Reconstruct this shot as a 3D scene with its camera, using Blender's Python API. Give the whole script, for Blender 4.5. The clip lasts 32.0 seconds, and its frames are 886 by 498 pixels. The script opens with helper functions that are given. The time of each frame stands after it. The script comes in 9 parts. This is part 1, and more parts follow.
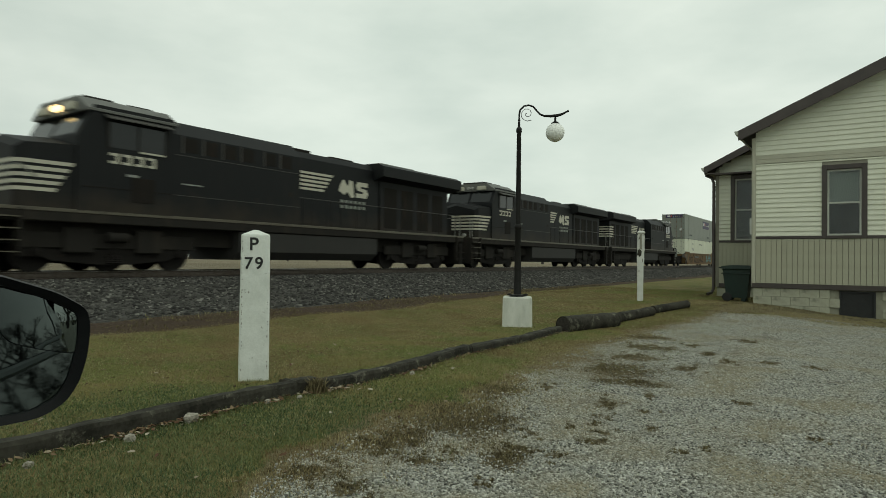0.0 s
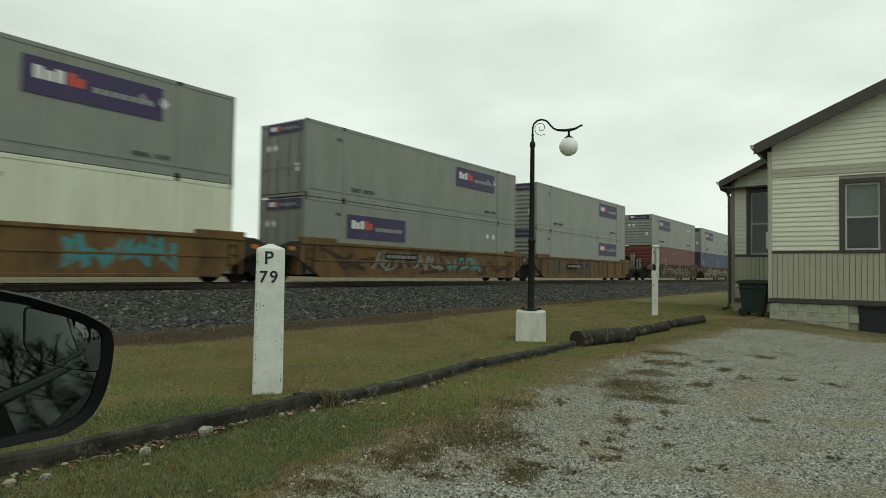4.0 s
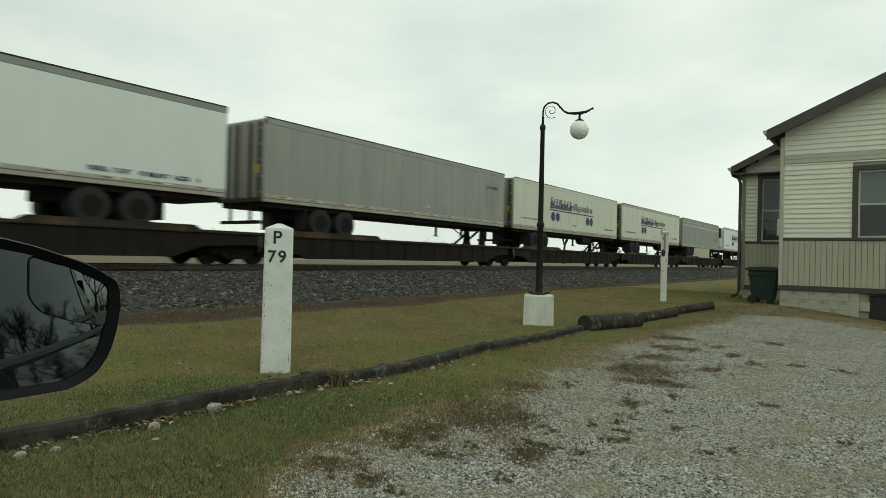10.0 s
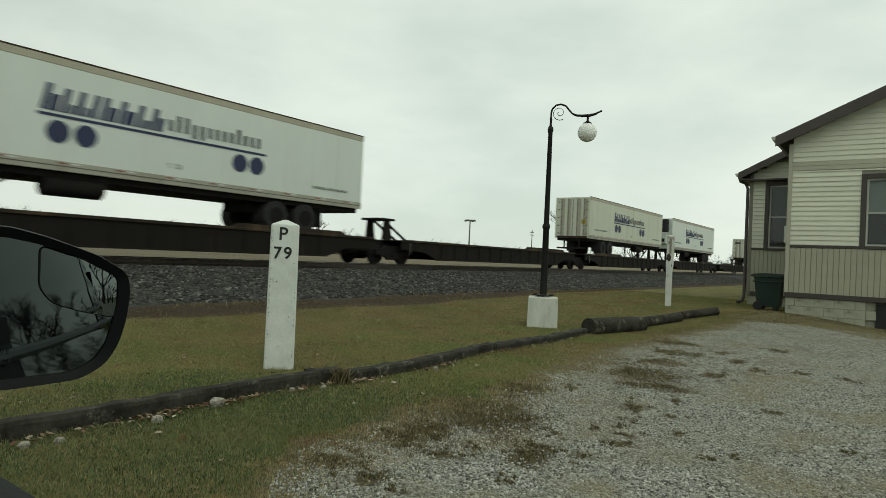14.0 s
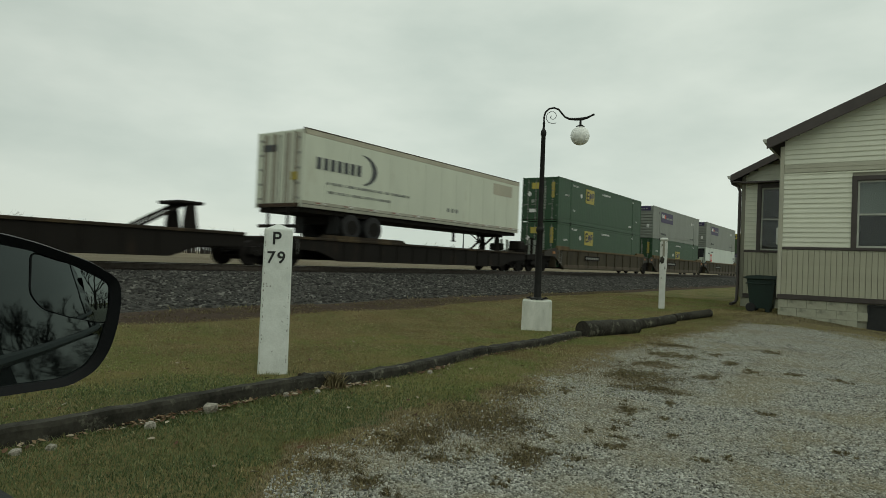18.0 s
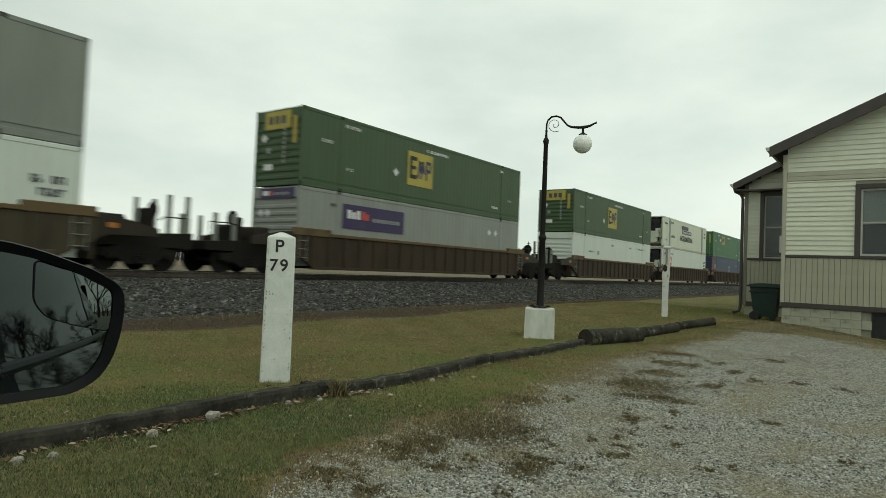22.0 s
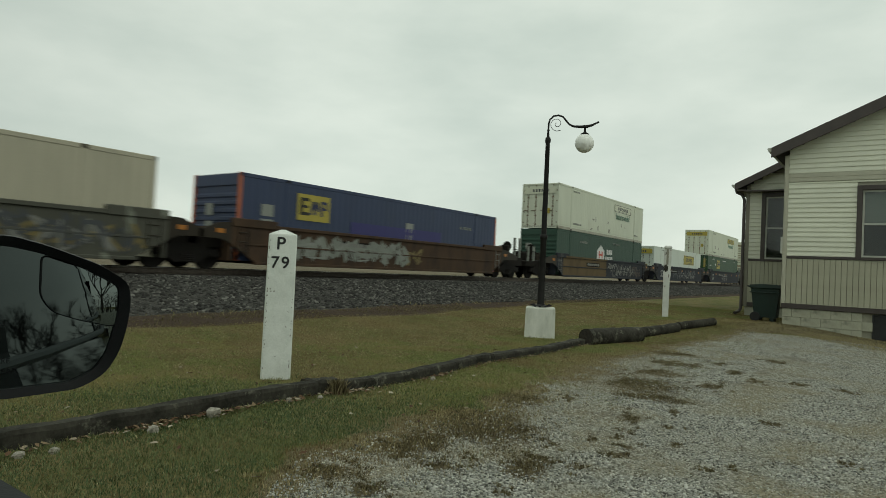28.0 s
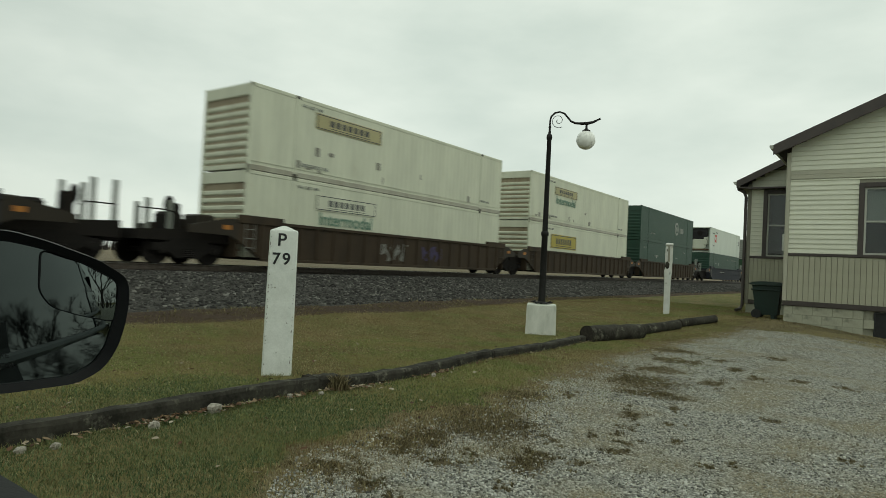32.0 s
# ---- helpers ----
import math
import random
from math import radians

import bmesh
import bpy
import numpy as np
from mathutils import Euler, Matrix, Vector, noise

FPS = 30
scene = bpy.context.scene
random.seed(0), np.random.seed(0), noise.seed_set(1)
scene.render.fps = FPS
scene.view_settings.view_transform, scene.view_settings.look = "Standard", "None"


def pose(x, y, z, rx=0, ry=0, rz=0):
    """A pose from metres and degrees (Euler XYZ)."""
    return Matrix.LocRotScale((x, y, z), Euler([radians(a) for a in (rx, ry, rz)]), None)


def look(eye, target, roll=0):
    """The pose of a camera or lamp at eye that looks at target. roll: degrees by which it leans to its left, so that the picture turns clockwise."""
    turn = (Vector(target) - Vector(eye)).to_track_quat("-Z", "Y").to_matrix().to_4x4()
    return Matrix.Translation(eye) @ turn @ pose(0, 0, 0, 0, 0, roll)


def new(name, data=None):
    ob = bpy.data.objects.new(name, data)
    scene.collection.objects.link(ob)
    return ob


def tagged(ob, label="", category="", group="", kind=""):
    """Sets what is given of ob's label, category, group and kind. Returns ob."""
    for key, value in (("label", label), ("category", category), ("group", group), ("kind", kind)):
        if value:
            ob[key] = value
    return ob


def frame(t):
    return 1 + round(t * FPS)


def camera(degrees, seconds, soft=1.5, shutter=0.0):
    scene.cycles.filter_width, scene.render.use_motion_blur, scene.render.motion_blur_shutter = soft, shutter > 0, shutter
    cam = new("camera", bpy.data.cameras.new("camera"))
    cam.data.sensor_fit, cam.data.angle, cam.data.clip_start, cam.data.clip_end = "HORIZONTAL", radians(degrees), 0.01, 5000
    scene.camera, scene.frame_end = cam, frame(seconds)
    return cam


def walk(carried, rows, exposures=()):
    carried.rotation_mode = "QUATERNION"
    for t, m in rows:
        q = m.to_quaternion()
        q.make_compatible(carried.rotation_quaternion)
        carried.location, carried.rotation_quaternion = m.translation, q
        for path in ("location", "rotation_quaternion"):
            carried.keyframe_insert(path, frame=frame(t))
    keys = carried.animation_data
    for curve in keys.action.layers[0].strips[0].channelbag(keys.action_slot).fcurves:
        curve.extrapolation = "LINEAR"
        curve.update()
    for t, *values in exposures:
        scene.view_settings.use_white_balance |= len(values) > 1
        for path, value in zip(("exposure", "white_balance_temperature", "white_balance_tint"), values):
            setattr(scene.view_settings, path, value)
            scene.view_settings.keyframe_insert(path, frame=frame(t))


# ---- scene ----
cam = camera(70.16, 32.0, soft=0.7, shutter=0.3)


def aim(x, y, z, yaw, pitch, roll):
    a, b = radians(yaw), radians(pitch)
    way = Vector((math.cos(a) * math.cos(b), math.sin(a) * math.cos(b), math.sin(b)))
    return look((x, y, z), Vector((x, y, z)) + 10 * way, roll)


# seconds, eye, yaw, pitch and roll in degrees: a camera held by hand in a parked car
HELD = (
    (0, 0.001, -0.015, 1.221, 33.71, 0.93, 0.67),
    (0.5, -0.016, -0.011, 1.231, 34.80, 1.18, 0.96),
    (1, -0.004, -0.020, 1.225, 35.03, 1.55, 1.11),
    (1.5, -0.011, -0.020, 1.227, 34.70, 1.72, 1.39),
    (2, -0.011, -0.025, 1.228, 34.78, 1.83, 1.27),
    (2.5, -0.012, -0.028, 1.230, 34.87, 1.89, 1.01),
    (3, -0.011, -0.025, 1.231, 34.93, 1.98, 0.81),
    (3.5, -0.013, -0.021, 1.233, 35.00, 2.03, 0.81),
    (5.5, -0.008, -0.027, 1.228, 34.32, 2.60, 1.03),
    (6, -0.003, -0.026, 1.217, 33.99, 2.71, 1.07),
    (6.5, -0.003, -0.009, 1.194, 33.21, 2.31, 2.30),
    (7, 0.001, -0.006, 1.193, 31.98, 1.86, 3.28),
    (7.5, 0.009, -0.001, 1.195, 31.47, 1.65, 3.21),
    (8, 0.009, -0.002, 1.195, 31.32, 1.36, 2.65),
    (8.5, 0.012, -0.001, 1.195, 32.41, 1.16, 2.02),
    (9, 0.012, 0.004, 1.195, 34.40, 0.95, 1.22),
    (9.5, 0.009, 0.011, 1.193, 35.13, 0.83, 1.29),
    (10, 0.008, 0.008, 1.193, 35.59, 0.75, 1.44),
    (10.5, 0.011, 0.010, 1.194, 35.81, 0.69, 1.35),
    (11, 0.009, 0.004, 1.193, 35.94, 0.63, 1.25),
    (11.5, 0.007, 0.010, 1.193, 36.03, 0.55, 1.56),
    (12, 0.006, 0.013, 1.192, 36.12, 0.59, 2.02),
    (12.5, 0.003, 0.011, 1.192, 36.20, 0.64, 2.37),
    (13, 0.005, 0.013, 1.191, 36.19, 0.71, 2.54),
    (13.5, 0.004, 0.014, 1.192, 36.13, 0.70, 2.74),
    (14, 0.005, 0.013, 1.191, 36.03, 0.73, 2.64),
    (14.5, 0.002, 0.010, 1.191, 36.02, 0.75, 2.71),
    (16.5, 0.005, 0.014, 1.192, 35.73, 0.79, 2.68),
    (17, 0.005, 0.012, 1.191, 35.67, 0.86, 2.55),
    (17.5, 0.005, 0.011, 1.191, 35.61, 0.93, 2.54),
    (18, 0.004, 0.008, 1.192, 35.51, 1.08, 2.34),
    (18.5, 0.007, 0.010, 1.193, 35.46, 1.30, 1.93),
    (19, 0.007, 0.008, 1.193, 35.50, 1.54, 1.62),
    (19.5, 0.006, 0.007, 1.193, 35.61, 1.71, 1.73),
    (20, 0.001, 0.005, 1.192, 35.69, 1.84, 2.07),
    (20.5, 0.001, 0.009, 1.192, 35.75, 1.88, 2.33),
    (21, 0.004, 0.011, 1.192, 35.78, 1.87, 2.35),
    (21.5, 0.005, 0.009, 1.191, 35.81, 1.87, 2.36),
    (22, 0.004, 0.009, 1.192, 35.77, 1.79, 2.38),
    (22.5, 0.006, 0.010, 1.192, 35.69, 1.74, 2.37),
    (23, 0.004, 0.011, 1.193, 35.62, 1.65, 2.30),
    (23.5, 0.003, 0.008, 1.192, 35.58, 1.56, 2.44),
    (24, 0.003, 0.007, 1.192, 35.52, 1.51, 2.46),
    (24.5, 0.004, 0.010, 1.192, 35.48, 1.49, 2.44),
    (25, 0.003, 0.011, 1.192, 35.50, 1.50, 2.46),
    (25.5, 0.004, 0.012, 1.191, 35.52, 1.53, 2.53),
    (27.5, 0.005, 0.008, 1.193, 35.74, 1.63, 2.20),
    (28, -0.001, 0.013, 1.191, 35.83, 1.65, 2.79),
    (28.5, -0.002, 0.011, 1.191, 35.88, 1.58, 2.82),
    (29, 0.002, 0.013, 1.190, 35.92, 1.52, 2.93),
    (29.5, 0.002, 0.012, 1.190, 35.94, 1.46, 2.92),
    (30, 0.000, 0.010, 1.191, 35.97, 1.39, 2.91),
    (30.5, 0.001, 0.012, 1.190, 35.99, 1.40, 2.84),
    (31, 0.002, 0.014, 1.191, 35.99, 1.38, 2.89),
    (31.5, 0.001, 0.009, 1.191, 35.99, 1.36, 2.97),
    (32, 0.001, 0.009, 1.190, 35.94, 1.35, 2.89),
)
walk(cam, [(r[0], aim(*r[1:])) for r in HELD], exposures=[(t, stops, 6600, 0.0) for t, stops in (
    (0, -0.12), (1, 0.0), (2, 0.06), (3, 0.02), (6, 0.0), (8, 0.02), (12, 0.0), (13, -0.03), (14, -0.10), (17, -0.17), (18, -0.30), (18.5, -0.2), (19, -0.05), (20, 0.10), (21, 0.10), (22, -0.01), (24, -0.02), (25.5, -0.06), (27.5, -0.2), (29, -0.23), (31, -0.12), (32, -0.1))])

# ---- sky and sun: a bright overcast day ----
world = bpy.data.worlds.new("overcast_sky")
scene.world = world
world.use_nodes = True
wt = world.node_tree
for n in list(wt.nodes):
    wt.nodes.remove(n)
w_out = wt.nodes.new("ShaderNodeOutputWorld")
w_bg = wt.nodes.new("ShaderNodeBackground")
w_sky = wt.nodes.new("ShaderNodeTexSky")
w_sky.sky_type, w_sky.sun_disc = "NISHITA", False
w_sky.sun_elevation, w_sky.sun_rotation = radians(38), radians(200)
w_mul = wt.nodes.new("ShaderNodeVectorMath")
w_mul.operation = "SCALE"
w_mul.inputs[3].default_value = 0.10
w_co = wt.nodes.new("ShaderNodeTexCoord")
w_map = wt.nodes.new("ShaderNodeMapping")
w_map.inputs["Scale"].default_value = (1.0, 1.0, 2.6)
w_n1 = wt.nodes.new("ShaderNodeTexNoise")
w_n1.inputs["Scale"].default_value, w_n1.inputs["Detail"].default_value = 3.3, 5.0
w_n1.inputs["Roughness"].default_value = 0.5
w_ramp = wt.nodes.new("ShaderNodeValToRGB")
w_ramp.color_ramp.elements[0].position, w_ramp.color_ramp.elements[0].color = 0.34, (0.74, 0.80, 0.755, 1)
w_ramp.color_ramp.elements[1].position, w_ramp.color_ramp.elements[1].color = 0.66, (0.93, 0.97, 0.915, 1)
w_mix = wt.nodes.new("ShaderNodeMix")
w_mix.data_type = "RGBA"
w_mix.inputs[0].default_value = 0.93
wt.links.new(w_sky.outputs[0], w_mul.inputs[0])
wt.links.new(w_co.outputs["Generated"], w_map.inputs[0])
wt.links.new(w_map.outputs[0], w_n1.inputs["Vector"])
wt.links.new(w_n1.outputs["Fac"], w_ramp.inputs[0])
wt.links.new(w_mul.outputs[0], w_mix.inputs[6])
wt.links.new(w_ramp.outputs[0], w_mix.inputs[7])
# the cloud is a little brighter towards the house's side
w_dot = wt.nodes.new("ShaderNodeVectorMath")
w_dot.operation = "DOT_PRODUCT"
w_dot.inputs[1].default_value = (0.94, -0.34, 0.0)
w_rng = wt.nodes.new("ShaderNodeMapRange")
w_rng.interpolation_type = "SMOOTHSTEP"
w_rng.inputs[1].default_value, w_rng.inputs[2].default_value = -0.35, 0.55
w_rng.inputs[3].default_value, w_rng.inputs[4].default_value = 0.82, 0.99
w_grad = wt.nodes.new("ShaderNodeVectorMath")
w_grad.operation = "SCALE"
wt.links.new(w_co.outputs["Generated"], w_dot.inputs[0])
wt.links.new(w_dot.outputs["Value"], w_rng.inputs[0])
wt.links.new(w_mix.outputs[2], w_grad.inputs[0])
wt.links.new(w_rng.outputs[0], w_grad.inputs[3])
wt.links.new(w_grad.outputs[0], w_bg.inputs[0])
wt.links.new(w_bg.outputs[0], w_out.inputs[0])
w_bg.inputs[1].default_value = 1.0

sun = new("sun", bpy.data.lights.new("sun", "SUN"))
sun.data.energy, sun.data.angle, sun.data.color = 0.5, radians(40), (1.0, 0.97, 0.92)
sun.matrix_world = look((0, 0, 60), (18, 34, 10))


# ---- materials ----
def mat(name, a, b=None, scale=6.0, rough=0.7, metal=0.0, bump=0.15, fine=60.0, stain=None, stain_scale=1.2,
        stain_at=0.58, stain_soft=0.12, emit=0.0, streak=1.0, spec=0.5, rnd=0.0, transmit=0.0):
    """Two tones broken up at two scales, stains with a shape of their own, fine relief."""
    m = bpy.data.materials.new(name)
    m.use_nodes = True
    t = m.node_tree
    bs = t.nodes["Principled BSDF"]
    L = t.links.new
    co = t.nodes.new("ShaderNodeTexCoord")
    mp = t.nodes.new("ShaderNodeMapping")
    mp.inputs["Scale"].default_value = (1, 1, streak)
    L(co.outputs["Object"], mp.inputs[0])
    n1 = t.nodes.new("ShaderNodeTexNoise")
    n1.inputs["Scale"].default_value, n1.inputs["Detail"].default_value = scale, 6
    n1.inputs["Roughness"].default_value = 0.65
    L(mp.outputs[0], n1.inputs["Vector"])
    n2 = t.nodes.new("ShaderNodeTexNoise")
    n2.inputs["Scale"].default_value, n2.inputs["Detail"].default_value = fine, 3
    L(co.outputs["Object"], n2.inputs["Vector"])
    b = b or tuple(c * 0.8 for c in a)
    mix = t.nodes.new("ShaderNodeMix")
    mix.data_type = "RGBA"
    mix.inputs[6].default_value, mix.inputs[7].default_value = (*a, 1), (*b, 1)
    fac = t.nodes.new("ShaderNodeMapRange")
    fac.inputs[1].default_value, fac.inputs[2].default_value = 0.35, 0.65
    add = t.nodes.new("ShaderNodeMath")
    add.operation = "MULTIPLY_ADD"
    add.inputs[1].default_value = 0.35
    sub = t.nodes.new("ShaderNodeMath")
    sub.operation = "MULTIPLY_ADD"
    sub.inputs[1].default_value, sub.inputs[2].default_value = 1.0, -0.175
    L(n1.outputs["Fac"], sub.inputs[0])
    L(n2.outputs["Fac"], add.inputs[0])
    L(sub.outputs[0], add.inputs[2])
    L(add.outputs[0], fac.inputs[0])
    L(fac.outputs[0], mix.inputs[0])
    col = mix.outputs[2]
    if rnd:
        oi = t.nodes.new("ShaderNodeObjectInfo")
        hs = t.nodes.new("ShaderNodeHueSaturation")
        mr = t.nodes.new("ShaderNodeMapRange")
        mr.inputs[3].default_value, mr.inputs[4].default_value = 1 - rnd, 1 + rnd
        L(oi.outputs["Random"], mr.inputs[0])
        L(mr.outputs[0], hs.inputs["Value"])
        L(col, hs.inputs["Color"])
        col = hs.outputs[0]
    if stain:
        n3 = t.nodes.new("ShaderNodeTexNoise")
        n3.inputs["Scale"].default_value, n3.inputs["Detail"].default_value = stain_scale, 8
        n3.inputs["Roughness"].default_value = 0.7
        L(mp.outputs[0], n3.inputs["Vector"])
        r3 = t.nodes.new("ShaderNodeMapRange")
        r3.inputs[1].default_value, r3.inputs[2].default_value = stain_at, stain_at + stain_soft
        L(n3.outputs["Fac"], r3.inputs[0])
        m3 = t.nodes.new("ShaderNodeMix")
        m3.data_type = "RGBA"
        m3.inputs[7].default_value = (*stain, 1)
        L(r3.outputs[0], m3.inputs[0])
        L(col, m3.inputs[6])
        col = m3.outputs[2]
    L(col, bs.inputs["Base Color"])
    bs.inputs["Roughness"].default_value, bs.inputs["Metallic"].default_value = rough, metal
    bs.inputs["Specular IOR Level"].default_value = spec
    if transmit:
        bs.inputs["Transmission Weight"].default_value = transmit
    if bump:
        bp = t.nodes.new("ShaderNodeBump")
        bp.inputs["Strength"].default_value, bp.inputs["Distance"].default_value = bump, 0.01
        L(add.outputs[0], bp.inputs["Height"])
        L(bp.outputs[0], bs.inputs["Normal"])
    if emit:
        bs.inputs["Emission Color"].default_value, bs.inputs["Emission Strength"].default_value = (*a, 1), emit
    return m


M_WHITE = mat("white_masonry_paint", (0.74, 0.77, 0.72), (0.61, 0.64, 0.59), 6, 0.75, bump=0.5, stain=(0.20, 0.195, 0.16), stain_at=0.645, stain_soft=0.05, stain_scale=11)
M_CHIP = mat("bare_dark_concrete", (0.22, 0.21, 0.18), rough=0.9)
M_LETTER = mat("black_sign_paint", (0.012, 0.012, 0.012), rough=0.6)
M_CONCRETE = mat("white_washed_concrete", (0.66, 0.67, 0.60), (0.52, 0.54, 0.47), 7, 0.85, bump=0.35, stain=(0.36, 0.36, 0.28), stain_at=0.60, stain_scale=3.5, streak=0.35)
M_IRON = mat("black_painted_iron", (0.010, 0.010, 0.009), (0.016, 0.015, 0.014), 9, 0.55, bump=0.1, spec=0.2, stain=(0.05, 0.035, 0.025), stain_at=0.68)
M_GLOBE = mat("white_glass_globe", (0.90, 0.91, 0.87), (0.84, 0.86, 0.80), 3, 0.3, bump=0.0, spec=0.4)
M_OLDWOOD = mat("weathered_dark_timber", (0.055, 0.052, 0.041), (0.018, 0.017, 0.013), 5, 0.95, bump=1.0, fine=38, stain=(0.16, 0.155, 0.12), stain_at=0.56, stain_scale=6, spec=0.2)
M_CUTWOOD = mat("dark_cut_timber_end", (0.020, 0.017, 0.013), (0.045, 0.038, 0.028), 20, 0.95, bump=0.8)
M_PEELWHITE = mat("peeling_white_wood_paint", (0.66, 0.67, 0.63), (0.55, 0.56, 0.51), 6, 0.8, bump=0.4, stain=(0.20, 0.17, 0.13), stain_at=0.61, stain_scale=5)
M_SIDING = mat("cream_vinyl_siding", (0.69, 0.70, 0.575), (0.645, 0.655, 0.53), 2, 0.55, bump=0.12, fine=90, stain=(0.55, 0.555, 0.45), stain_at=0.60, stain_scale=1.1, rnd=0.035)
M_BOARD = mat("olive_beige_vertical_boards", (0.40, 0.395, 0.295), (0.36, 0.35, 0.26), 2.5, 0.6, bump=0.15, rnd=0.04)
M_TAUPE = mat("taupe_trim_boards", (0.27, 0.26, 0.20), (0.24, 0.23, 0.18), 3, 0.6, bump=0.1)
M_BELT = mat("pale_taupe_trim", (0.46, 0.45, 0.355), (0.42, 0.41, 0.32), 3, 0.6, bump=0.1)
M_BROWN = mat("dark_brown_trim", (0.062, 0.050, 0.044), (0.048, 0.038, 0.034), 4, 0.5, bump=0.08)
M_SHINGLE = mat("dark_asphalt_roof", (0.055, 0.048, 0.045), (0.035, 0.03, 0.03), 9, 0.95, bump=0.6)
M_BLOCK = mat("painted_concrete_block", (0.42, 0.42, 0.325), (0.34, 0.338, 0.26), 5, 0.9, bump=0.5, stain=(0.21, 0.215, 0.165), stain_at=0.57, stain_scale=2.6, rnd=0.03)
M_MORTAR = mat("pale_mortar", (0.36, 0.355, 0.275), rough=0.95)
M_DARKVENT = mat("dark_crawl_space_vent", (0.012, 0.013, 0.013), (0.02, 0.021, 0.021), 9, 0.7)
M_SASH = mat("pale_grey_window_sash", (0.46, 0.47, 0.41), (0.42, 0.43, 0.37), 4, 0.5, bump=0.05)
M_ROOM = mat("dim_room_wall", (0.20, 0.20, 0.17), (0.15, 0.15, 0.13), 1.5, 0.9)
M_BLIND = mat("grey_window_blind", (0.24, 0.26, 0.24), (0.20, 0.22, 0.20), 2, 0.8)
M_BIN = mat("dark_green_bin_plastic", (0.009, 0.026, 0.020), (0.007, 0.020, 0.016), 5, 0.5, bump=0.1, stain=(0.03, 0.045, 0.038), stain_at=0.62)
M_BLACKRUB = mat("black_rubber", (0.012, 0.012, 0.012), (0.02, 0.02, 0.02), 12, 0.85, bump=0.2)
M_SIGNWOOD = mat("red_brown_sign_board", (0.30, 0.135, 0.085), (0.24, 0.10, 0.06), 6, 0.7, bump=0.2)
M_SIGNTEXT = mat("dull_red_sign_letters", (0.42, 0.20, 0.13), rough=0.7)
M_CARBLACK = mat("black_car_plastic", (0.0065, 0.0075, 0.008), (0.009, 0.010, 0.0105), 30, 0.5, bump=0.08, fine=300, spec=0.12)
M_CARPAINT = mat("dark_grey_car_paint", (0.012, 0.014, 0.015), (0.010, 0.012, 0.013), 3, 0.035, metal=0.0, bump=0.0)
M_CARTRIM = mat("satin_dark_trim", (0.11, 0.115, 0.12), rough=0.45, bump=0.0)
M_RAIL = mat("worn_rail_steel", (0.10, 0.085, 0.07), (0.06, 0.045, 0.035), 8, 0.6, metal=0.5, bump=0.2)
M_RAILTOP = mat("polished_rail_head", (0.42, 0.42, 0.41), rough=0.3, metal=0.9, bump=0.02)
M_TIE = mat("dark_creosote_tie", (0.030, 0.026, 0.022), (0.055, 0.047, 0.04), 4, 0.95, bump=0.8, rnd=0.25)
M_WHEEL = mat("grimy_wheel_steel", (0.011, 0.010, 0.009), (0.020, 0.017, 0.015), 8, 0.85, spec=0.2, metal=0.0, bump=0.3)
M_TRUCK = mat("dirty_truck_frame", (0.015, 0.013, 0.011), (0.009, 0.008, 0.007), 6, 0.9, spec=0.2, bump=0.4, stain=(0.032, 0.024, 0.017), stain_at=0.6, stain_scale=4)
M_BARK = mat("grey_brown_bark", (0.055, 0.047, 0.040), (0.035, 0.03, 0.026), 6, 0.95, bump=0.6)
M_POLE = mat("weathered_pole_wood", (0.075, 0.065, 0.055), (0.05, 0.043, 0.037), 5, 0.95)
M_PALESTONE = mat("pale_limestone", (0.40, 0.37, 0.31), (0.25, 0.235, 0.19), 30, 0.9, bump=0.9, stain=(0.12, 0.11, 0.07), stain_at=0.55, stain_scale=14)
M_GALV = mat("grey_galvanised_steel", (0.20, 0.21, 0.21), rough=0.5, metal=0.5)


def glassy(name, colour, rough=0.03, alpha=None):
    m = bpy.data.materials.new(name)
    m.use_nodes = True
    b = m.node_tree.nodes["Principled BSDF"]
    b.inputs["Base Color"].default_value, b.inputs["Roughness"].default_value = (*colour, 1), rough
    b.inputs["Transmission Weight"].default_value, b.inputs["IOR"].default_value = 1.0, 1.45
    return m


M_GLASS = glassy("window_glass", (0.75, 0.80, 0.78))
M_MIRROR = mat("tinted_mirror_glass", (0.115, 0.135, 0.132), (0.112, 0.132, 0.128), 3, 0.0, metal=1.0, bump=0.0)
M_CABGLASS = mat("dark_cab_glass", (0.010, 0.011, 0.011), rough=0.12, bump=0.0, spec=0.4)
M_SMOKED = mat("tinted_car_glass", (0.012, 0.014, 0.015), rough=0.022, bump=0.0, spec=0.45)


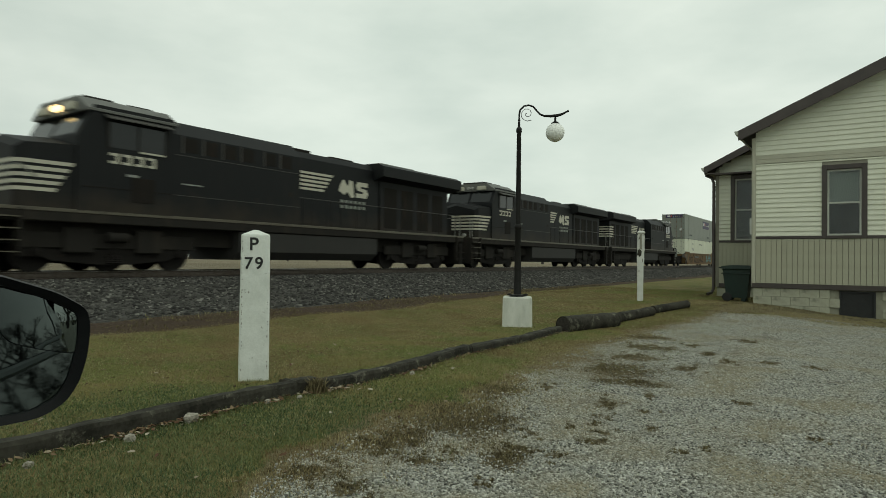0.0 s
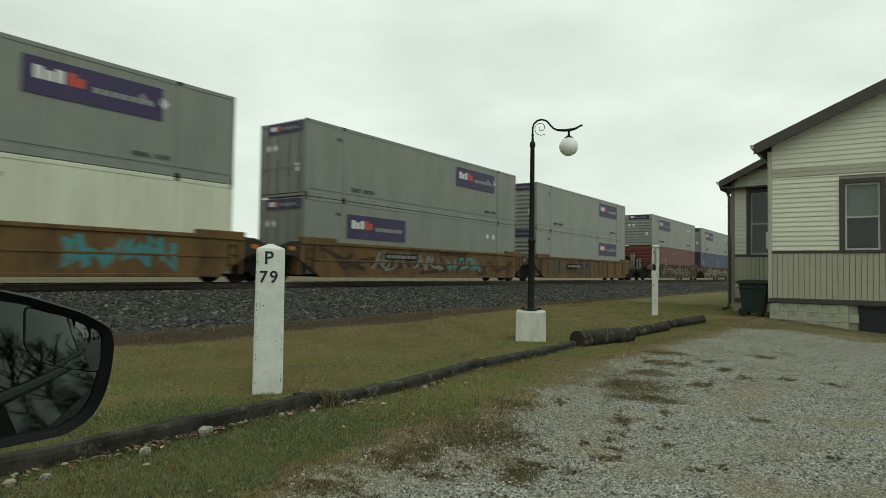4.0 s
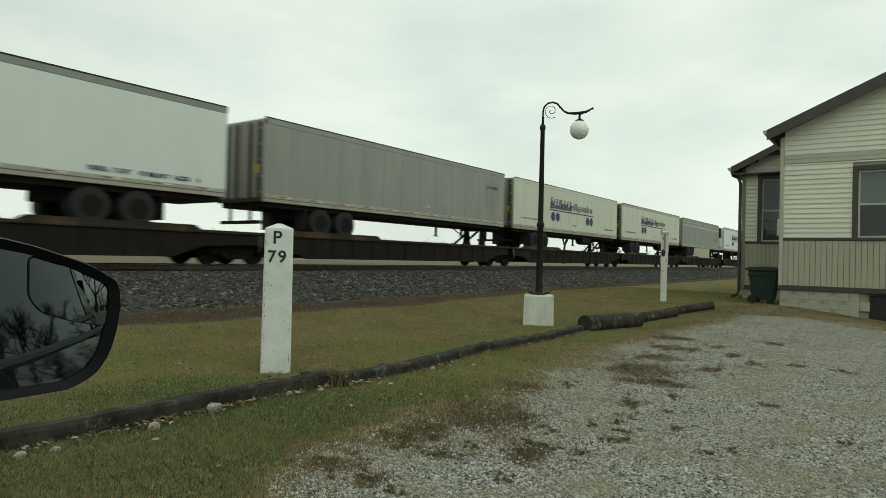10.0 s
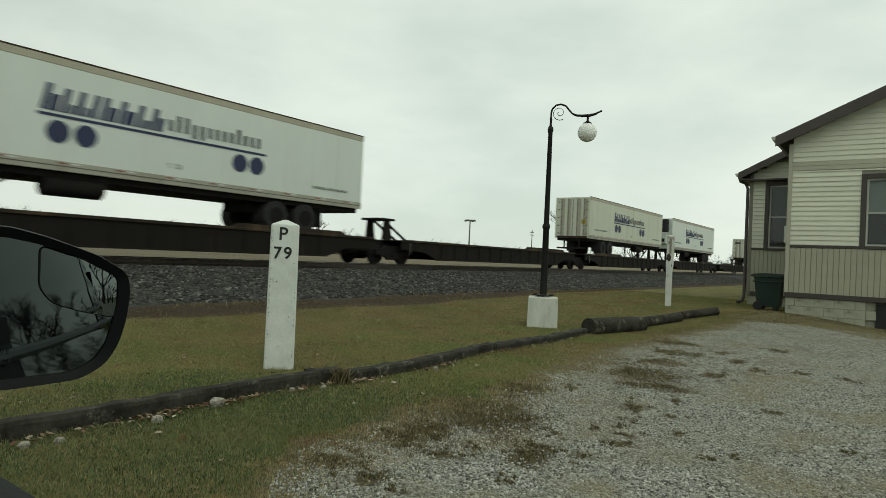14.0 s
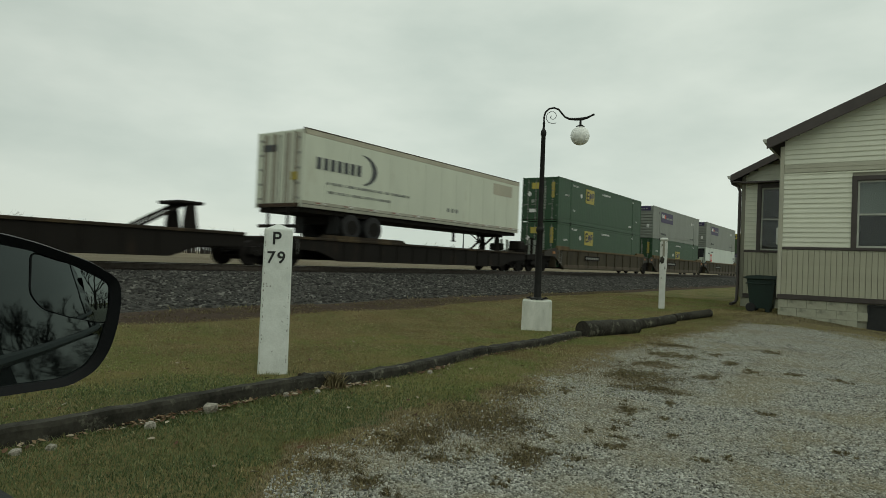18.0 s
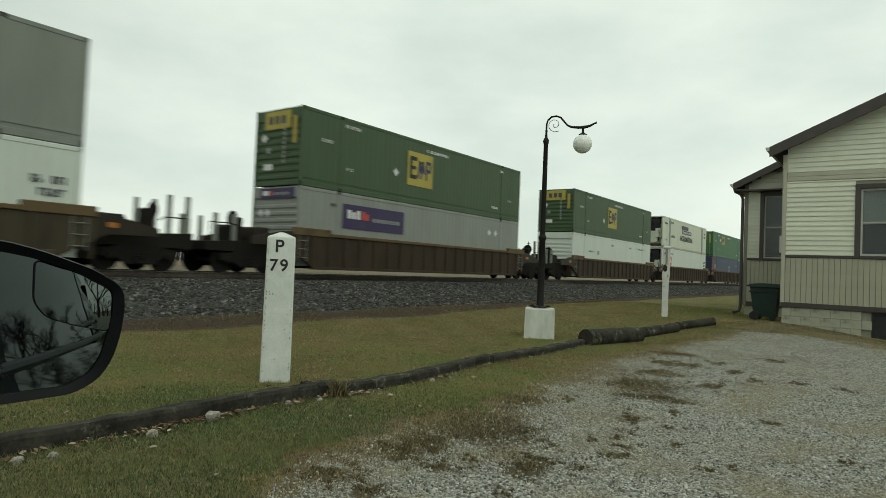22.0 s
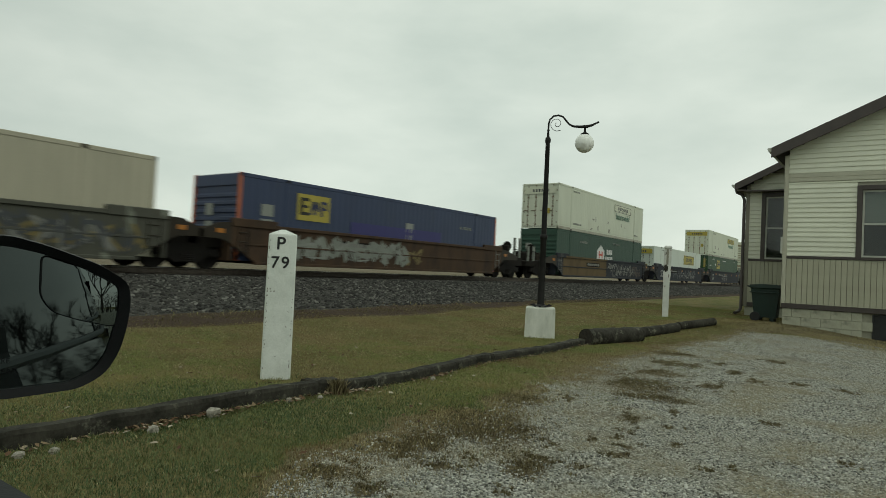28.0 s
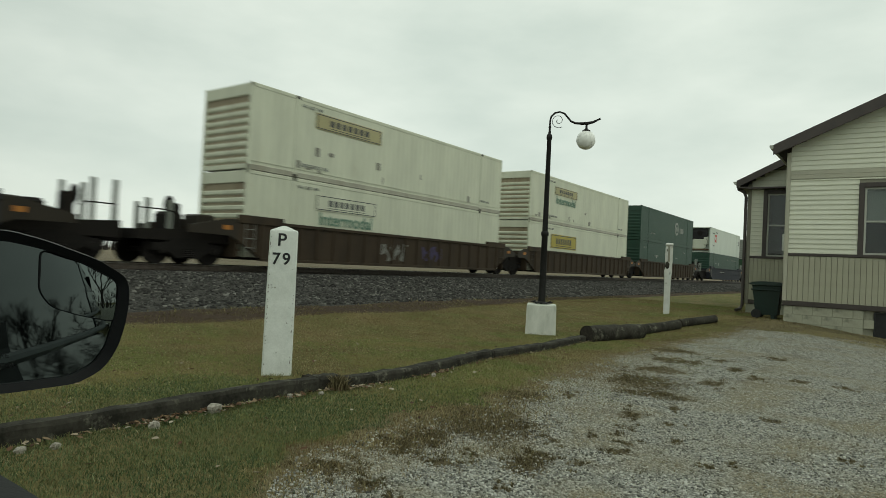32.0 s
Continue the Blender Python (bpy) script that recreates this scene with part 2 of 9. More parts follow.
# ---- small mesh library ----
class Mesh:
    """Collects simple solids as vertices and faces."""

    def __init__(self):
        self.v, self.f = [], []

    def add(self, v, f):
        n = len(self.v)
        self.v += v
        self.f += [tuple(n + i for i in q) for q in f]
        return self

    def box(self, x0, x1, y0, y1, z0, z1, b=0.0):
        """A box; with b its twelve edges are cut off."""
        if b <= 0:
            v = [(x, y, z) for z in (z0, z1) for y in (y0, y1) for x in (x0, x1)]
            return self.add(v, [(0, 2, 3, 1), (4, 5, 7, 6), (0, 1, 5, 4), (2, 6, 7, 3), (0, 4, 6, 2), (1, 3, 7, 5)])
        b = min(b, 0.45 * (x1 - x0), 0.45 * (y1 - y0), 0.45 * (z1 - z0))
        X, Y, Z, v, key = (x0, x1), (y0, y1), (z0, z1), [], {}
        for i in (0, 1):
            for j in (0, 1):
                for k in (0, 1):
                    sx, sy, sz = b * (1 - 2 * i), b * (1 - 2 * j), b * (1 - 2 * k)
                    for a, d in (("x", (0, sy, sz)), ("y", (sx, 0, sz)), ("z", (sx, sy, 0))):
                        key[(i, j, k, a)] = len(v)
                        v.append((X[i] + d[0], Y[j] + d[1], Z[k] + d[2]))
        f = []
        for i in (0, 1):
            q = [key[(i, j, k, "x")] for j, k in ((0, 0), (1, 0), (1, 1), (0, 1))]
            f.append(tuple(q if i else q[::-1]))
            q = [key[(j, i, k, "y")] for j, k in ((0, 0), (1, 0), (1, 1), (0, 1))]
            f.append(tuple(q[::-1] if i else q))
            q = [key[(j, k, i, "z")] for j, k in ((0, 0), (1, 0), (1, 1), (0, 1))]
            f.append(tuple(q if i else q[::-1]))
        for i in (0, 1):
            for j in (0, 1):
                f.append((key[(i, j, 0, "x")], key[(i, j, 1, "x")], key[(i, j, 1, "y")], key[(i, j, 0, "y")]))
                f.append((key[(i, 0, j, "x")], key[(i, 1, j, "x")], key[(i, 1, j, "z")], key[(i, 0, j, "z")]))
                f.append((key[(0, i, j, "y")], key[(1, i, j, "y")], key[(1, i, j, "z")], key[(0, i, j, "z")]))
                for k in (0, 1):
                    f.append((key[(i, j, k, "x")], key[(i, j, k, "y")], key[(i, j, k, "z")]))
        return self.add(v, f)

    def prism(self, poly, axis, a0, a1):
        """A polygon in the plane across axis, drawn out from a0 to a1. The polygon's pairs are (y, z), (x, z) or (x, y)."""
        put = {"x": lambda p, a: (a, p[0], p[1]), "y": lambda p, a: (p[0], a, p[1]), "z": lambda p, a: (p[0], p[1], a)}[axis]
        n = len(poly)
        v = [put(p, a0) for p in poly] + [put(p, a1) for p in poly]
        f = [tuple(range(n))[::-1], tuple(range(n, 2 * n))]
        f += [(i, (i + 1) % n, n + (i + 1) % n, n + i) for i in range(n)]
        return self.add(v, f)

    def cyl(self, c, r, h, axis="z", n=16, r2=None, cap=0.0):
        """A cylinder or cone from c along axis for h; cap rounds its rims."""
        r2 = r if r2 is None else r2
        rings = [(0, r), (h, r2)] if not cap else [(0, r - cap), (cap, r), (h - cap, r2), (h, r2 - cap)]
        return self.turn(c, rings, axis, n)

    def turn(self, c, rings, axis="z", n=16):
        """A turned solid: rings of (way along axis, radius)."""
        put = {"x": lambda a, u, w: (c[0] + a, c[1] + u, c[2] + w), "y": lambda a, u, w: (c[0] + u, c[1] + a, c[2] + w),
               "z": lambda a, u, w: (c[0] + u, c[1] + w, c[2] + a)}[axis]
        v, f = [], []
        for a, r in rings:
            v += [put(a, r * math.cos(2 * math.pi * i / n), r * math.sin(2 * math.pi * i / n)) for i in range(n)]
        for k in range(len(rings) - 1):
            f += [(k * n + i, k * n + (i + 1) % n, (k + 1) * n + (i + 1) % n, (k + 1) * n + i) for i in range(n)]
        f += [tuple(range(n))[::-1], tuple(range((len(rings) - 1) * n, len(rings) * n))]
        return self.add(v, f)

    def tube(self, path, r, n=8):
        """A tube along points; r is one radius or one for each point."""
        P = [Vector(p) for p in path]
        R = [r] * len(P) if isinstance(r, (int, float)) else list(r)
        v, f = [], []
        side = None
        for i, p in enumerate(P):
            d = (P[min(i + 1, len(P) - 1)] - P[max(i - 1, 0)]).normalized()
            if side is None:
                side = d.orthogonal().normalized()
            side = (side - d * side.dot(d)).normalized()
            up = d.cross(side)
            v += [tuple(p + R[i] * (math.cos(2 * math.pi * k / n) * side + math.sin(2 * math.pi * k / n) * up)) for k in range(n)]
        for i in range(len(P) - 1):
            f += [(i * n + k, i * n + (k + 1) % n, (i + 1) * n + (k + 1) % n, (i + 1) * n + k) for k in range(n)]
        f += [tuple(range(n))[::-1], tuple(range((len(P) - 1) * n, len(P) * n))]
        return self.add(v, f)

    def data(self, name, material, smooth=False):
        me = bpy.data.meshes.new(name)
        me.from_pydata(self.v, [], self.f)
        bm = bmesh.new()
        bm.from_mesh(me)
        bmesh.ops.recalc_face_normals(bm, faces=bm.faces)
        bm.to_mesh(me)
        bm.free()
        me.materials.append(material)
        if smooth:
            me.set_sharp_from_angle(angle=radians(40))
            me.polygons.foreach_set("use_smooth", [True] * len(me.polygons))
        return me


def part(name, mesh, material, parent=None, label="", smooth=False, at=None):
    """Links a Mesh, or mesh data that is shared, as one object under its thing."""
    me = mesh.data(name, material, smooth) if isinstance(mesh, Mesh) else mesh
    ob = new(name, me)
    if parent is not None:
        ob.parent = parent
    if at is not None:
        ob.matrix_basis = at
    return tagged(ob, label)


def thing(name, label, category, group="", at=None, kind=""):
    ob = new(name)
    ob.empty_display_size = 0.3
    if at is not None:
        ob.matrix_basis = at
    return tagged(ob, label, category, group, kind)


def solid(name, mesh, material, label, category, group="", kind="", smooth=False, at=None):
    ob = part(name, mesh, material, None, "", smooth, at)
    return tagged(ob, label, category, group, kind)


def words(text, size, material, name, parent, at, label="", depth=0.004, bold=0.0):
    cu = bpy.data.curves.new(name, "FONT")
    cu.body, cu.size, cu.align_x, cu.align_y = text, size, "CENTER", "CENTER"
    cu.extrude, cu.offset = depth, bold
    tmp = bpy.data.objects.new(name, cu)
    me = bpy.data.meshes.new_from_object(tmp)
    bpy.data.objects.remove(tmp)
    me.materials.clear()
    me.materials.append(material)
    ob = new(name, me)
    ob.parent, ob.matrix_basis = parent, at
    return tagged(ob, label)


# ---- ground: one sheet out to the horizon ----
def smooth(a, b, v):
    k = np.clip((np.asarray(v, float) - a) / (b - a), 0, 1)
    return k * k * (3 - 2 * k)


TRACK_Y = 18.70      # centre line of the track
RAIL_Z = 0.77        # top of the rails


def ground_z(x, y):
    """Height of the ground: a level yard, a soil bank at the house's corner, the ballast bed, fields beyond."""
    x, y = np.asarray(x, float), np.asarray(y, float)
    z = 0.24 * smooth(11.5, 17.2, x) * smooth(-0.6, 2.6, y) * (1 - smooth(7.0, 10.0, y))
    z = z + 0.20 * smooth(6.5, 10.2, y)
    z = z + 0.36 * smooth(10.2, 16.6, y)
    z = z - 0.16 * smooth(20.8, 23.5, y)
    z = z + 0.012 * np.sin(1.7 * x + 0.6 * y) * np.cos(1.3 * y) * (1 - smooth(9, 11, y))
    z = z - 0.05 * np.exp(-((x - 4.42) ** 2 + (y - 5.3) ** 2) / 0.5)
    return z


def steps(fine0, fine1, step, far, grow=1.16):
    mid = list(np.arange(fine0, fine1 + 1e-6, step))
    out, d, v = [], step, mid[-1]
    while v < far:
        d *= grow
        v += d
        out.append(v)
    lo, d, v = [], step, mid[0]
    while v > -far:
        d *= grow
        v -= d
        lo.append(v)
    return np.array(lo[::-1] + mid + out)


def attribute(me, name, values):
    me.attributes.new(name, "FLOAT", "POINT").data.foreach_set("value", np.asarray(values, np.float32))


gx, gy = steps(-1.0, 18.0, 0.09, 2500), steps(-2.0, 12.0, 0.09, 2500)
GX, GY = np.meshgrid(gx, gy)
GZ = ground_z(GX, GY)
nx, ny = len(gx), len(gy)
idx = np.arange(nx * ny).reshape(ny, nx)
quads = np.stack([idx[:-1, :-1], idx[:-1, 1:], idx[1:, 1:], idx[1:, :-1]], -1).reshape(-1, 4)
me = bpy.data.meshes.new("ground")
me.from_pydata(np.stack([GX, GY, GZ], -1).reshape(-1, 3).tolist(), [], quads.tolist())
me.polygons.foreach_set("use_smooth", [True] * len(me.polygons))


def lot_edge(x):
    """Where the gravel of the yard gives way to grass."""
    return (2.38 + 0.40 * smooth(1.7, 2.8, x) + 0.36 * smooth(4.4, 8.5, x) - 0.55 * smooth(11.0, 15.0, x)
            + 0.07 * np.sin(2.3 * x) + 0.06 * np.sin(5.1 * x + 1) + 0.04 * np.sin(11.3 * x + 2))


def timber_line(x):
    """Centre of the row of timbers that edges the lawn."""
    return 4.24 - 0.09 * smooth(3.9, 4.5, x) + 0.11 * smooth(5.4, 7.0, x) + 0.06 * smooth(8.2, 10.2, x) - 0.98 * smooth(9.6, 16.4, x)


fx, fy = GX.ravel(), GY.ravel()
gravel = 1 - smooth(-0.30, 0.30, fy - lot_edge(fx))
gravel = gravel * (1 - smooth(14.35, 15.25, fx + 0.25 * np.sin(3 * fy) - 0.10 * (fy - 1)))
attribute(me, "gravel", gravel)
foot = 9.75 + 1.0 * smooth(9.0, 16.0, fx) + 0.12 * np.sin(1.1 * fx) + 0.07 * np.sin(3.3 * fx)
attribute(me, "ballast", smooth(-0.25, 0.25, fy - foot) * (1 - smooth(22.5, 24.5, fy)))
bank = smooth(14.45, 15.1, fx + 0.2 * np.sin(2.6 * fy)) * (1 - smooth(2.7, 3.5, fy + 0.2 * np.sin(3 * fx))) * (1 - smooth(17, 18, fx))
attribute(me, "weeds", np.maximum(smooth(8.4, 8.85, fy + 0.12 * np.sin(1.3 * fx)) * (1 - smooth(-0.15, 0.2, fy - foot)), 0.30 * bank))
attribute(me, "tan", np.exp(-((fy - lot_edge(fx) - 0.08) / (0.30 + 0.10 * np.sin(1.9 * fx))) ** 2) * (1 - smooth(13, 16, fx)) + 0.8 * bank)
# brown moss and dead tufts in the gravel: place and half-widths of each patch
PATCHES = (
    (2.59, 2.62, 0.13, 0.14), (2.51, 2.26, 0.11, 0.1), (2.47, 1.99, 0.06, 0.06), (3.25, 2.59, 0.2, 0.14), (3.13, 2.21, 0.08, 0.1), (4.16, 2.52, 0.46, 0.34),
    (5.2, 2.8, 0.21, 0.22), (3.5, 2.62, 0.21, 0.16), (5.6, 2.5, 0.14, 0.06), (3.47, 1.81, 0.2, 0.14), (3.73, 1.89, 0.07, 0.1), (4.09, 1.94, 0.08, 0.07),
    (3.72, 1.77, 0.06, 0.07), (7.1, 2.27, 0.48, 0.34), (7.07, 2.52, 0.18, 0.08), (6.35, 1.94, 0.2, 0.34), (8.09, 2.41, 0.24, 0.28), (9.02, 2.62, 0.26, 0.16),
    (9.03, 2.35, 0.18, 0.25), (10.28, 2.86, 0.26, 0.32), (7.62, 1.7, 0.22, 0.13), (5.31, 1.81, 0.15, 0.11), (4.83, 1.69, 0.07, 0.07), (5.83, 1.6, 0.13, 0.04),
    (5.2, 1.47, 0.07, 0.05), (4.19, 1.5, 0.08, 0.09), (4.42, 1.52, 0.06, 0.07), (4.43, 1.77, 0.08, 0.05), (4.57, 1.68, 0.06, 0.05), (6.06, 0.85, 0.11, 0.08),
    (5.05, 0.27, 0.06, 0.05), (4.69, 1.28, 0.08, 0.04), (4.21, 0.94, 0.06, 0.05), (4.38, 0.85, 0.05, 0.04), (3.69, 1.58, 0.06, 0.04), (3.01, 1.71, 0.07, 0.04),
    (8.64, 0.92, 0.15, 0.1), (8.52, 0.49, 0.14, 0.09), (8.98, 1.7, 0.2, 0.12), (8.44, 1.38, 0.17, 0.1), (10.82, 1.5, 0.22, 0.14), (9.66, 2.06, 0.2, 0.1),
    (3.39, 2.15, 0.07, 0.04), (3.31, 2.81, 0.08, 0.06),
)


def moss_at(x, y):
    """Each patch is a soft oval that points to the car."""
    v = np.zeros(np.shape(x))
    for cx, cy, along, across in PATCHES:
        d = math.hypot(cx, cy)
        u, w = ((x - cx) * cx + (y - cy) * cy) / d, ((y - cy) * cx - (x - cx) * cy) / d
        v = np.maximum(v, np.exp(-(u / (along * 1.2)) ** 2 - (w / (across * 1.2)) ** 2))
    return v


attribute(me, "moss", moss_at(fx, fy))
attribute(me, "field", smooth(24, 27, fy))


def ground_material():
    m = bpy.data.materials.new("ground_surface")
    m.use_nodes = True
    t = m.node_tree
    bs, L = t.nodes["Principled BSDF"], t.links.new
    co = t.nodes.new("ShaderNodeTexCoord")

    def noise_tex(scale, detail=5, rough=0.6):
        n = t.nodes.new("ShaderNodeTexNoise")
        n.inputs["Scale"].default_value, n.inputs["Detail"].default_value, n.inputs["Roughness"].default_value = scale, detail, rough
        L(co.outputs["Object"], n.inputs["Vector"])
        return n.outputs["Fac"]

    def ramp(fac, stops):
        r = t.nodes.new("ShaderNodeValToRGB")
        e = r.color_ramp.elements
        while len(e) < len(stops):
            e.new(0.5)
        for s, (p, c) in zip(e, stops):
            s.position, s.color = p, (*c, 1)
        L(fac, r.inputs[0])
        return r.outputs[0]

    def math_node(op, a, b=None, c=None):
        n = t.nodes.new("ShaderNodeMath")
        n.operation = op
        for i, v in enumerate((a, b, c)):
            if v is None:
                continue
            if isinstance(v, (int, float)):
                n.inputs[i].default_value = v
            else:
                L(v, n.inputs[i])
        return n.outputs[0]

    def mixed(fac, a, b):
        n = t.nodes.new("ShaderNodeMix")
        n.data_type = "RGBA"
        L(fac, n.inputs[0])
        L(a, n.inputs[6])
        L(b, n.inputs[7])
        return n.outputs[2]

    def sharp(fac, lo, hi):
        n = t.nodes.new("ShaderNodeMapRange")
        n.inputs[1].default_value, n.inputs[2].default_value = lo, hi
        L(fac, n.inputs[0])
        return n.outputs[0]

    def attr(name):
        n = t.nodes.new("ShaderNodeAttribute")
        n.attribute_name = name
        return n.outputs["Fac"]

    def cells(scale):
        n = t.nodes.new("ShaderNodeTexVoronoi")
        n.inputs["Scale"].default_value = scale
        L(co.outputs["Object"], n.inputs["Vector"])
        return n

    grass = mixed(sharp(noise_tex(0.8, 6), 0.40, 0.62), ramp(noise_tex(14, 5), [(0.3, (0.10, 0.112, 0.033)), (0.7, (0.22, 0.225, 0.070))]),
                  ramp(noise_tex(22, 5), [(0.3, (0.17, 0.140, 0.057)), (0.7, (0.33, 0.265, 0.115))]))
    v1 = cells(95)
    stone = ramp(v1.outputs["Color"], [(0.10, (0.070, 0.066, 0.052)), (0.45, (0.36, 0.352, 0.29)), (0.9, (0.78, 0.77, 0.66))])
    lot = mixed(sharp(noise_tex(1.1, 7, 0.7), 0.56, 0.68), stone, ramp(noise_tex(30, 4), [(0.3, (0.15, 0.13, 0.085)), (0.7, (0.27, 0.235, 0.165))]))
    v2 = cells(21)
    bed = ramp(v2.outputs["Color"], [(0.1, (0.020, 0.019, 0.017)), (0.55, (0.058, 0.056, 0.050)), (0.95, (0.14, 0.137, 0.122))])
    bed = mixed(sharp(noise_tex(0.35, 5), 0.42, 0.60), bed, mixed(sharp(noise_tex(9, 3), 0.4, 0.6), bed, ramp(noise_tex(30), [(0.3, (0.036, 0.034, 0.030)), (0.7, (0.08, 0.074, 0.066))])))
    weeds = ramp(noise_tex(15, 7, 0.8), [(0.3, (0.040, 0.026, 0.018)), (0.52, (0.085, 0.056, 0.036)), (0.75, (0.18, 0.14, 0.08))])
    field = ramp(noise_tex(0.06, 6), [(0.3, (0.165, 0.138, 0.088)), (0.7, (0.235, 0.198, 0.130))])
    wob = math_node("MULTIPLY_ADD", noise_tex(3.5, 7, 0.75), 1.0, -0.5)
    g = sharp(math_node("ADD", attr("gravel"), wob), 0.42, 0.60)
    w = sharp(math_node("ADD", attr("weeds"), wob), 0.40, 0.62)
    b = sharp(math_node("ADD", attr("ballast"), wob), 0.42, 0.58)
    tan = ramp(noise_tex(26, 5), [(0.3, (0.15, 0.125, 0.066)), (0.7, (0.35, 0.30, 0.175))])
    col = mixed(g, grass, lot)
    col = mixed(sharp(math_node("ADD", attr("tan"), wob), 0.55, 0.80), col, tan)
    moss = ramp(noise_tex(46, 6, 0.75), [(0.3, (0.070, 0.054, 0.028)), (0.52, (0.150, 0.122, 0.066)), (0.72, (0.29, 0.245, 0.14))])
    col = mixed(sharp(math_node("ADD", attr("moss"), math_node("ADD", math_node("MULTIPLY", wob, 1.6), math_node("MULTIPLY_ADD", noise_tex(17, 5, 0.7), 1.4, -0.7))), 0.34, 0.62), col, moss)
    col = mixed(w, col, weeds)
    col = mixed(b, col, bed)
    col = mixed(attr("field"), col, field)
    L(col, bs.inputs["Base Color"])
    bs.inputs["Roughness"].default_value = 0.95
    bs.inputs["Specular IOR Level"].default_value = 0.25
    h = math_node("ADD", math_node("MULTIPLY", v1.outputs["Distance"], -1.2), math_node("MULTIPLY", noise_tex(70, 4), 0.7))
    h2 = math_node("MULTIPLY", v2.outputs["Distance"], -2.6)
    hm = t.nodes.new("ShaderNodeMix")
    L(b, hm.inputs[0])
    L(h, hm.inputs[2])
    L(h2, hm.inputs[3])
    bp = t.nodes.new("ShaderNodeBump")
    bp.inputs["Strength"].default_value, bp.inputs["Distance"].default_value = 0.9, 0.03
    L(hm.outputs[0], bp.inputs["Height"])
    L(bp.outputs[0], bs.inputs["Normal"])
    return m


me.materials.append(ground_material())
tagged(new("ground", me), "yard of grey gravel and patchy autumn grass running up to a ballast bed", "ground", kind="structure")


# ---- the house ----
HX = 17.05           # its gable wall faces the yard


def siding(parent, x, y0, y1, z0, z1, pitch=0.1143, holes=(), rake=None):
    """Lapped boards on a wall that faces -x. rake(z) narrows each row under a sloping roof."""
    z = z0
    while z < z1 - 0.02:
        top = min(z + pitch, z1)
        a, b = y0, y1
        if rake:
            b = min(y1, rake(top))
        spans = [(a, b)]
        for (h0, h1, hz0, hz1) in holes:
            if top > hz0 + 0.01 and z < hz1 - 0.01:
                spans = [s for lo, hi in spans for s in ((lo, min(hi, h0)), (max(lo, h1), hi)) if s[1] - s[0] > 0.02]
        for lo, hi in spans:
            if hi - lo < 0.05:
                continue
            m = Mesh().prism([(x + 0.004, z), (x - 0.024, z), (x - 0.026, z + 0.012), (x - 0.006, top), (x + 0.004, top)], "y", lo, hi)
            part("siding_board", m, M_SIDING, parent)
        z = top


def upright_boards(parent, x, y0, y1, z0, z1, w=0.112):
    n = max(1, round((y1 - y0) / w))
    w = (y1 - y0) / n
    me = Mesh().box(x - 0.022, x + 0.004, 0.0035, w - 0.0035, z0, z1, 0.004).data("board", M_BOARD)
    for i in range(n):
        part("board", me, M_BOARD, parent, at=pose(0, y0 + i * w, 0))


def sash_window(parent, name, x, y0, y1, z0, z1, t=0.105):
    """A double-hung window in a wall that faces -x: dark casing, pale sashes, two panes."""
    win = part(name, Mesh().box(x - 0.045, x + 0.02, y0, y0 + t, z0, z1, 0.006).box(x - 0.045, x + 0.02, y1 - t, y1, z0, z1, 0.006)
               .box(x - 0.045, x + 0.02, y0 + t, y1 - t, z1 - t, z1, 0.006).box(x - 0.06, x + 0.02, y0 + t, y1 - t, z0, z0 + 0.062, 0.006), M_BROWN, parent, "dark brown window casing")
    a, b, c, d = y0 + t + 0.002, y1 - t - 0.002, z0 + 0.065, z1 - t - 0.002
    mid = (c + d) / 2 - 0.01
    s = 0.042
    for lo, hi, dx in ((c, mid + 0.02, 0.0), (mid - 0.02, d, 0.03)):
        sash = part("sash", Mesh().box(x + dx - 0.02, x + dx + 0.012, a, a + s, lo, hi, 0.004).box(x + dx - 0.02, x + dx + 0.012, b - s, b, lo, hi, 0.004)
                    .box(x + dx - 0.02, x + dx + 0.012, a + s, b - s, lo, lo + s, 0.004).box(x + dx - 0.02, x + dx + 0.012, a + s, b - s, hi - s, hi, 0.004), M_SASH, win, "pale grey sash")
        part("pane", Mesh().box(x + dx - 0.006, x + dx - 0.001, a + s, b - s, lo + s, hi - s), M_GLASS, win).visible_shadow = False
    return win


house = thing("house", "cream vinyl-sided house with dark brown trim and a shallow gable roof", "house")
ridge_y, slope, RAKE_X = -1.9, 0.452, HX - 0.34
eave_y, eave_z = 2.53, 4.44          # tip of the rake on the main roof


def roof_line(y):
    return eave_z + slope * (eave_y - y)


wall = part("front_wall", Mesh().prism([(2.25, 0.62), (2.25, 4.27), (ridge_y, 6.10), (-6.0, 4.25), (-6.0, 0.62), (-0.08, 0.62), (-0.08, 3.45), (0.79, 3.45), (0.79, 0.62)], "x", HX + 0.004, HX + 0.15), M_TAUPE, house)
part("wall_below_window", Mesh().box(HX + 0.004, HX + 0.15, -0.08, 0.79, 0.62, 1.83), M_TAUPE, house)
part("side_wall", Mesh().box(HX + 0.152, 19.9, 2.10, 2.25, 0.62, 4.25), M_TAUPE, house)
part("side_wall", Mesh().box(HX + 0.152, 26.0, -6.0, -5.85, 0.62, 4.25), M_TAUPE, house)
siding(wall, HX, -6.0, 2.178, 1.868, 3.625, holes=((-0.085, 0.797, 1.80, 3.51),))
siding(wall, HX, -6.0, 2.178, 3.835, 6.1, rake=lambda z: eave_y - (z + 0.10 - eave_z) / slope)
upright_boards(wall, HX, -6.0, 2.178, 0.735, 1.80)
part("belt_board", Mesh().box(HX - 0.030, HX + 0.004, -6.0, 2.178, 3.630, 3.728, 0.006), M_BELT, wall)
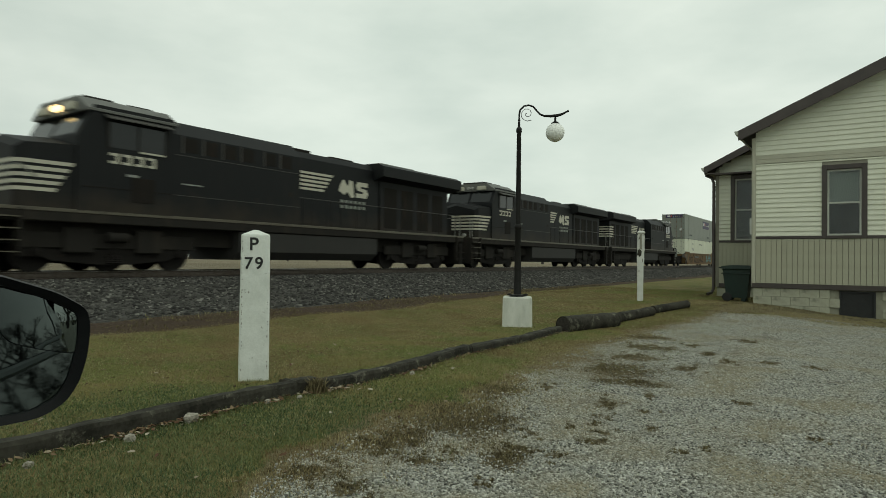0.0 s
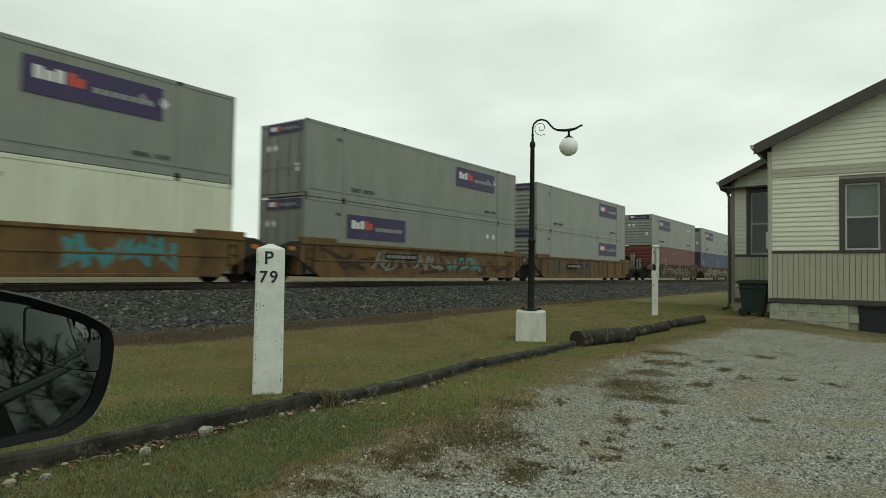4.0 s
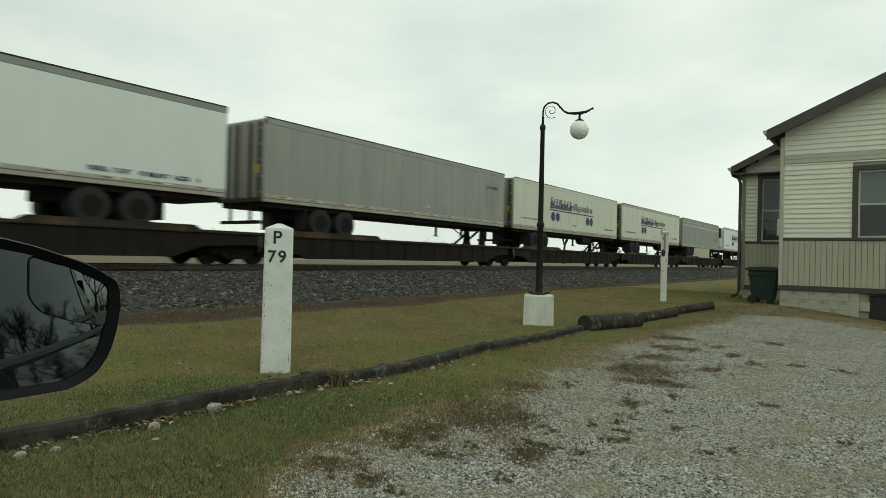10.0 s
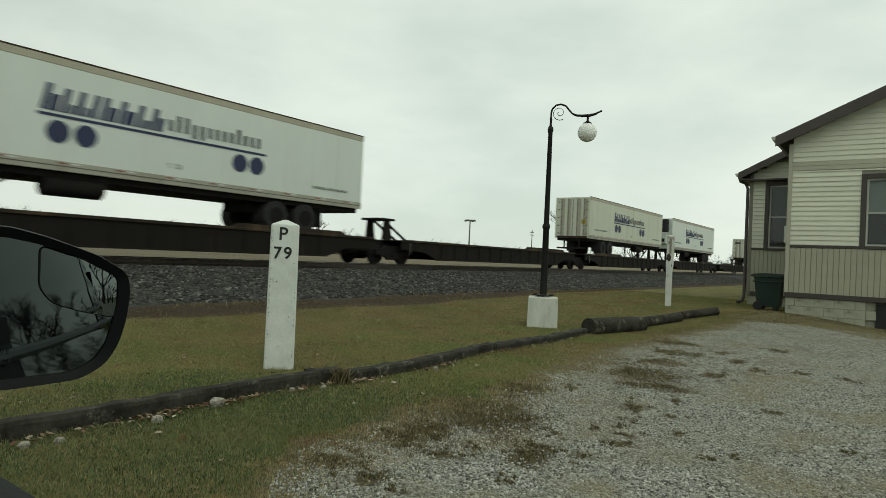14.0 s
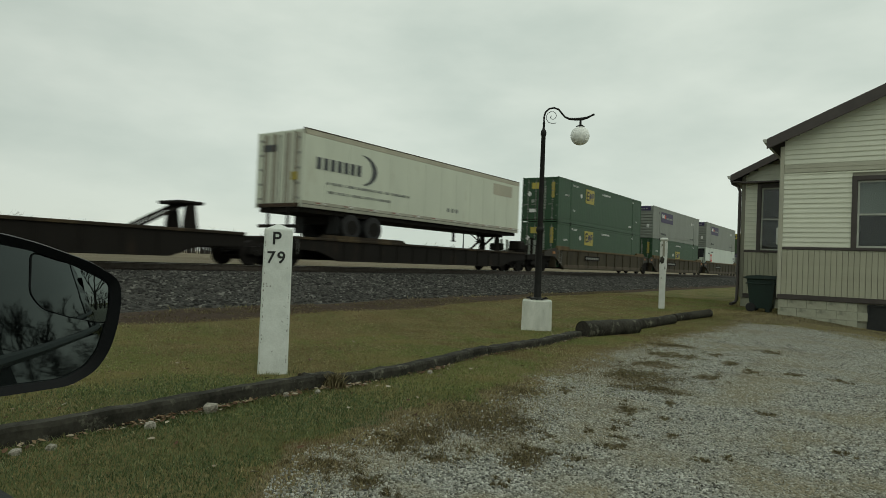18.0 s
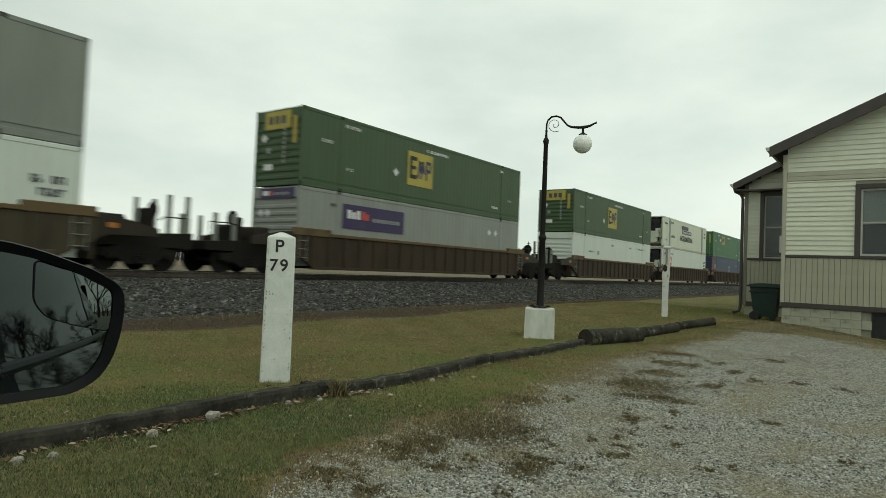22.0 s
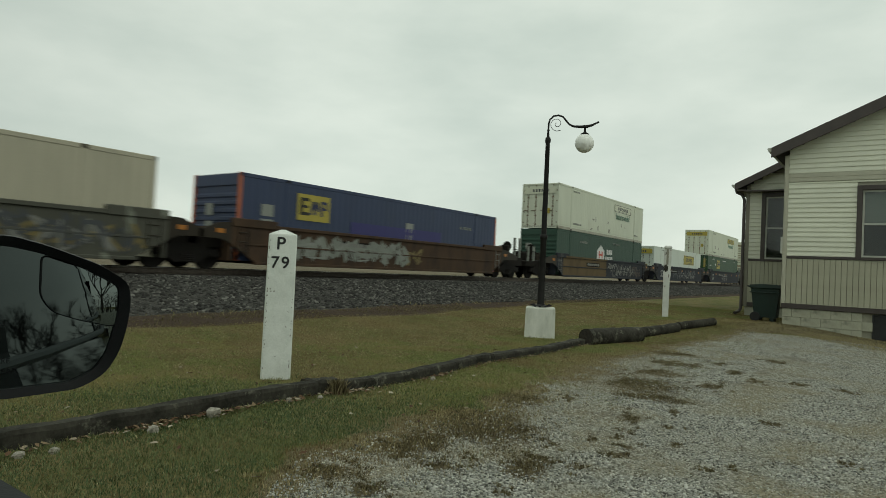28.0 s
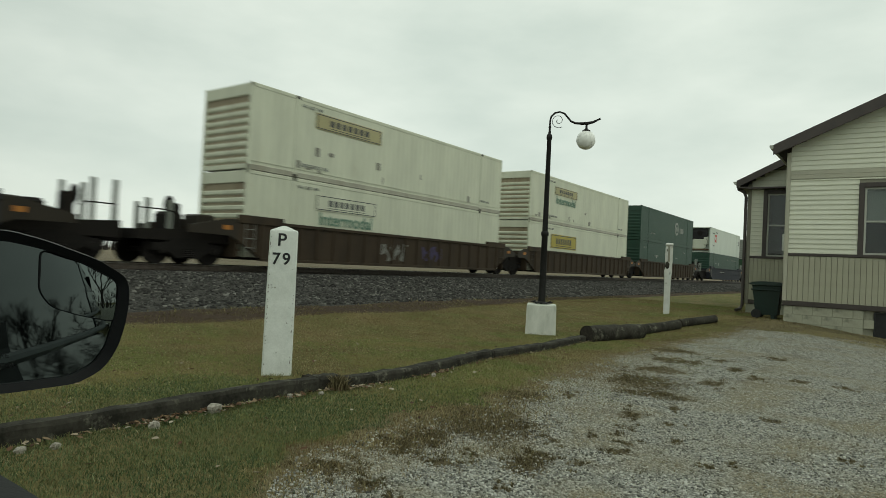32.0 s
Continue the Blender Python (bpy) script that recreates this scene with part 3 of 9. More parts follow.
part("belt_board", Mesh().box(HX - 0.026, HX + 0.004, -6.0, 2.178, 3.732, 3.830, 0.006), M_BELT, wall)
part("sill_band", Mesh().box(HX - 0.040, HX + 0.004, -6.0, 2.178, 1.803, 1.864, 0.006), M_BROWN, wall)
part("skirt_board", Mesh().box(HX - 0.045, HX + 0.004, -6.0, 2.262, 0.62, 0.732, 0.008), M_BROWN, wall)
part("corner_board", Mesh().box(HX - 0.036, HX + 0.004, 2.180, 2.252, 0.64, 4.27, 0.006).box(HX - 0.036, HX + 0.12, 2.252, 2.270, 0.64, 4.27, 0.004), M_BELT, wall)
sash_window(house, "window", HX, -0.084, 0.797, 1.806, 3.502)
part("window_blind", Mesh().box(HX + 0.10, HX + 0.11, 0.02, 0.69, 2.66, 3.40), M_BLIND, house)
part("room", Mesh().box(HX + 2.3, HX + 2.4, -5.8, 2.0, 0.7, 4.2).box(HX + 0.2, HX + 2.3, -5.8, 2.0, 0.70, 0.75).box(HX + 0.2, HX + 2.3, -5.8, 2.0, 4.15, 4.2), M_ROOM, house)

found = part("foundation", Mesh().box(HX + 0.05, HX + 0.20, -6.0, 2.22, -0.3, 0.618).box(HX + 0.22, 19.9, 2.0, 2.21, -0.3, 0.618), M_MORTAR, house, "grey concrete block foundation")
blk = Mesh().box(0, 0.06, 0.002, 0.398, 0.002, 0.200, 0.006).data("block", M_BLOCK)
half = Mesh().box(0, 0.06, 0.002, 0.198, 0.002, 0.200, 0.006).data("block", M_BLOCK)
for row in range(4):
    z = 0.416 - 0.202 * row
    y = 2.235 - (0.4 if row % 2 else 0.2)
    if row % 2 == 0:
        part("block", half, M_BLOCK, found, at=pose(HX - 0.008, 2.035, z))
        y = 2.035 - 0.4
    while y > -4.0:
        if not (y < 0.46 and y + 0.4 > -0.24 and z > -0.19):
            part("block", blk, M_BLOCK, found, at=pose(HX - 0.008, y, z))
        elif y < 0.46 < y + 0.25:
            part("block", half, M_BLOCK, found, at=pose(HX - 0.008, y + 0.2, z))
        y -= 0.4
vent = part("crawl_space_vent", Mesh().box(HX + 0.03, HX + 0.05, -0.24, 0.45, -0.05, 0.60), M_DARKVENT, house, "dark crawl space opening")
part("vent_frame", Mesh().box(HX - 0.004, HX + 0.03, -0.24, -0.20, -0.05, 0.60, 0.004).box(HX - 0.004, HX + 0.03, 0.41, 0.45, -0.05, 0.60, 0.004).box(HX - 0.004, HX + 0.03, -0.20, 0.41, 0.565, 0.60, 0.004), M_DARKVENT, vent)

# roof of the main block: two slopes, thick dark rake boards
for sgn, name in ((1, "roof_slope"), (-1, "roof_slope")):
    yy = [eave_y, ridge_y] if sgn > 0 else [2 * ridge_y - eave_y, ridge_y]
    zr = roof_line(ridge_y)
    part(name, Mesh().prism([(yy[0], eave_z), (yy[1], zr), (yy[1], zr - 0.12), (yy[0], eave_z - 0.10)], "x", RAKE_X + 0.03, 20.2), M_SHINGLE, house, "dark asphalt roof")
    part("rake_board", Mesh().prism([(yy[0], eave_z - 0.012), (yy[1], zr - 0.012), (yy[1], zr - 0.31), (yy[0], eave_z - 0.25)], "x", RAKE_X, RAKE_X + 0.028), M_BROWN, house)
    part("soffit", Mesh().prism([(yy[0], eave_z - 0.16), (yy[1], zr - 0.20), (yy[1], zr - 0.23), (yy[0], eave_z - 0.19)], "x", RAKE_X + 0.03, HX + 0.003), M_BROWN, house)
part("gutter", Mesh().prism([(2.53, 4.425), (2.61, 4.425), (2.62, 4.40), (2.595, 4.34), (2.53, 4.33)], "x", RAKE_X + 0.01, 20.1), M_SASH, house, "pale metal gutter")

# the wider rear part of the house
WX = 19.8
wing = part("rear_wall", Mesh().prism([(3.58, 0.5), (3.58, 3.98), (2.21, 4.66), (2.21, 3.70), (3.12, 3.70), (3.12, 1.8), (2.21, 1.8), (2.21, 0.5)], "x", WX + 0.004, WX + 0.12), M_TAUPE, house)
part("side_wall", Mesh().box(WX + 0.122, 27.0, 3.45, 3.58, 0.5, 3.98), M_SIDING, house)
siding(wing, WX, 2.21, 3.50, 1.868, 3.78, holes=((2.2, 3.19, 1.7, 3.9),))
siding(wing, WX, 2.21, 3.50, 3.78, 4.3, rake=lambda z: 3.86 - (z + 0.05 - 3.95) / 0.5)
upright_boards(wing, WX, 2.21, 3.50, 0.62, 1.80)
part("sill_band", Mesh().box(WX - 0.035, WX + 0.004, 2.21, 3.50, 1.803, 1.864, 0.006), M_BROWN, wing)
part("corner_board", Mesh().box(WX - 0.034, WX + 0.004, 3.50, 3.60, 0.5, 3.96, 0.006), M_TAUPE, wing)
part("skirt_board", Mesh().box(WX - 0.03, WX + 0.004, 2.21, 3.50, 0.5, 0.618, 0.006), M_BROWN, wing)
part("rear_foundation", Mesh().box(WX + 0.01, WX + 0.14, 2.21, 3.56, -0.2, 0.498), M_BLOCK, house)
sash_window(house, "window", WX, 2.28, 3.19, 1.80, 3.74)
part("room", Mesh().box(WX + 2.0, WX + 2.1, -5, 3.4, 0.5, 4.0).box(WX + 0.13, WX + 2, -5, 3.4, 0.5, 0.55), M_ROOM, house)
zr2 = 4.00 + 0.5 * (3.86 - ridge_y)
for a in (3.86, 2 * ridge_y - 3.86):
    part("roof_slope", Mesh().prism([(a, 4.00), (ridge_y, zr2), (ridge_y, zr2 - 0.12), (a, 3.90)], "x", WX - 0.30, 27.3), M_SHINGLE, house, "dark asphalt roof")
    part("rake_board", Mesh().prism([(a, 3.988), (ridge_y, zr2 - 0.012), (ridge_y, zr2 - 0.24), (a, 3.80)], "x", WX - 0.33, WX - 0.302), M_BROWN, house)
part("gutter", Mesh().prism([(3.86, 3.97), (3.94, 3.97), (3.95, 3.95), (3.92, 3.89), (3.86, 3.88)], "x", WX - 0.32, 27.2), M_SASH, house, "pale metal gutter")
part("soffit", Mesh().box(WX - 0.30, 27.0, 3.58, 3.85, 3.78, 3.82).box(WX - 0.30, WX + 0.003, 2.3, 3.58, 3.76, 3.80), M_BROWN, house)
part("rear_end_wall", Mesh().box(27.0, 27.15, -6, 3.58, 0, 4.1), M_TAUPE, house)
part("downspout", Mesh().tube([(WX - 0.06, 3.86, 3.84), (WX - 0.06, 3.85, 3.78), (WX - 0.06, 3.70, 3.70), (WX - 0.06, 3.64, 3.55), (WX - 0.06, 3.64, 0.45), (WX - 0.10, 3.68, 0.34), (WX - 0.3, 3.76, 0.30)], 0.045, 8), M_BROWN, house, smooth=True)
# invented white box, stands in for bright sky showing through the rear part
part("meter_box", Mesh().box(HX + 0.13, HX + 0.32, 2.272, 2.336, 1.92, 2.33, 0.01), M_PEELWHITE, house, "small white utility box")

sign = thing("house_sign", "red-brown wooden name board with raised letters on the gable", "sign")
part("board", Mesh().box(HX - 0.075, HX - 0.035, -2.6, -0.655, 3.845, 4.175, 0.02), M_SIGNWOOD, sign)
words("SE", 0.24, M_SIGNTEXT, "letters", sign, pose(HX - 0.078, -0.92, 4.01, 90, 0, -90))

rail = thing("porch_rail", "thin black iron handrail at the porch steps", "handrail")
for k in range(3):
    part("post", Mesh().cyl((HX - 0.9 + 0.0 * k, -0.93 - 0.0 * k, 0.0), 0.016, 0.9, n=8) if k == 0 else Mesh().cyl((HX - 0.12 - 0.39 * (k - 1), -0.95, 0.0), 0.014, 1.05 - 0.1 * (k - 1), n=8), M_IRON, rail)
part("top_rail", Mesh().tube([(HX - 0.92, -0.93, 0.86), (HX - 0.9, -0.93, 0.9), (HX - 0.6, -1.25, 1.08), (HX - 0.3, -1.6, 1.25)], 0.018, 8), M_IRON, rail)

cart = thing("wheeled_bin", "dark green plastic wheeled bin beside the house corner", "bin", at=pose(17.62, 2.66, 0.235))
part("body", Mesh().add([(sx * a, sy * b, z) for z, a, b in ((0.10, 0.23, 0.24), (0.80, 0.30, 0.315), (0.83, 0.32, 0.335)) for sx, sy in ((-1, -1), (1, -1), (1, 1), (-1, 1))],
                        [(0, 1, 2, 3), (0, 4, 5, 1), (1, 5, 6, 2), (2, 6, 7, 3), (3, 7, 4, 0), (4, 8, 9, 5), (5, 9, 10, 6), (6, 10, 11, 7), (7, 11, 8, 4), (11, 10, 9, 8)]), M_BIN, cart)
part("lid", Mesh().prism([(-0.34, 0.835), (0.34, 0.835), (0.36, 0.86), (0.33, 0.90), (0.1, 0.925), (-0.3, 0.915), (-0.36, 0.88)], "x", -0.345, 0.345), M_BIN, cart)
part("handle", Mesh().tube([(-0.2, 0.36, 0.84), (-0.2, 0.41, 0.86), (0.2, 0.41, 0.86), (0.2, 0.36, 0.84)], 0.015, 8), M_BIN, cart)
part("rim", Mesh().box(-0.33, 0.33, -0.345, 0.345, 0.70, 0.73, 0.01), M_BIN, cart)
for sx in (-0.25, 0.25):
    part("wheel", Mesh().cyl((sx - 0.025, 0.22, 0.115), 0.115, 0.05, "x", 20, cap=0.01), M_BLACKRUB, cart, smooth=True)
part("axle_foot", Mesh().box(-0.2, 0.2, -0.2, -0.1, 0.0, 0.12, 0.01), M_BIN, cart)


# ---- posts, lamp and edging in the yard ----
milepost = thing("milepost", "white painted concrete milepost with black characters standing in grass", "post", at=pose(4.42, 5.30, 0, 0, 0, -39.5))
shaft = Mesh().add([(sx * a, sy * b, z) for z, a, b in ((-0.2, 0.153, 0.12), (0.0, 0.152, 0.12), (0.5, 0.150, 0.118), (1.0, 0.147, 0.116), (1.44, 0.144, 0.114), (1.455, 0.138, 0.110), (1.505, 0.022, 0.02))
                    for sx, sy in ((-1, -0.86), (-0.9, -1), (0.9, -1), (1, -0.86), (1, 0.86), (0.9, 1), (-0.9, 1), (-1, 0.86))],
                   [(k * 8 + i, k * 8 + (i + 1) % 8, k * 8 + 8 + (i + 1) % 8, k * 8 + 8 + i) for k in range(6) for i in range(8)] + [tuple(range(7, -1, -1)), tuple(range(48, 56))])
part("shaft", shaft, M_WHITE, milepost)
chips = random.Random(12)
for k in range(44):
    z, c = chips.uniform(0.02, 1.44), chips.uniform(0.0020, 0.0048)
    x = chips.choice((-1, 1)) * chips.uniform(0.124, 0.1315)
    y, tall = -0.1205 + 0.004 * z, chips.uniform(1.0, 3.5) * c
    part("paint_chip", Mesh().add([(x - c, y, z - tall), (x + c, y, z - 0.6 * tall), (x + 0.7 * c, y, z + tall), (x - 0.6 * c, y, z + 0.7 * tall)], [(0, 1, 2, 3)]), M_CHIP, milepost)
words("P", 0.185, M_LETTER, "character", milepost, pose(-0.018, -0.1165, 1.350, 90, 0, 0), "black painted character", 0.002, 0.003)
words("7", 0.172, M_LETTER, "character", milepost, pose(-0.068, -0.1175, 1.152, 90, 0, 0), "black painted numeral", 0.002, 0.003)
words("9", 0.172, M_LETTER, "character", milepost, pose(0.036, -0.1175, 1.152, 90, 0, 0), "black painted numeral", 0.002, 0.003)

lamp = thing("street_lamp", "black iron lamp post with a scrolled arm and a white globe", "street lamp", at=pose(10.46, 5.30, 0.565, 0, 0, 20))
part("lower_pole", Mesh().turn((0, 0, 0), [(0, 0.16), (0.015, 0.16), (0.03, 0.075), (0.06, 0.066), (1.22, 0.055), (1.24, 0.068), (1.27, 0.072), (1.30, 0.068), (1.32, 0.052)], n=20), M_IRON, lamp, smooth=True)
part("upper_pole", Mesh().turn((0, 0, 1.32), [(0, 0.050), (1.68, 0.040), (1.70, 0.050), (1.74, 0.054), (1.78, 0.046), (1.80, 0.026), (1.90, 0.018), (1.92, 0.026), (1.95, 0.016)], n=20), M_IRON, lamp, smooth=True)
for k in range(6):
    a = math.pi * k / 3
    part("base_leaf", Mesh().tube([(0.10 * math.cos(a), 0.10 * math.sin(a), 0.0), (0.17 * math.cos(a), 0.17 * math.sin(a), 0.03), (0.22 * math.cos(a), 0.22 * math.sin(a), 0.012)], [0.02, 0.014, 0.006], 6), M_IRON, lamp)
arm = [(0.95 * u, z) for u, z in ((0.0, 3.27), (0.0, 3.36), (0.02, 3.44), (0.09, 3.505), (0.18, 3.52), (0.27, 3.49), (0.34, 3.41), (0.40, 3.345), (0.48, 3.31), (0.60, 3.30), (0.72, 3.305), (0.82, 3.325), (0.90, 3.365), (0.95, 3.385))]
part("arm", Mesh().tube([(0, -u, z) for u, z in arm], [0.017] * 8 + [0.02, 0.025, 0.028, 0.022, 0.016, 0.02], 10), M_IRON, lamp, smooth=True)
spiral = [(0.15 + (0.018 + 0.013 * k * 0.55) * math.cos(0.55 * k + 2.2), 3.36 + (0.018 + 0.013 * k * 0.55) * math.sin(0.55 * k + 2.2)) for k in range(0, 18)]
part("scroll", Mesh().tube([(0, -u, z) for u, z in spiral], 0.006, 6), M_IRON, lamp, smooth=True)
part("globe_holder", Mesh().turn((0, -0.66, 3.155), [(0, 0.075), (0.012, 0.078), (0.03, 0.05), (0.05, 0.022), (0.12, 0.018), (0.13, 0.05), (0.15, 0.05)], n=18), M_IRON, lamp, smooth=True)
part("globe", Mesh().turn((0, -0.66, 2.825), [(0.172 * (1 - math.cos(math.pi * k / 14)) , max(0.004, 0.172 * math.sin(math.pi * k / 14))) for k in range(15)], n=28), M_GLOBE, lamp, "white glass globe", smooth=True)
solid("lamp_base", Mesh().add([(sx * a, sy * a, z) for z, a in ((-0.15, 0.272), (0.53, 0.262), (0.548, 0.245)) for sx, sy in ((-1, -1), (1, -1), (1, 1), (-1, 1))],
      [(k * 4 + i, k * 4 + (i + 1) % 4, k * 4 + 4 + (i + 1) % 4, k * 4 + 4 + i) for k in range(2) for i in range(4)] + [(3, 2, 1, 0), (8, 9, 10, 11)]), M_CONCRETE,
      "square whitewashed concrete block that carries the lamp post", "concrete block", at=pose(10.46, 5.30, 0, 0, 0, -63))

thin = thing("wooden_post", "peeling white wooden post with notched top", "post", at=pose(16.3, 4.76, 0.18, 0, 0, -70))
part("shaft", Mesh().add([(sx * a + o, sy * 0.05, z) for z, a, o in ((-0.2, 0.070, 0), (0.9, 0.074, 0), (1.12, 0.092, 0.005), (1.22, 0.075, 0.01), (1.32, 0.088, 0.01), (1.72, 0.086, 0.012), (1.80, 0.05, 0.012)) for sx, sy in ((-1, -1), (1, -1), (1, 1), (-1, 1))],
     [(k * 4 + i, k * 4 + (i + 1) % 4, k * 4 + 4 + (i + 1) % 4, k * 4 + 4 + i) for k in range(6) for i in range(4)] + [(3, 2, 1, 0), (24, 25, 26, 27)]), M_PEELWHITE, thin)
part("cap", Mesh().box(-0.08, 0.11, -0.075, 0.075, 1.74, 1.83, 0.03), M_PEELWHITE, thin)
part("slat", Mesh().box(-0.02, 0.03, -0.062, -0.052, 1.35, 1.74), M_TAUPE, thin)
part("notch", Mesh().prism([(-0.075, 1.22), (-0.03, 1.16), (0.02, 1.20), (0.03, 1.30), (-0.02, 1.36), (-0.07, 1.33)], "y", -0.0545, -0.0500), M_OLDWOOD, thin, "dark bare notch")
for xa, za, w, h in ((-0.05, 1.60, 0.03, 0.08), (0.035, 1.02, 0.025, 0.10), (-0.045, 0.78, 0.02, 0.05)):
    part("bare_patch", Mesh().prism([(xa, za), (xa + w, za + 0.2 * h), (xa + 0.8 * w, za + h), (xa + 0.1 * w, za + 0.8 * h)], "y", -0.0530, -0.0500), M_CHIP, thin)


def old_timber(name, x0, x1, w, h, lift, seed, label, shift=0.0):
    """A weathered squared timber with rounded, uneven edges."""
    rng = random.Random(seed)
    n, v, f = max(10, int((x1 - x0) / 0.12)), [], []
    for i in range(n + 1):
        k = i / n
        x = x0 + (x1 - x0) * k
        y = float(timber_line(x)) + shift
        z = float(ground_z(x, y)) + lift
        a, b = w / 2 * rng.uniform(0.95, 1.03), h * rng.uniform(0.96, 1.03)
        j = rng.uniform(-0.008, 0.008)
        for dy, dz in ((-1, -0.05), (-1.02, 0.75), (-0.80, 0.97), (0.75, 1.0), (1.0, 0.8), (1, -0.05)):
            v.append((x + rng.uniform(-0.01, 0.01), y + j + dy * a, z + dz * b + rng.uniform(-0.005, 0.005)))
    for i in range(n):
        f += [(i * 6 + k, i * 6 + (k + 1) % 6, i * 6 + 6 + (k + 1) % 6, i * 6 + 6 + k) for k in range(6)]
    th = thing(name, label, "timber", "timbers edging the yard")
    part("beam", Mesh().add(v, f), M_OLDWOOD, th)
    part("end_grain", Mesh().add(v[:6], [(0, 1, 2, 3, 4, 5)]), M_CUTWOOD, th, "dark rotten end grain")
    part("end_grain", Mesh().add(v[-6:], [(5, 4, 3, 2, 1, 0)]), M_CUTWOOD, th, "dark rotten end grain")


def log(x0, y0, x1, y1, r, seed, lift=0.0):
    rng = random.Random(seed)
    th = thing("log", "round dark weathered log edging the gravel yard", "log", "timbers edging the yard")
    pts, n = [], 14
    for i in range(n + 1):
        k = i / n
        x, y = x0 + (x1 - x0) * k, y0 + (y1 - y0) * k
        pts.append((x, y + rng.uniform(-0.006, 0.006), float(ground_z(x, y)) + r * 0.82 + lift))
    part("bark", Mesh().tube(pts, [r * rng.uniform(0.95, 1.04) for _ in pts], 18), M_OLDWOOD, th, smooth=True)
    d = Vector((x1 - x0, y1 - y0, 0)).normalized()
    e = Vector(pts[0]) - 0.006 * d
    part("cut_end", Mesh().tube([tuple(e), tuple(e + 0.008 * d)], r * 0.86, 18), M_CUTWOOD, th, "dark hollowed cut end")


old_timber("edging_timber", -2.5, 1.2, 0.13, 0.128, 0, 1, "dark weathered squared timber edging the grass")
old_timber("edging_timber", 1.22, 3.98, 0.12, 0.120, 0, 2, "dark weathered squared timber edging the grass")
old_timber("edging_timber", 3.95, 4.26, 0.17, 0.122, 0, 3, "short rotten timber stub between edging timbers", 0.07)
old_timber("edging_timber", 4.24, 7.1, 0.135, 0.105, 0, 4, "split grey weathered timber edging the grass")
old_timber("edging_timber", 7.02, 10.05, 0.15, 0.10, 0, 5, "split grey weathered timber edging the grass")
log(10.12, 4.25, 11.72, 3.90, 0.150, 6, -0.01)
log(12.05, 4.17, 13.66, 3.75, 0.105, 7, 0.0)
log(13.95, 3.80, 15.25, 3.38, 0.092, 8, 0.0)


# ---- the parked car that the camera is held in ----
car = thing("parked_car", "dark grey parked car with its window down", "car")
MP, MN = Vector((0.355, 0.856, 1.11)), Vector((-0.258, -0.9651, 0.045))
MU = Vector((0.9661, -0.2583, 0.0))          # to the mirror's outer end
MV = MU.cross(MN) * -1
if MV.z < 0:
    MV = -MV


def on_mirror(u, v, d=0.0):
    return tuple(MP + u * MU + v * MV + d * MN)


def rounded(pts, r=0.012, n=3):
    """A polygon with its corners rounded off."""
    out = []
    m = len(pts)
    for i in range(m):
        p, a, b = Vector(pts[i]), Vector(pts[i - 1]), Vector(pts[(i + 1) % m])
        da, db = (a - p), (b - p)
        ra, rb = min(r, da.length * 0.45), min(r, db.length * 0.45)
        q0, q1 = p + da.normalized() * ra, p + db.normalized() * rb
        for k in range(n + 1):
            s = k / n
            out.append(tuple((1 - s) ** 2 * q0 + 2 * s * (1 - s) * p + s * s * q1))
    return out


rim_out = rounded([(-0.17, 0.085), (-0.053, 0.0935), (-0.012, 0.083), (0.046, 0.0620), (0.0805, 0.0400), (0.0838, 0.015), (0.0802, -0.020), (0.0722, -0.051), (0.0570, -0.0765), (0.029, -0.0925), (-0.045, -0.0985), (-0.15, -0.094), (-0.18, -0.02)], 0.012)
rim_in = rounded([(-0.155, 0.074), (-0.053, 0.0815), (-0.018, 0.0745), (0.030, 0.0575), (0.0695, 0.0362), (0.071, 0.012), (0.067, -0.018), (0.059, -0.050), (0.046, -0.070), (0.020, -0.084), (-0.045, -0.088), (-0.14, -0.084), (-0.165, -0.02)], 0.008)
n = len(rim_out)
v = [on_mirror(*p, 0.004) for p in rim_in] + [on_mirror(p[0], p[1], 0.010) for p in rim_out] + [on_mirror(p[0] * 1.01 + 0.004, p[1] * 1.03, -0.02) for p in rim_out]
v += [on_mirror(p[0] * 0.92, p[1] * 0.95, -0.07) for p in rim_out] + [on_mirror(p[0] * 0.6 - 0.02, p[1] * 0.6, -0.11) for p in rim_out] + [on_mirror(p[0], p[1], -0.012) for p in rim_in]
f = [(k * n + i, k * n + (i + 1) % n, k * n + n + (i + 1) % n, k * n + n + i) for k in range(4) for i in range(n)]
f += [tuple(4 * n + i for i in range(n))] + [(i, (i + 1) % n, 5 * n + (i + 1) % n, 5 * n + i) for i in range(n)]
# the glass is set a little towards the car within its housing
MC, GN = Vector((0.335, 0.861, 1.11)), Matrix.Rotation(radians(-0.5), 3, "Z") @ MN
MC += -0.003 * MN


def on_glass(u, v, d=0.0):
    p = MP + u * MU + v * MV
    return tuple(p - MN * ((p - MC).dot(GN) / MN.dot(GN)) + d * GN)


mirror = part("side_mirror", Mesh().add(v, f), M_CARBLACK, car, "black side mirror housing", smooth=True)
part("mirror_glass", Mesh().add([on_glass(*p) for p in rim_in], [tuple(range(n))]), M_MIRROR, mirror, "silvered mirror glass")
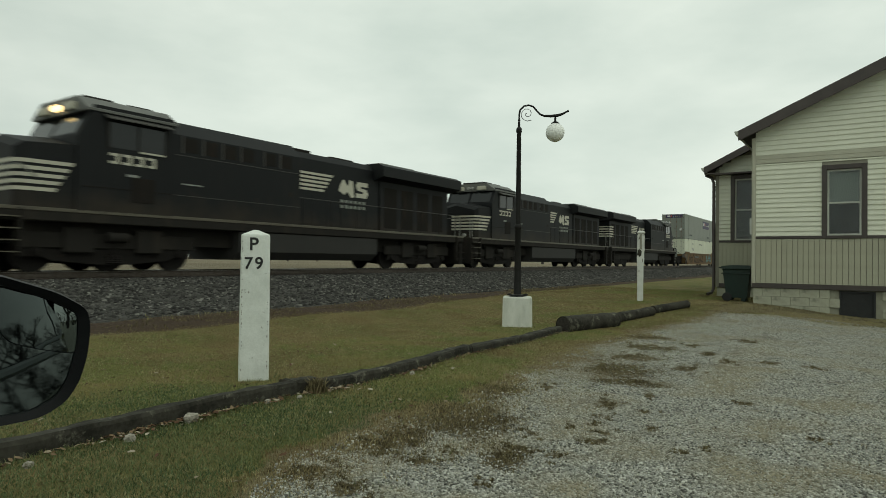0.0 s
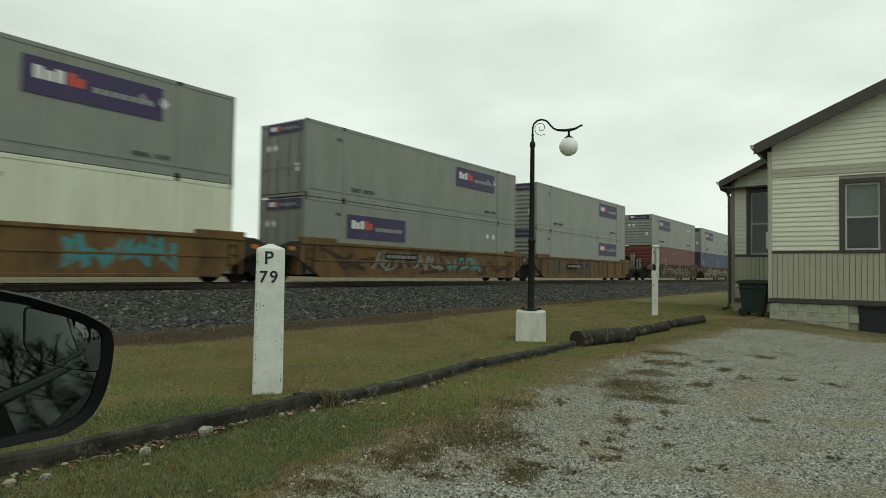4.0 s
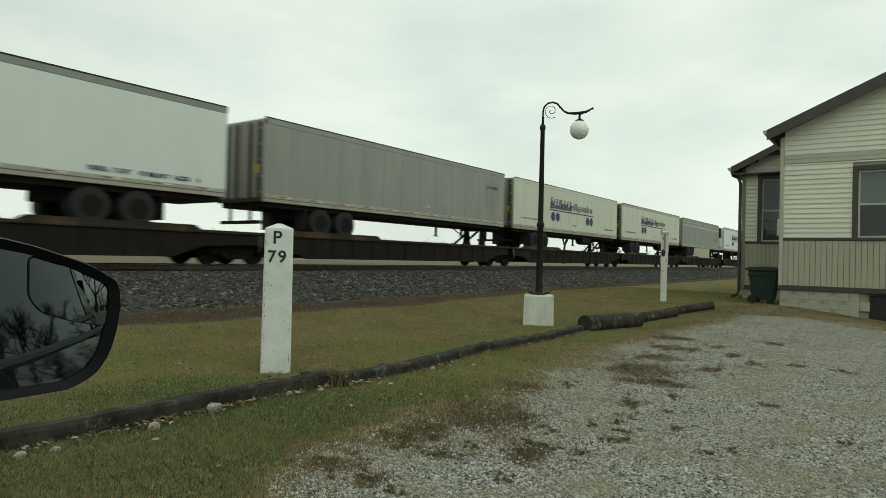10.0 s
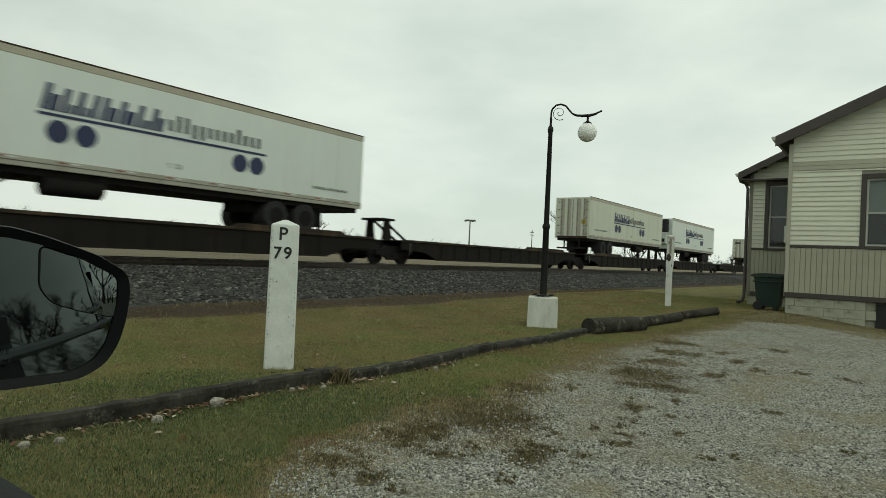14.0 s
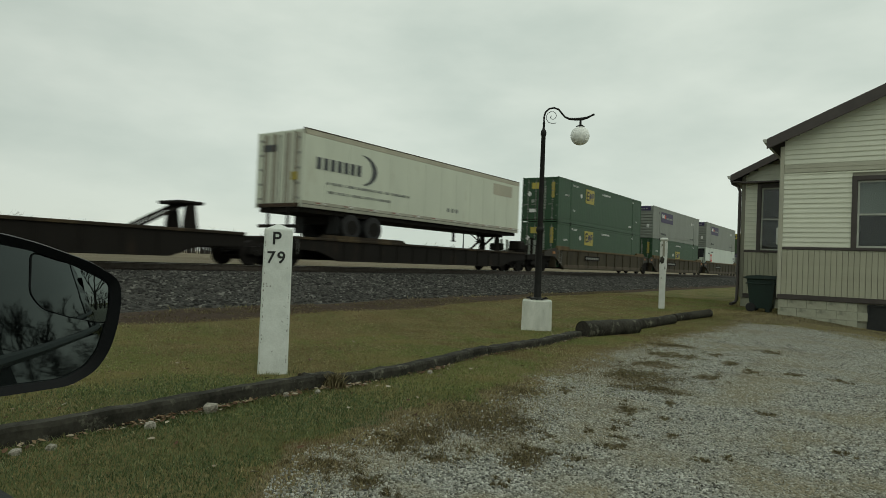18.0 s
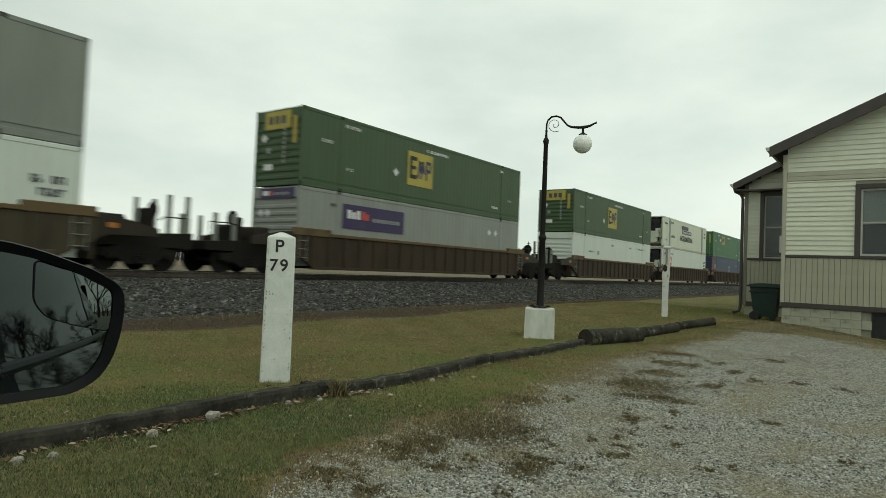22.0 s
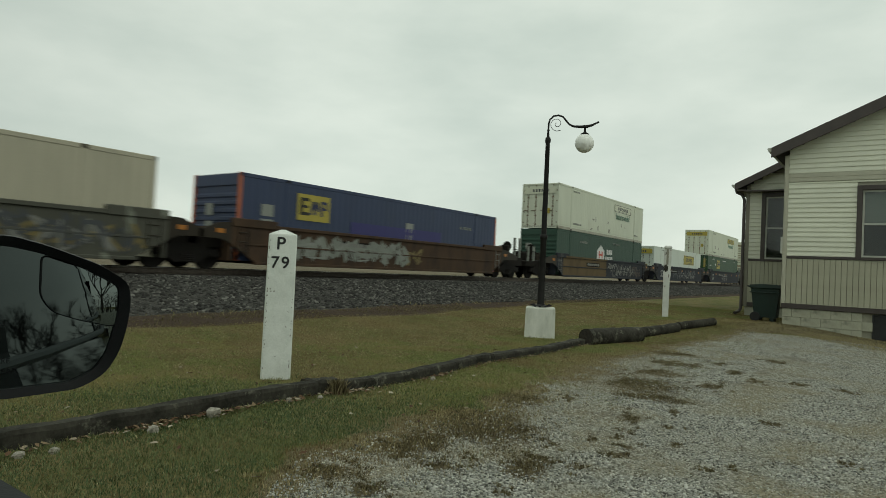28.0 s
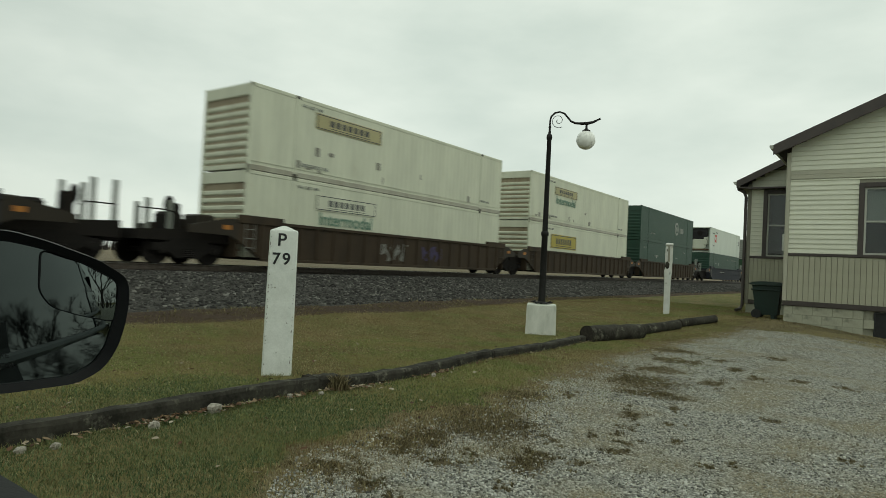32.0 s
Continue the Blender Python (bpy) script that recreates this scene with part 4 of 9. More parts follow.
# the convex blind-spot mirror let into the outer upper corner
spot = rounded([(-0.0175, 0.073), (0.0285, 0.0570), (0.0690, 0.0350), (0.0690, -0.017), (0.027, -0.0075), (-0.003, 0.003), (-0.0165, 0.022)], 0.009)
cu, cv, rad = 0.035, 0.02, 2.0
ring, rows = len(spot), 6
v, f = [], []
for k in range(rows):
    s = 1 - k / rows
    for p in spot:
        uu, vv = cu + (p[0] - cu) * s, cv + (p[1] - cv) * s
        d2 = (uu - cu) ** 2 + (vv - cv) ** 2
        v.append(on_glass(uu, vv, 0.0036 - d2 / (2 * rad)))
v.append(on_glass(cu, cv, 0.0036))
for k in range(rows - 1):
    f += [(k * ring + i, k * ring + (i + 1) % ring, (k + 1) * ring + (i + 1) % ring, (k + 1) * ring + i) for i in range(ring)]
f += [((rows - 1) * ring + i, (rows - 1) * ring + (i + 1) % ring, rows * ring) for i in range(ring)]
sp = part("spot_mirror", Mesh().add(v, f), M_MIRROR, mirror, "convex blind-spot mirror", smooth=True)
for q in sp.data.polygons:
    q.use_smooth = True
part("spot_rim", Mesh().tube([on_glass(p[0], p[1], 0.002) for p in spot + spot[:1]], 0.0013, 6), M_CARBLACK, mirror)
for text, uu, vv in (("MIRROR", -0.098, -0.052), ("ARE", -0.0505, -0.0555), ("THEY", -0.098, -0.0645), ("APPEAR", -0.051, -0.0675)):
    q = Matrix((MU, MV, GN)).transposed().to_4x4()
    q.translation = on_glass(uu, vv, 0.0006)
    words(text, 0.0088, M_CARBLACK, "etched_word", mirror, q, "dark etched lettering", 0.0002, 0.0)
part("mirror_stalk", Mesh().tube([on_mirror(-0.14, -0.05, -0.05), (0.17, 0.93, 1.02), (0.10, 0.94, 0.98)], [0.03, 0.035, 0.04], 10), M_CARBLACK, mirror, smooth=True)

# right flank: doors, beltline, glass of the rear door, pillars, roof, wheels
SX = 0.15
part("front_door", Mesh().prism([(0.0, 0.32), (SX, 0.36), (SX + 0.045, 0.70), (SX + 0.045, 0.87), (SX, 0.985), (0.135, 1.02), (0.125, 1.080), (0.10, 1.0895), (0.055, 1.06), (0.05, 0.36)], "y", -0.05, 0.98), M_CARBLACK, car)
part("rear_door", Mesh().prism([(0.0, 0.32), (SX, 0.36), (SX + 0.045, 0.70), (SX + 0.045, 0.87), (SX, 0.985), (0.02, 0.99), (0.0, 0.36)], "y", -2.2, -0.056), M_CARPAINT, car)
part("rear_quarter", Mesh().prism([(-1.0, 0.32), (SX - 0.02, 0.40), (SX, 0.72), (SX - 0.04, 1.02), (-1.0, 1.05)], "y", -3.1, -2.206), M_CARPAINT, car)
part("beltline_trim", Mesh().tube([(SX + 0.004, 0.95, 1.0), (SX + 0.004, -0.4, 0.995), (SX - 0.005, -1.45, 0.998), (SX - 0.03, -2.5, 1.01), (SX - 0.06, -2.9, 1.05)], 0.016, 8), M_CARTRIM, car, smooth=True)


def sloped(outline, lift=0.0, t=0.006):
    """A pane or pillar in the inward-leaning plane of the side glass; the outline runs in y and z."""
    n = len(outline)
    v = [(SX - 0.02 - 0.13 * (z - 1.0) / 0.46 + lift - d, y, z) for d in (0, t) for y, z in outline]
    return Mesh().add(v, [tuple(range(n)), tuple(range(2 * n - 1, n - 1, -1))] + [(i, n + i, n + (i + 1) % n, (i + 1) % n) for i in range(n)])


part("rear_side_window", sloped([(-2.1, 1.0), (-0.07, 1.0), (-0.07, 1.49), (-1.95, 1.46)]), M_SMOKED, car)
part("quarter_window", sloped([(-2.85, 1.10), (-2.16, 1.0), (-2.02, 1.45), (-2.45, 1.38)], -0.004), M_SMOKED, car)
part("door_pillar", sloped([(-2.16, 0.99), (-2.1, 0.99), (-1.95, 1.46), (-2.01, 1.46)], 0.003, 0.02), M_CARBLACK, car)
part("roof", Mesh().prism([(0.42, 1.46), (-0.2, 1.53), (-1.6, 1.53), (-2.6, 1.40), (-2.6, 1.36), (-1.6, 1.49), (-0.2, 1.49), (0.42, 1.42)], "x", -1.25, SX - 0.145), M_CARPAINT, car)
part("left_door", Mesh().prism([(-1.22, 0.32), (-1.35, 0.36), (-1.37, 0.7), (-1.33, 1.0), (-1.25, 1.0), (-1.2, 0.36)], "y", -2.2, 0.98), M_CARPAINT, car)
part("hood", Mesh().prism([(1.05, 0.36), (1.05, 0.93), (1.6, 0.86), (2.15, 0.72), (2.25, 0.55), (2.2, 0.34)], "x", -1.32, SX - 0.06), M_CARPAINT, car)
part("dashboard", Mesh().box(-1.2, SX - 0.08, 0.72, 1.0, 0.55, 0.93, 0.03), M_CARBLACK, car)
# opaque panes out of view, added to keep sky from showing through the cabin
part("left_window", Mesh().prism([(-2.2, 1.0), (0.7, 1.0), (-0.1, 1.46), (-2.0, 1.43)], "x", -1.30, -1.294), M_SMOKED, car)
part("rear_window", Mesh().prism([(-2.95, 1.03), (-2.6, 1.38), (-2.6, 1.386), (-2.956, 1.03)], "x", -1.2, SX - 0.1), M_SMOKED, car)
part("floor_pan", Mesh().box(-1.2, 0.0, -2.9, 2.0, 0.22, 0.31), M_CARBLACK, car)
part("seat", Mesh().box(-0.5, -0.06, -0.55, -0.32, 0.35, 1.0, 0.06).box(-0.5, -0.06, -0.32, 0.2, 0.31, 0.52, 0.05), M_CARBLACK, car)
for x in (SX - 0.24, -1.33):
    for y in (1.55, -2.55):
        w = part("wheel", Mesh().cyl((x, y, 0.33), 0.33, 0.21, "x", 28, cap=0.03), M_BLACKRUB, car, smooth=True)
        part("rim", Mesh().cyl((x - 0.006, y, 0.33), 0.21, 0.222, "x", 20, cap=0.01), M_GALV, w, smooth=True)


# ---- track ----
def track():
    tie = Mesh().box(-0.115, 0.115, -1.30, 1.30, -0.18, 0.0, 0.012).data("tie", M_TIE)
    bed = thing("railway_track", "single railway track of worn steel rails on dark wooden ties", "railway track", kind="structure")
    for i in range(150):
        part("tie", tie, M_TIE, bed, at=pose(-6 + 0.495 * i, TRACK_Y + 0.02 * math.sin(7 * i), RAIL_Z - 0.185))
    rest = Mesh()
    for i in range(150, 700):
        x = -6 + 0.495 * i
        rest.box(x - 0.115, x + 0.115, TRACK_Y - 1.3, TRACK_Y + 1.3, RAIL_Z - 0.36, RAIL_Z - 0.185)
    tagged(part("far_ties", rest, M_TIE, bed), kind="stuff")
    prof = [(-0.07, -0.18), (0.07, -0.18), (0.07, -0.165), (0.012, -0.145), (0.010, -0.045), (0.036, -0.035), (0.036, -0.004), (-0.036, -0.004), (-0.036, -0.035), (-0.010, -0.045), (-0.012, -0.145), (-0.07, -0.165)]
    for y in (TRACK_Y - 0.755, TRACK_Y + 0.755):
        rail = part("rail", Mesh().prism([(y + a, RAIL_Z + b) for a, b in prof], "x", -700, 900), M_RAIL, bed)
        part("rail_head", Mesh().box(-700, 900, y - 0.03, y + 0.03, RAIL_Z - 0.0035, RAIL_Z), M_RAILTOP, rail)


track()


# ---- the train ----
def travelled(t):
    """Metres that the train has gone after t seconds."""
    return 19.929 * t + 0.03499 * t * t - 0.0002048 * t ** 3


MOVERS = []          # (thing, its place along the track at the start, turned round)


def rolling(name, label, category, x0, group="", turned=False):
    th = thing(name, label, category, group, at=pose(x0, TRACK_Y, RAIL_Z, 0, 0, 180 if turned else 0))
    MOVERS.append((th, x0, turned))
    return th


def paint(name, c, dirt=(0.10, 0.085, 0.07), at=0.60, rough=0.55, var=0.86, scale=0.9, soft=0.2):
    return mat(name, c, tuple(v * var for v in c), 1.3, rough, bump=0.06, fine=25, stain=dirt, stain_at=at, stain_scale=scale, stain_soft=soft, streak=0.3)


C_GREY = paint("grey_container_paint", (0.218, 0.234, 0.202), (0.15, 0.145, 0.115), 0.60)
C_LGREY = paint("pale_grey_container_paint", (0.262, 0.275, 0.245), (0.20, 0.20, 0.17), 0.62)
C_RUSTEND = paint("rust_stained_cream_end", (0.30, 0.25, 0.16), (0.15, 0.10, 0.05), 0.52, scale=2.0)
C_LOWRAIL = paint("grimy_lower_rail_paint", (0.40, 0.39, 0.31), (0.24, 0.22, 0.16), 0.52)
C_CREAM = paint("cream_container_paint", (0.635, 0.655, 0.515), (0.44, 0.40, 0.27), 0.60)
C_WHITE = paint("white_container_paint", (0.62, 0.67, 0.60), (0.46, 0.48, 0.40), 0.62, var=0.92)
C_TWHITE = paint("bright_white_trailer_paint", (0.70, 0.755, 0.695), (0.57, 0.61, 0.54), 0.64, var=0.95)
C_DIRTYW = paint("stained_cream_white_paint", (0.605, 0.635, 0.515), (0.42, 0.40, 0.28), 0.59, scale=0.9, var=0.93)
C_GREEN = paint("green_container_paint", (0.0175, 0.062, 0.0235), (0.024, 0.047, 0.023), 0.60)
C_GREEN2 = paint("olive_green_container_paint", (0.045, 0.085, 0.032), (0.05, 0.06, 0.03), 0.62)
C_GREEN3 = paint("bright_green_container_paint", (0.045, 0.145, 0.055), (0.05, 0.08, 0.04), 0.62)
C_DGREEN = paint("dark_green_container_paint", (0.016, 0.055, 0.034), (0.03, 0.045, 0.03), 0.62)
C_RED = paint("dull_red_container_paint", (0.125, 0.026, 0.022), (0.07, 0.03, 0.025), 0.58)
C_BLUE = paint("blue_container_paint", (0.028, 0.044, 0.100), (0.042, 0.050, 0.068), 0.58)
C_BEIGE = paint("beige_container_paint", (0.44, 0.41, 0.31), (0.25, 0.22, 0.15), 0.62)
C_BLACK = paint("black_locomotive_paint", (0.0095, 0.0105, 0.011), (0.017, 0.016, 0.014), 0.56, 0.6)


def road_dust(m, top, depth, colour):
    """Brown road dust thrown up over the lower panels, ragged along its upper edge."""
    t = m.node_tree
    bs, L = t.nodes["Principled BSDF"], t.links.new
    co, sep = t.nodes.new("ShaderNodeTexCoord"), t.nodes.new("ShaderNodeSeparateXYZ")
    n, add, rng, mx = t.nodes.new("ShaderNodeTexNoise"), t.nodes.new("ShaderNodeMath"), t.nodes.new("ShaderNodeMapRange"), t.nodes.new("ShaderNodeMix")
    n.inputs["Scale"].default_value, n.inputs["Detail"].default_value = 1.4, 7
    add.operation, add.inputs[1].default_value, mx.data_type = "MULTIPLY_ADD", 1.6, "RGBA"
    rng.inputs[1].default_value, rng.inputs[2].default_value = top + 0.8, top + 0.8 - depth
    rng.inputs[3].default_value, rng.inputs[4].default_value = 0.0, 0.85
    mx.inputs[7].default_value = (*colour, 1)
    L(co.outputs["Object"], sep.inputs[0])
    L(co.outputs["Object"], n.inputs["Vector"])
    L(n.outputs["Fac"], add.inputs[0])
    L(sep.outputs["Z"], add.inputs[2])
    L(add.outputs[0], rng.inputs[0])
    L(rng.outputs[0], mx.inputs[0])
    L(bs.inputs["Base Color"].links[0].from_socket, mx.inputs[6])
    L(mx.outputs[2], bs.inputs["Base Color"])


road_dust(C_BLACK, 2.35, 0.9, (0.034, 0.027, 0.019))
C_LOCOGRIME = paint("grimy_black_underframe", (0.022, 0.020, 0.017), (0.040, 0.034, 0.026), 0.53, 0.9)
C_STRIPE = paint("off_white_stripe_paint", (0.52, 0.50, 0.40), (0.25, 0.23, 0.18), 0.60)
C_ORANGE = paint("orange_post_paint", (0.45, 0.12, 0.045))
C_PURPLE = paint("purple_logo_panel", (0.035, 0.022, 0.085))
C_LOGOW = paint("white_logo_paint", (0.70, 0.70, 0.68))
C_LOGOR = paint("red_orange_logo_paint", (0.55, 0.07, 0.04))
C_YEL = paint("yellow_logo_panel", (0.42, 0.345, 0.055), (0.28, 0.24, 0.08), 0.64)
C_NAVY = paint("navy_logo_paint", (0.022, 0.028, 0.085))
C_DARKLOGO = paint("charcoal_logo_paint", (0.05, 0.055, 0.06))
C_TEAL = paint("teal_sprayed_paint", (0.05, 0.22, 0.24), (0.16, 0.12, 0.06), 0.52, scale=2.5)
C_GOLD = paint("gold_logo_paint", (0.42, 0.33, 0.06))
C_OCHRE = paint("ochre_sprayed_paint", (0.19, 0.145, 0.045), (0.09, 0.07, 0.035), 0.5, scale=2.5)
C_UMBER = paint("dark_umber_logo_paint", (0.055, 0.032, 0.016))
C_STEEL = paint("dull_steel_rods", (0.20, 0.20, 0.18), (0.10, 0.07, 0.05), 0.58)
C_RUSTROD = paint("rusty_door_rods", (0.13, 0.075, 0.035), (0.26, 0.22, 0.15), 0.55)
W_YEL = paint("faded_yellow_brown_well_paint", (0.150, 0.090, 0.036), (0.060, 0.040, 0.023), 0.47, 0.7, scale=1.3)
W_GRAF = paint("graffitied_brown_well_paint", (0.070, 0.053, 0.031), (0.20, 0.19, 0.15), 0.56, 0.75, scale=1.6, soft=0.04)
W_TAN = paint("dusty_brown_well_paint", (0.064, 0.053, 0.033), (0.030, 0.025, 0.017), 0.48, 0.75)
W_BROWN = paint("red_brown_well_paint", (0.054, 0.039, 0.025), (0.030, 0.024, 0.017), 0.48, 0.75)
W_RUST = paint("rust_red_well_paint", (0.072, 0.044, 0.027), (0.034, 0.026, 0.020), 0.48, 0.75, scale=1.3)
W_GREY = paint("grey_green_graffitied_well_paint", (0.085, 0.085, 0.068), (0.20, 0.21, 0.17), 0.56, 0.75, scale=2.0, soft=0.04)
W_NAVY = paint("dark_slate_well_paint", (0.029, 0.031, 0.039), (0.075, 0.074, 0.070), 0.60, 0.7, scale=1.8, soft=0.06)
# the same dark brown on the ends of every well car, whatever its sides
W_END = paint("dark_brown_end_plate", (0.034, 0.028, 0.020), (0.018, 0.015, 0.012), 0.5)
W_TOP = paint("tan_top_chord", (0.135, 0.095, 0.047), (0.06, 0.042, 0.027), 0.52, 0.75)
W_WEB = paint("dusty_lower_web_paint", (0.080, 0.058, 0.032), (0.04, 0.03, 0.02), 0.50, 0.75)
F_DECK = paint("rusty_flat_car_deck", (0.060, 0.040, 0.028), (0.035, 0.028, 0.023), 0.50, 0.85)
F_CURB = paint("worn_brown_deck_edge", (0.034, 0.026, 0.018), (0.15, 0.105, 0.052), 0.52, 0.85, scale=0.6)
F_SIDE = paint("black_brown_flat_car_side", (0.0150, 0.0128, 0.0105), (0.042, 0.028, 0.018), 0.56, 0.9)
for _m in (C_BLACK, C_LOCOGRIME, F_SIDE, F_DECK, W_YEL, W_GRAF, W_TAN, W_BROWN, W_RUST, W_GREY, W_NAVY, W_TOP, W_END, F_CURB):
    _m.node_tree.nodes["Principled BSDF"].inputs["Specular IOR Level"].default_value = 0.2
C_AMBER = paint("amber_reflector", (0.42, 0.16, 0.02))
SHARED = {}


def shared(key, make, material, smooth=False):
    """Mesh data that alike parts share."""
    k = (key, material.name)
    if k not in SHARED:
        SHARED[k] = make().data(key.split("/")[0], material, smooth)
    return SHARED[k]


NEAR = -1.296        # near side of a container or trailer


def decal(parent, name, x0, x1, z0, z1, material, y=NEAR, lift=0.012):
    return part(name, Mesh().box(x0, x1, y - lift, y - 0.0005, z0, z1), material, parent)


def front_decal(parent, name, y0, y1, z0, z1, material, x=0.0, lift=0.012):
    return part(name, Mesh().box(x - lift, x - 0.0005, y0, y1, z0, z1), material, parent)


def corrugated(x0, x1, z0, z1, y, pitch, depth):
    """A wall of shallow upright ribs."""
    pts, x = [], x0
    while x < x1 - 1e-6:
        p = min(pitch, x1 - x)
        pts += [(x, y), (x + 0.34 * p, y), (x + 0.5 * p, y + depth), (x + 0.84 * p, y + depth)]
        x += p
    pts += [(x1, y), (x1, y + 0.06), (x0, y + 0.06)]
    return Mesh().prism(pts, "z", z0, z1)


CL, CH = 16.154, 2.896


def reefer_end(th, body_material, z0, zh):
    """A cooling unit in an open end frame."""
    part("cooling_unit", Mesh().prism([(0.12, z0 + 0.55 * zh), (0.5, z0 + 0.50 * zh), (0.5, z0 + 0.95 * zh), (0.18, z0 + 0.95 * zh), (0.06, z0 + 0.80 * zh)], "y", -0.95, 0.72), M_BLACKRUB, th, "dark cooling unit")
    part("unit_cover", Mesh().box(0.16, 0.5, -0.80, 0.62, z0 + 0.14 * zh, z0 + 0.53 * zh, 0.05), C_DIRTYW, th, "stained pale unit cover")
    part("unit_cover", Mesh().box(0.10, 0.30, -1.06, -0.55, z0 + 0.30 * zh, z0 + 0.62 * zh, 0.05), C_DIRTYW, th, "stained pale unit cover")
    part("fan_grille", Mesh().cyl((0.05, -0.15, z0 + 0.76 * zh), 0.3, 0.05, "x", 18), M_WHEEL, th)
    part("unit_shelf", Mesh().box(0.05, 0.5, -1.15, 1.15, z0 + 0.10 * zh, z0 + 0.13 * zh, 0.01), C_RUSTROD, th)
    for y in (0.86, 1.12):
        part("ladder_rail", Mesh().box(0.02, 0.06, y - 0.02, y + 0.02, z0 + 0.06, z0 + zh - 0.06), C_RUSTROD, th)
    for k in range(7):
        part("ladder_rung", Mesh().box(0.025, 0.055, 0.88, 1.10, z0 + 0.30 + 0.36 * k, z0 + 0.33 + 0.36 * k), C_RUSTROD, th)
    part("hose", Mesh().tube([(0.10, -0.9, z0 + 0.55 * zh), (0.06, -0.98, z0 + 0.4 * zh), (0.10, -0.85, z0 + 0.2 * zh), (0.14, -0.5, z0 + 0.12 * zh)], 0.025, 6), M_BLACKRUB, th)


def container(x0, level, body, end="rib", label="", deco=None, pitch=0.30, depth=0.006, posts=None, rods=None, group="containers on the train"):
    """A 53 foot domestic container. level 0 lies in the well, 1 on top of another."""
    th = rolling("shipping_container", label, "container", x0, group)
    z0 = 0.31 if level == 0 else 0.31 + CH + 0.008
    posts = posts or body
    rods = rods or C_STEEL
    key = "L%d" % level
    part("side_wall", shared("side_wall/%s/%.2f/%.3f" % (key, pitch, depth), lambda: corrugated(0.10, CL - 0.10, z0 + 0.19, z0 + CH - 0.13, NEAR + 0.012, pitch, depth), body), body, th)
    part("side_wall", shared("side_wall/far" + key, lambda: Mesh().box(0.10, CL - 0.10, 1.24, 1.28, z0 + 0.19, z0 + CH - 0.13), body), body, th)
    part("top_rail", shared("top_rail/" + key, lambda: Mesh().box(0.0, CL, NEAR, NEAR + 0.07, z0 + CH - 0.13, z0 + CH - 0.002, 0.012), body), body, th)
    low = C_LOWRAIL if body in (C_CREAM, C_DIRTYW) else body
    part("bottom_rail", shared("bottom_rail/" + key, lambda: Mesh().box(0.0, CL, NEAR, NEAR + 0.08, z0 + 0.006, z0 + 0.19, 0.012), low), low, th)
    part("rub_strip", shared("rub_strip/" + key, lambda: Mesh().box(0.12, CL - 0.12, NEAR - 0.006, NEAR + 0.02, z0 + 0.30, z0 + 0.325), body), body, th)
    part("roof", shared("roof/" + key, lambda: Mesh().box(0.02, CL - 0.02, NEAR + 0.07, 1.29, z0 + CH - 0.05, z0 + CH - 0.02), body), body, th)
    part("floor", shared("floor/" + key, lambda: Mesh().box(0.02, CL - 0.02, NEAR + 0.08, 1.29, z0 + 0.06, z0 + 0.16), F_SIDE), F_SIDE, th)
    for xa in (0.0, CL - 0.10):
        for ya in (NEAR, 1.196):
            part("corner_post", shared("corner_post/" + key, lambda: Mesh().box(0, 0.10, 0, 0.10, z0, z0 + CH, 0.006), posts), posts, th, at=pose(xa, ya, 0))
    for xa in (1.93, CL - 2.07):
        part("lift_post", shared("lift_post/" + key, lambda: Mesh().box(0, 0.14, NEAR - 0.004, NEAR + 0.05, z0 + 0.03, z0 + CH - 0.02, 0.008), body), body, th, at=pose(xa, 0, 0))
        for za in (0.0, CH - 0.12):
            part("corner_casting", shared("corner_casting/" + key, lambda: Mesh().box(-0.01, 0.16, NEAR - 0.008, NEAR + 0.12, z0, z0 + 0.12, 0.012), F_SIDE), F_SIDE, th, at=pose(xa, 0, za))
    part("rear_end", shared("rear_end/" + key, lambda: Mesh().box(CL - 0.08, CL - 0.04, NEAR + 0.10, 1.196, z0 + 0.05, z0 + CH - 0.03), body), body, th)
    if end == "rib":
        back = C_RUSTEND if body is C_CREAM else body
        part("end_wall", shared("end_wall/" + key, lambda: Mesh().box(0.055, 0.09, NEAR + 0.10, 1.196, z0 + 0.05, z0 + CH - 0.03), back), back, th)
        for k in range(8):
            part("end_rib", shared("end_rib/" + key, lambda: Mesh().prism([(0.055, 0.0), (0.018, 0.04), (0.018, 0.13), (0.055, 0.17)], "y", NEAR + 0.11, 1.186), body), body, th, at=pose(0, 0, z0 + 0.25 + 0.26 * k))
        part("end_beam", shared("end_beam/" + key, lambda: Mesh().box(0, 0.08, NEAR + 0.10, 1.196, z0 + CH - 0.42, z0 + CH - 0.02, 0.01), body), body, th)
        part("end_sill", shared("end_sill/" + key, lambda: Mesh().box(0, 0.08, NEAR + 0.10, 1.196, z0 + 0.03, z0 + 0.19, 0.01), body), body, th)
    elif end == "door":
        for ya, yb in ((NEAR + 0.105, -0.004), (0.004, 1.19)):
            d = part("door", shared("door/%s%.1f" % (key, ya), lambda: Mesh().box(0.03, 0.08, ya, yb, z0 + 0.12, z0 + CH - 0.12, 0.012), body), body, th)
            for k in (0.25, 0.72):
                y = ya + (yb - ya) * k
                part("lock_rod", shared("lock_rod/%s%.2f" % (key, y), lambda: Mesh().cyl((0.0, y, z0 + 0.10), 0.019, CH - 0.2, n=8), rods), rods, d)
                part("handle", shared("handle/%s%.2f" % (key, y), lambda: Mesh().box(-0.03, 0.01, y - 0.02, y + 0.28, z0 + 1.12, z0 + 1.16), rods), rods, d)
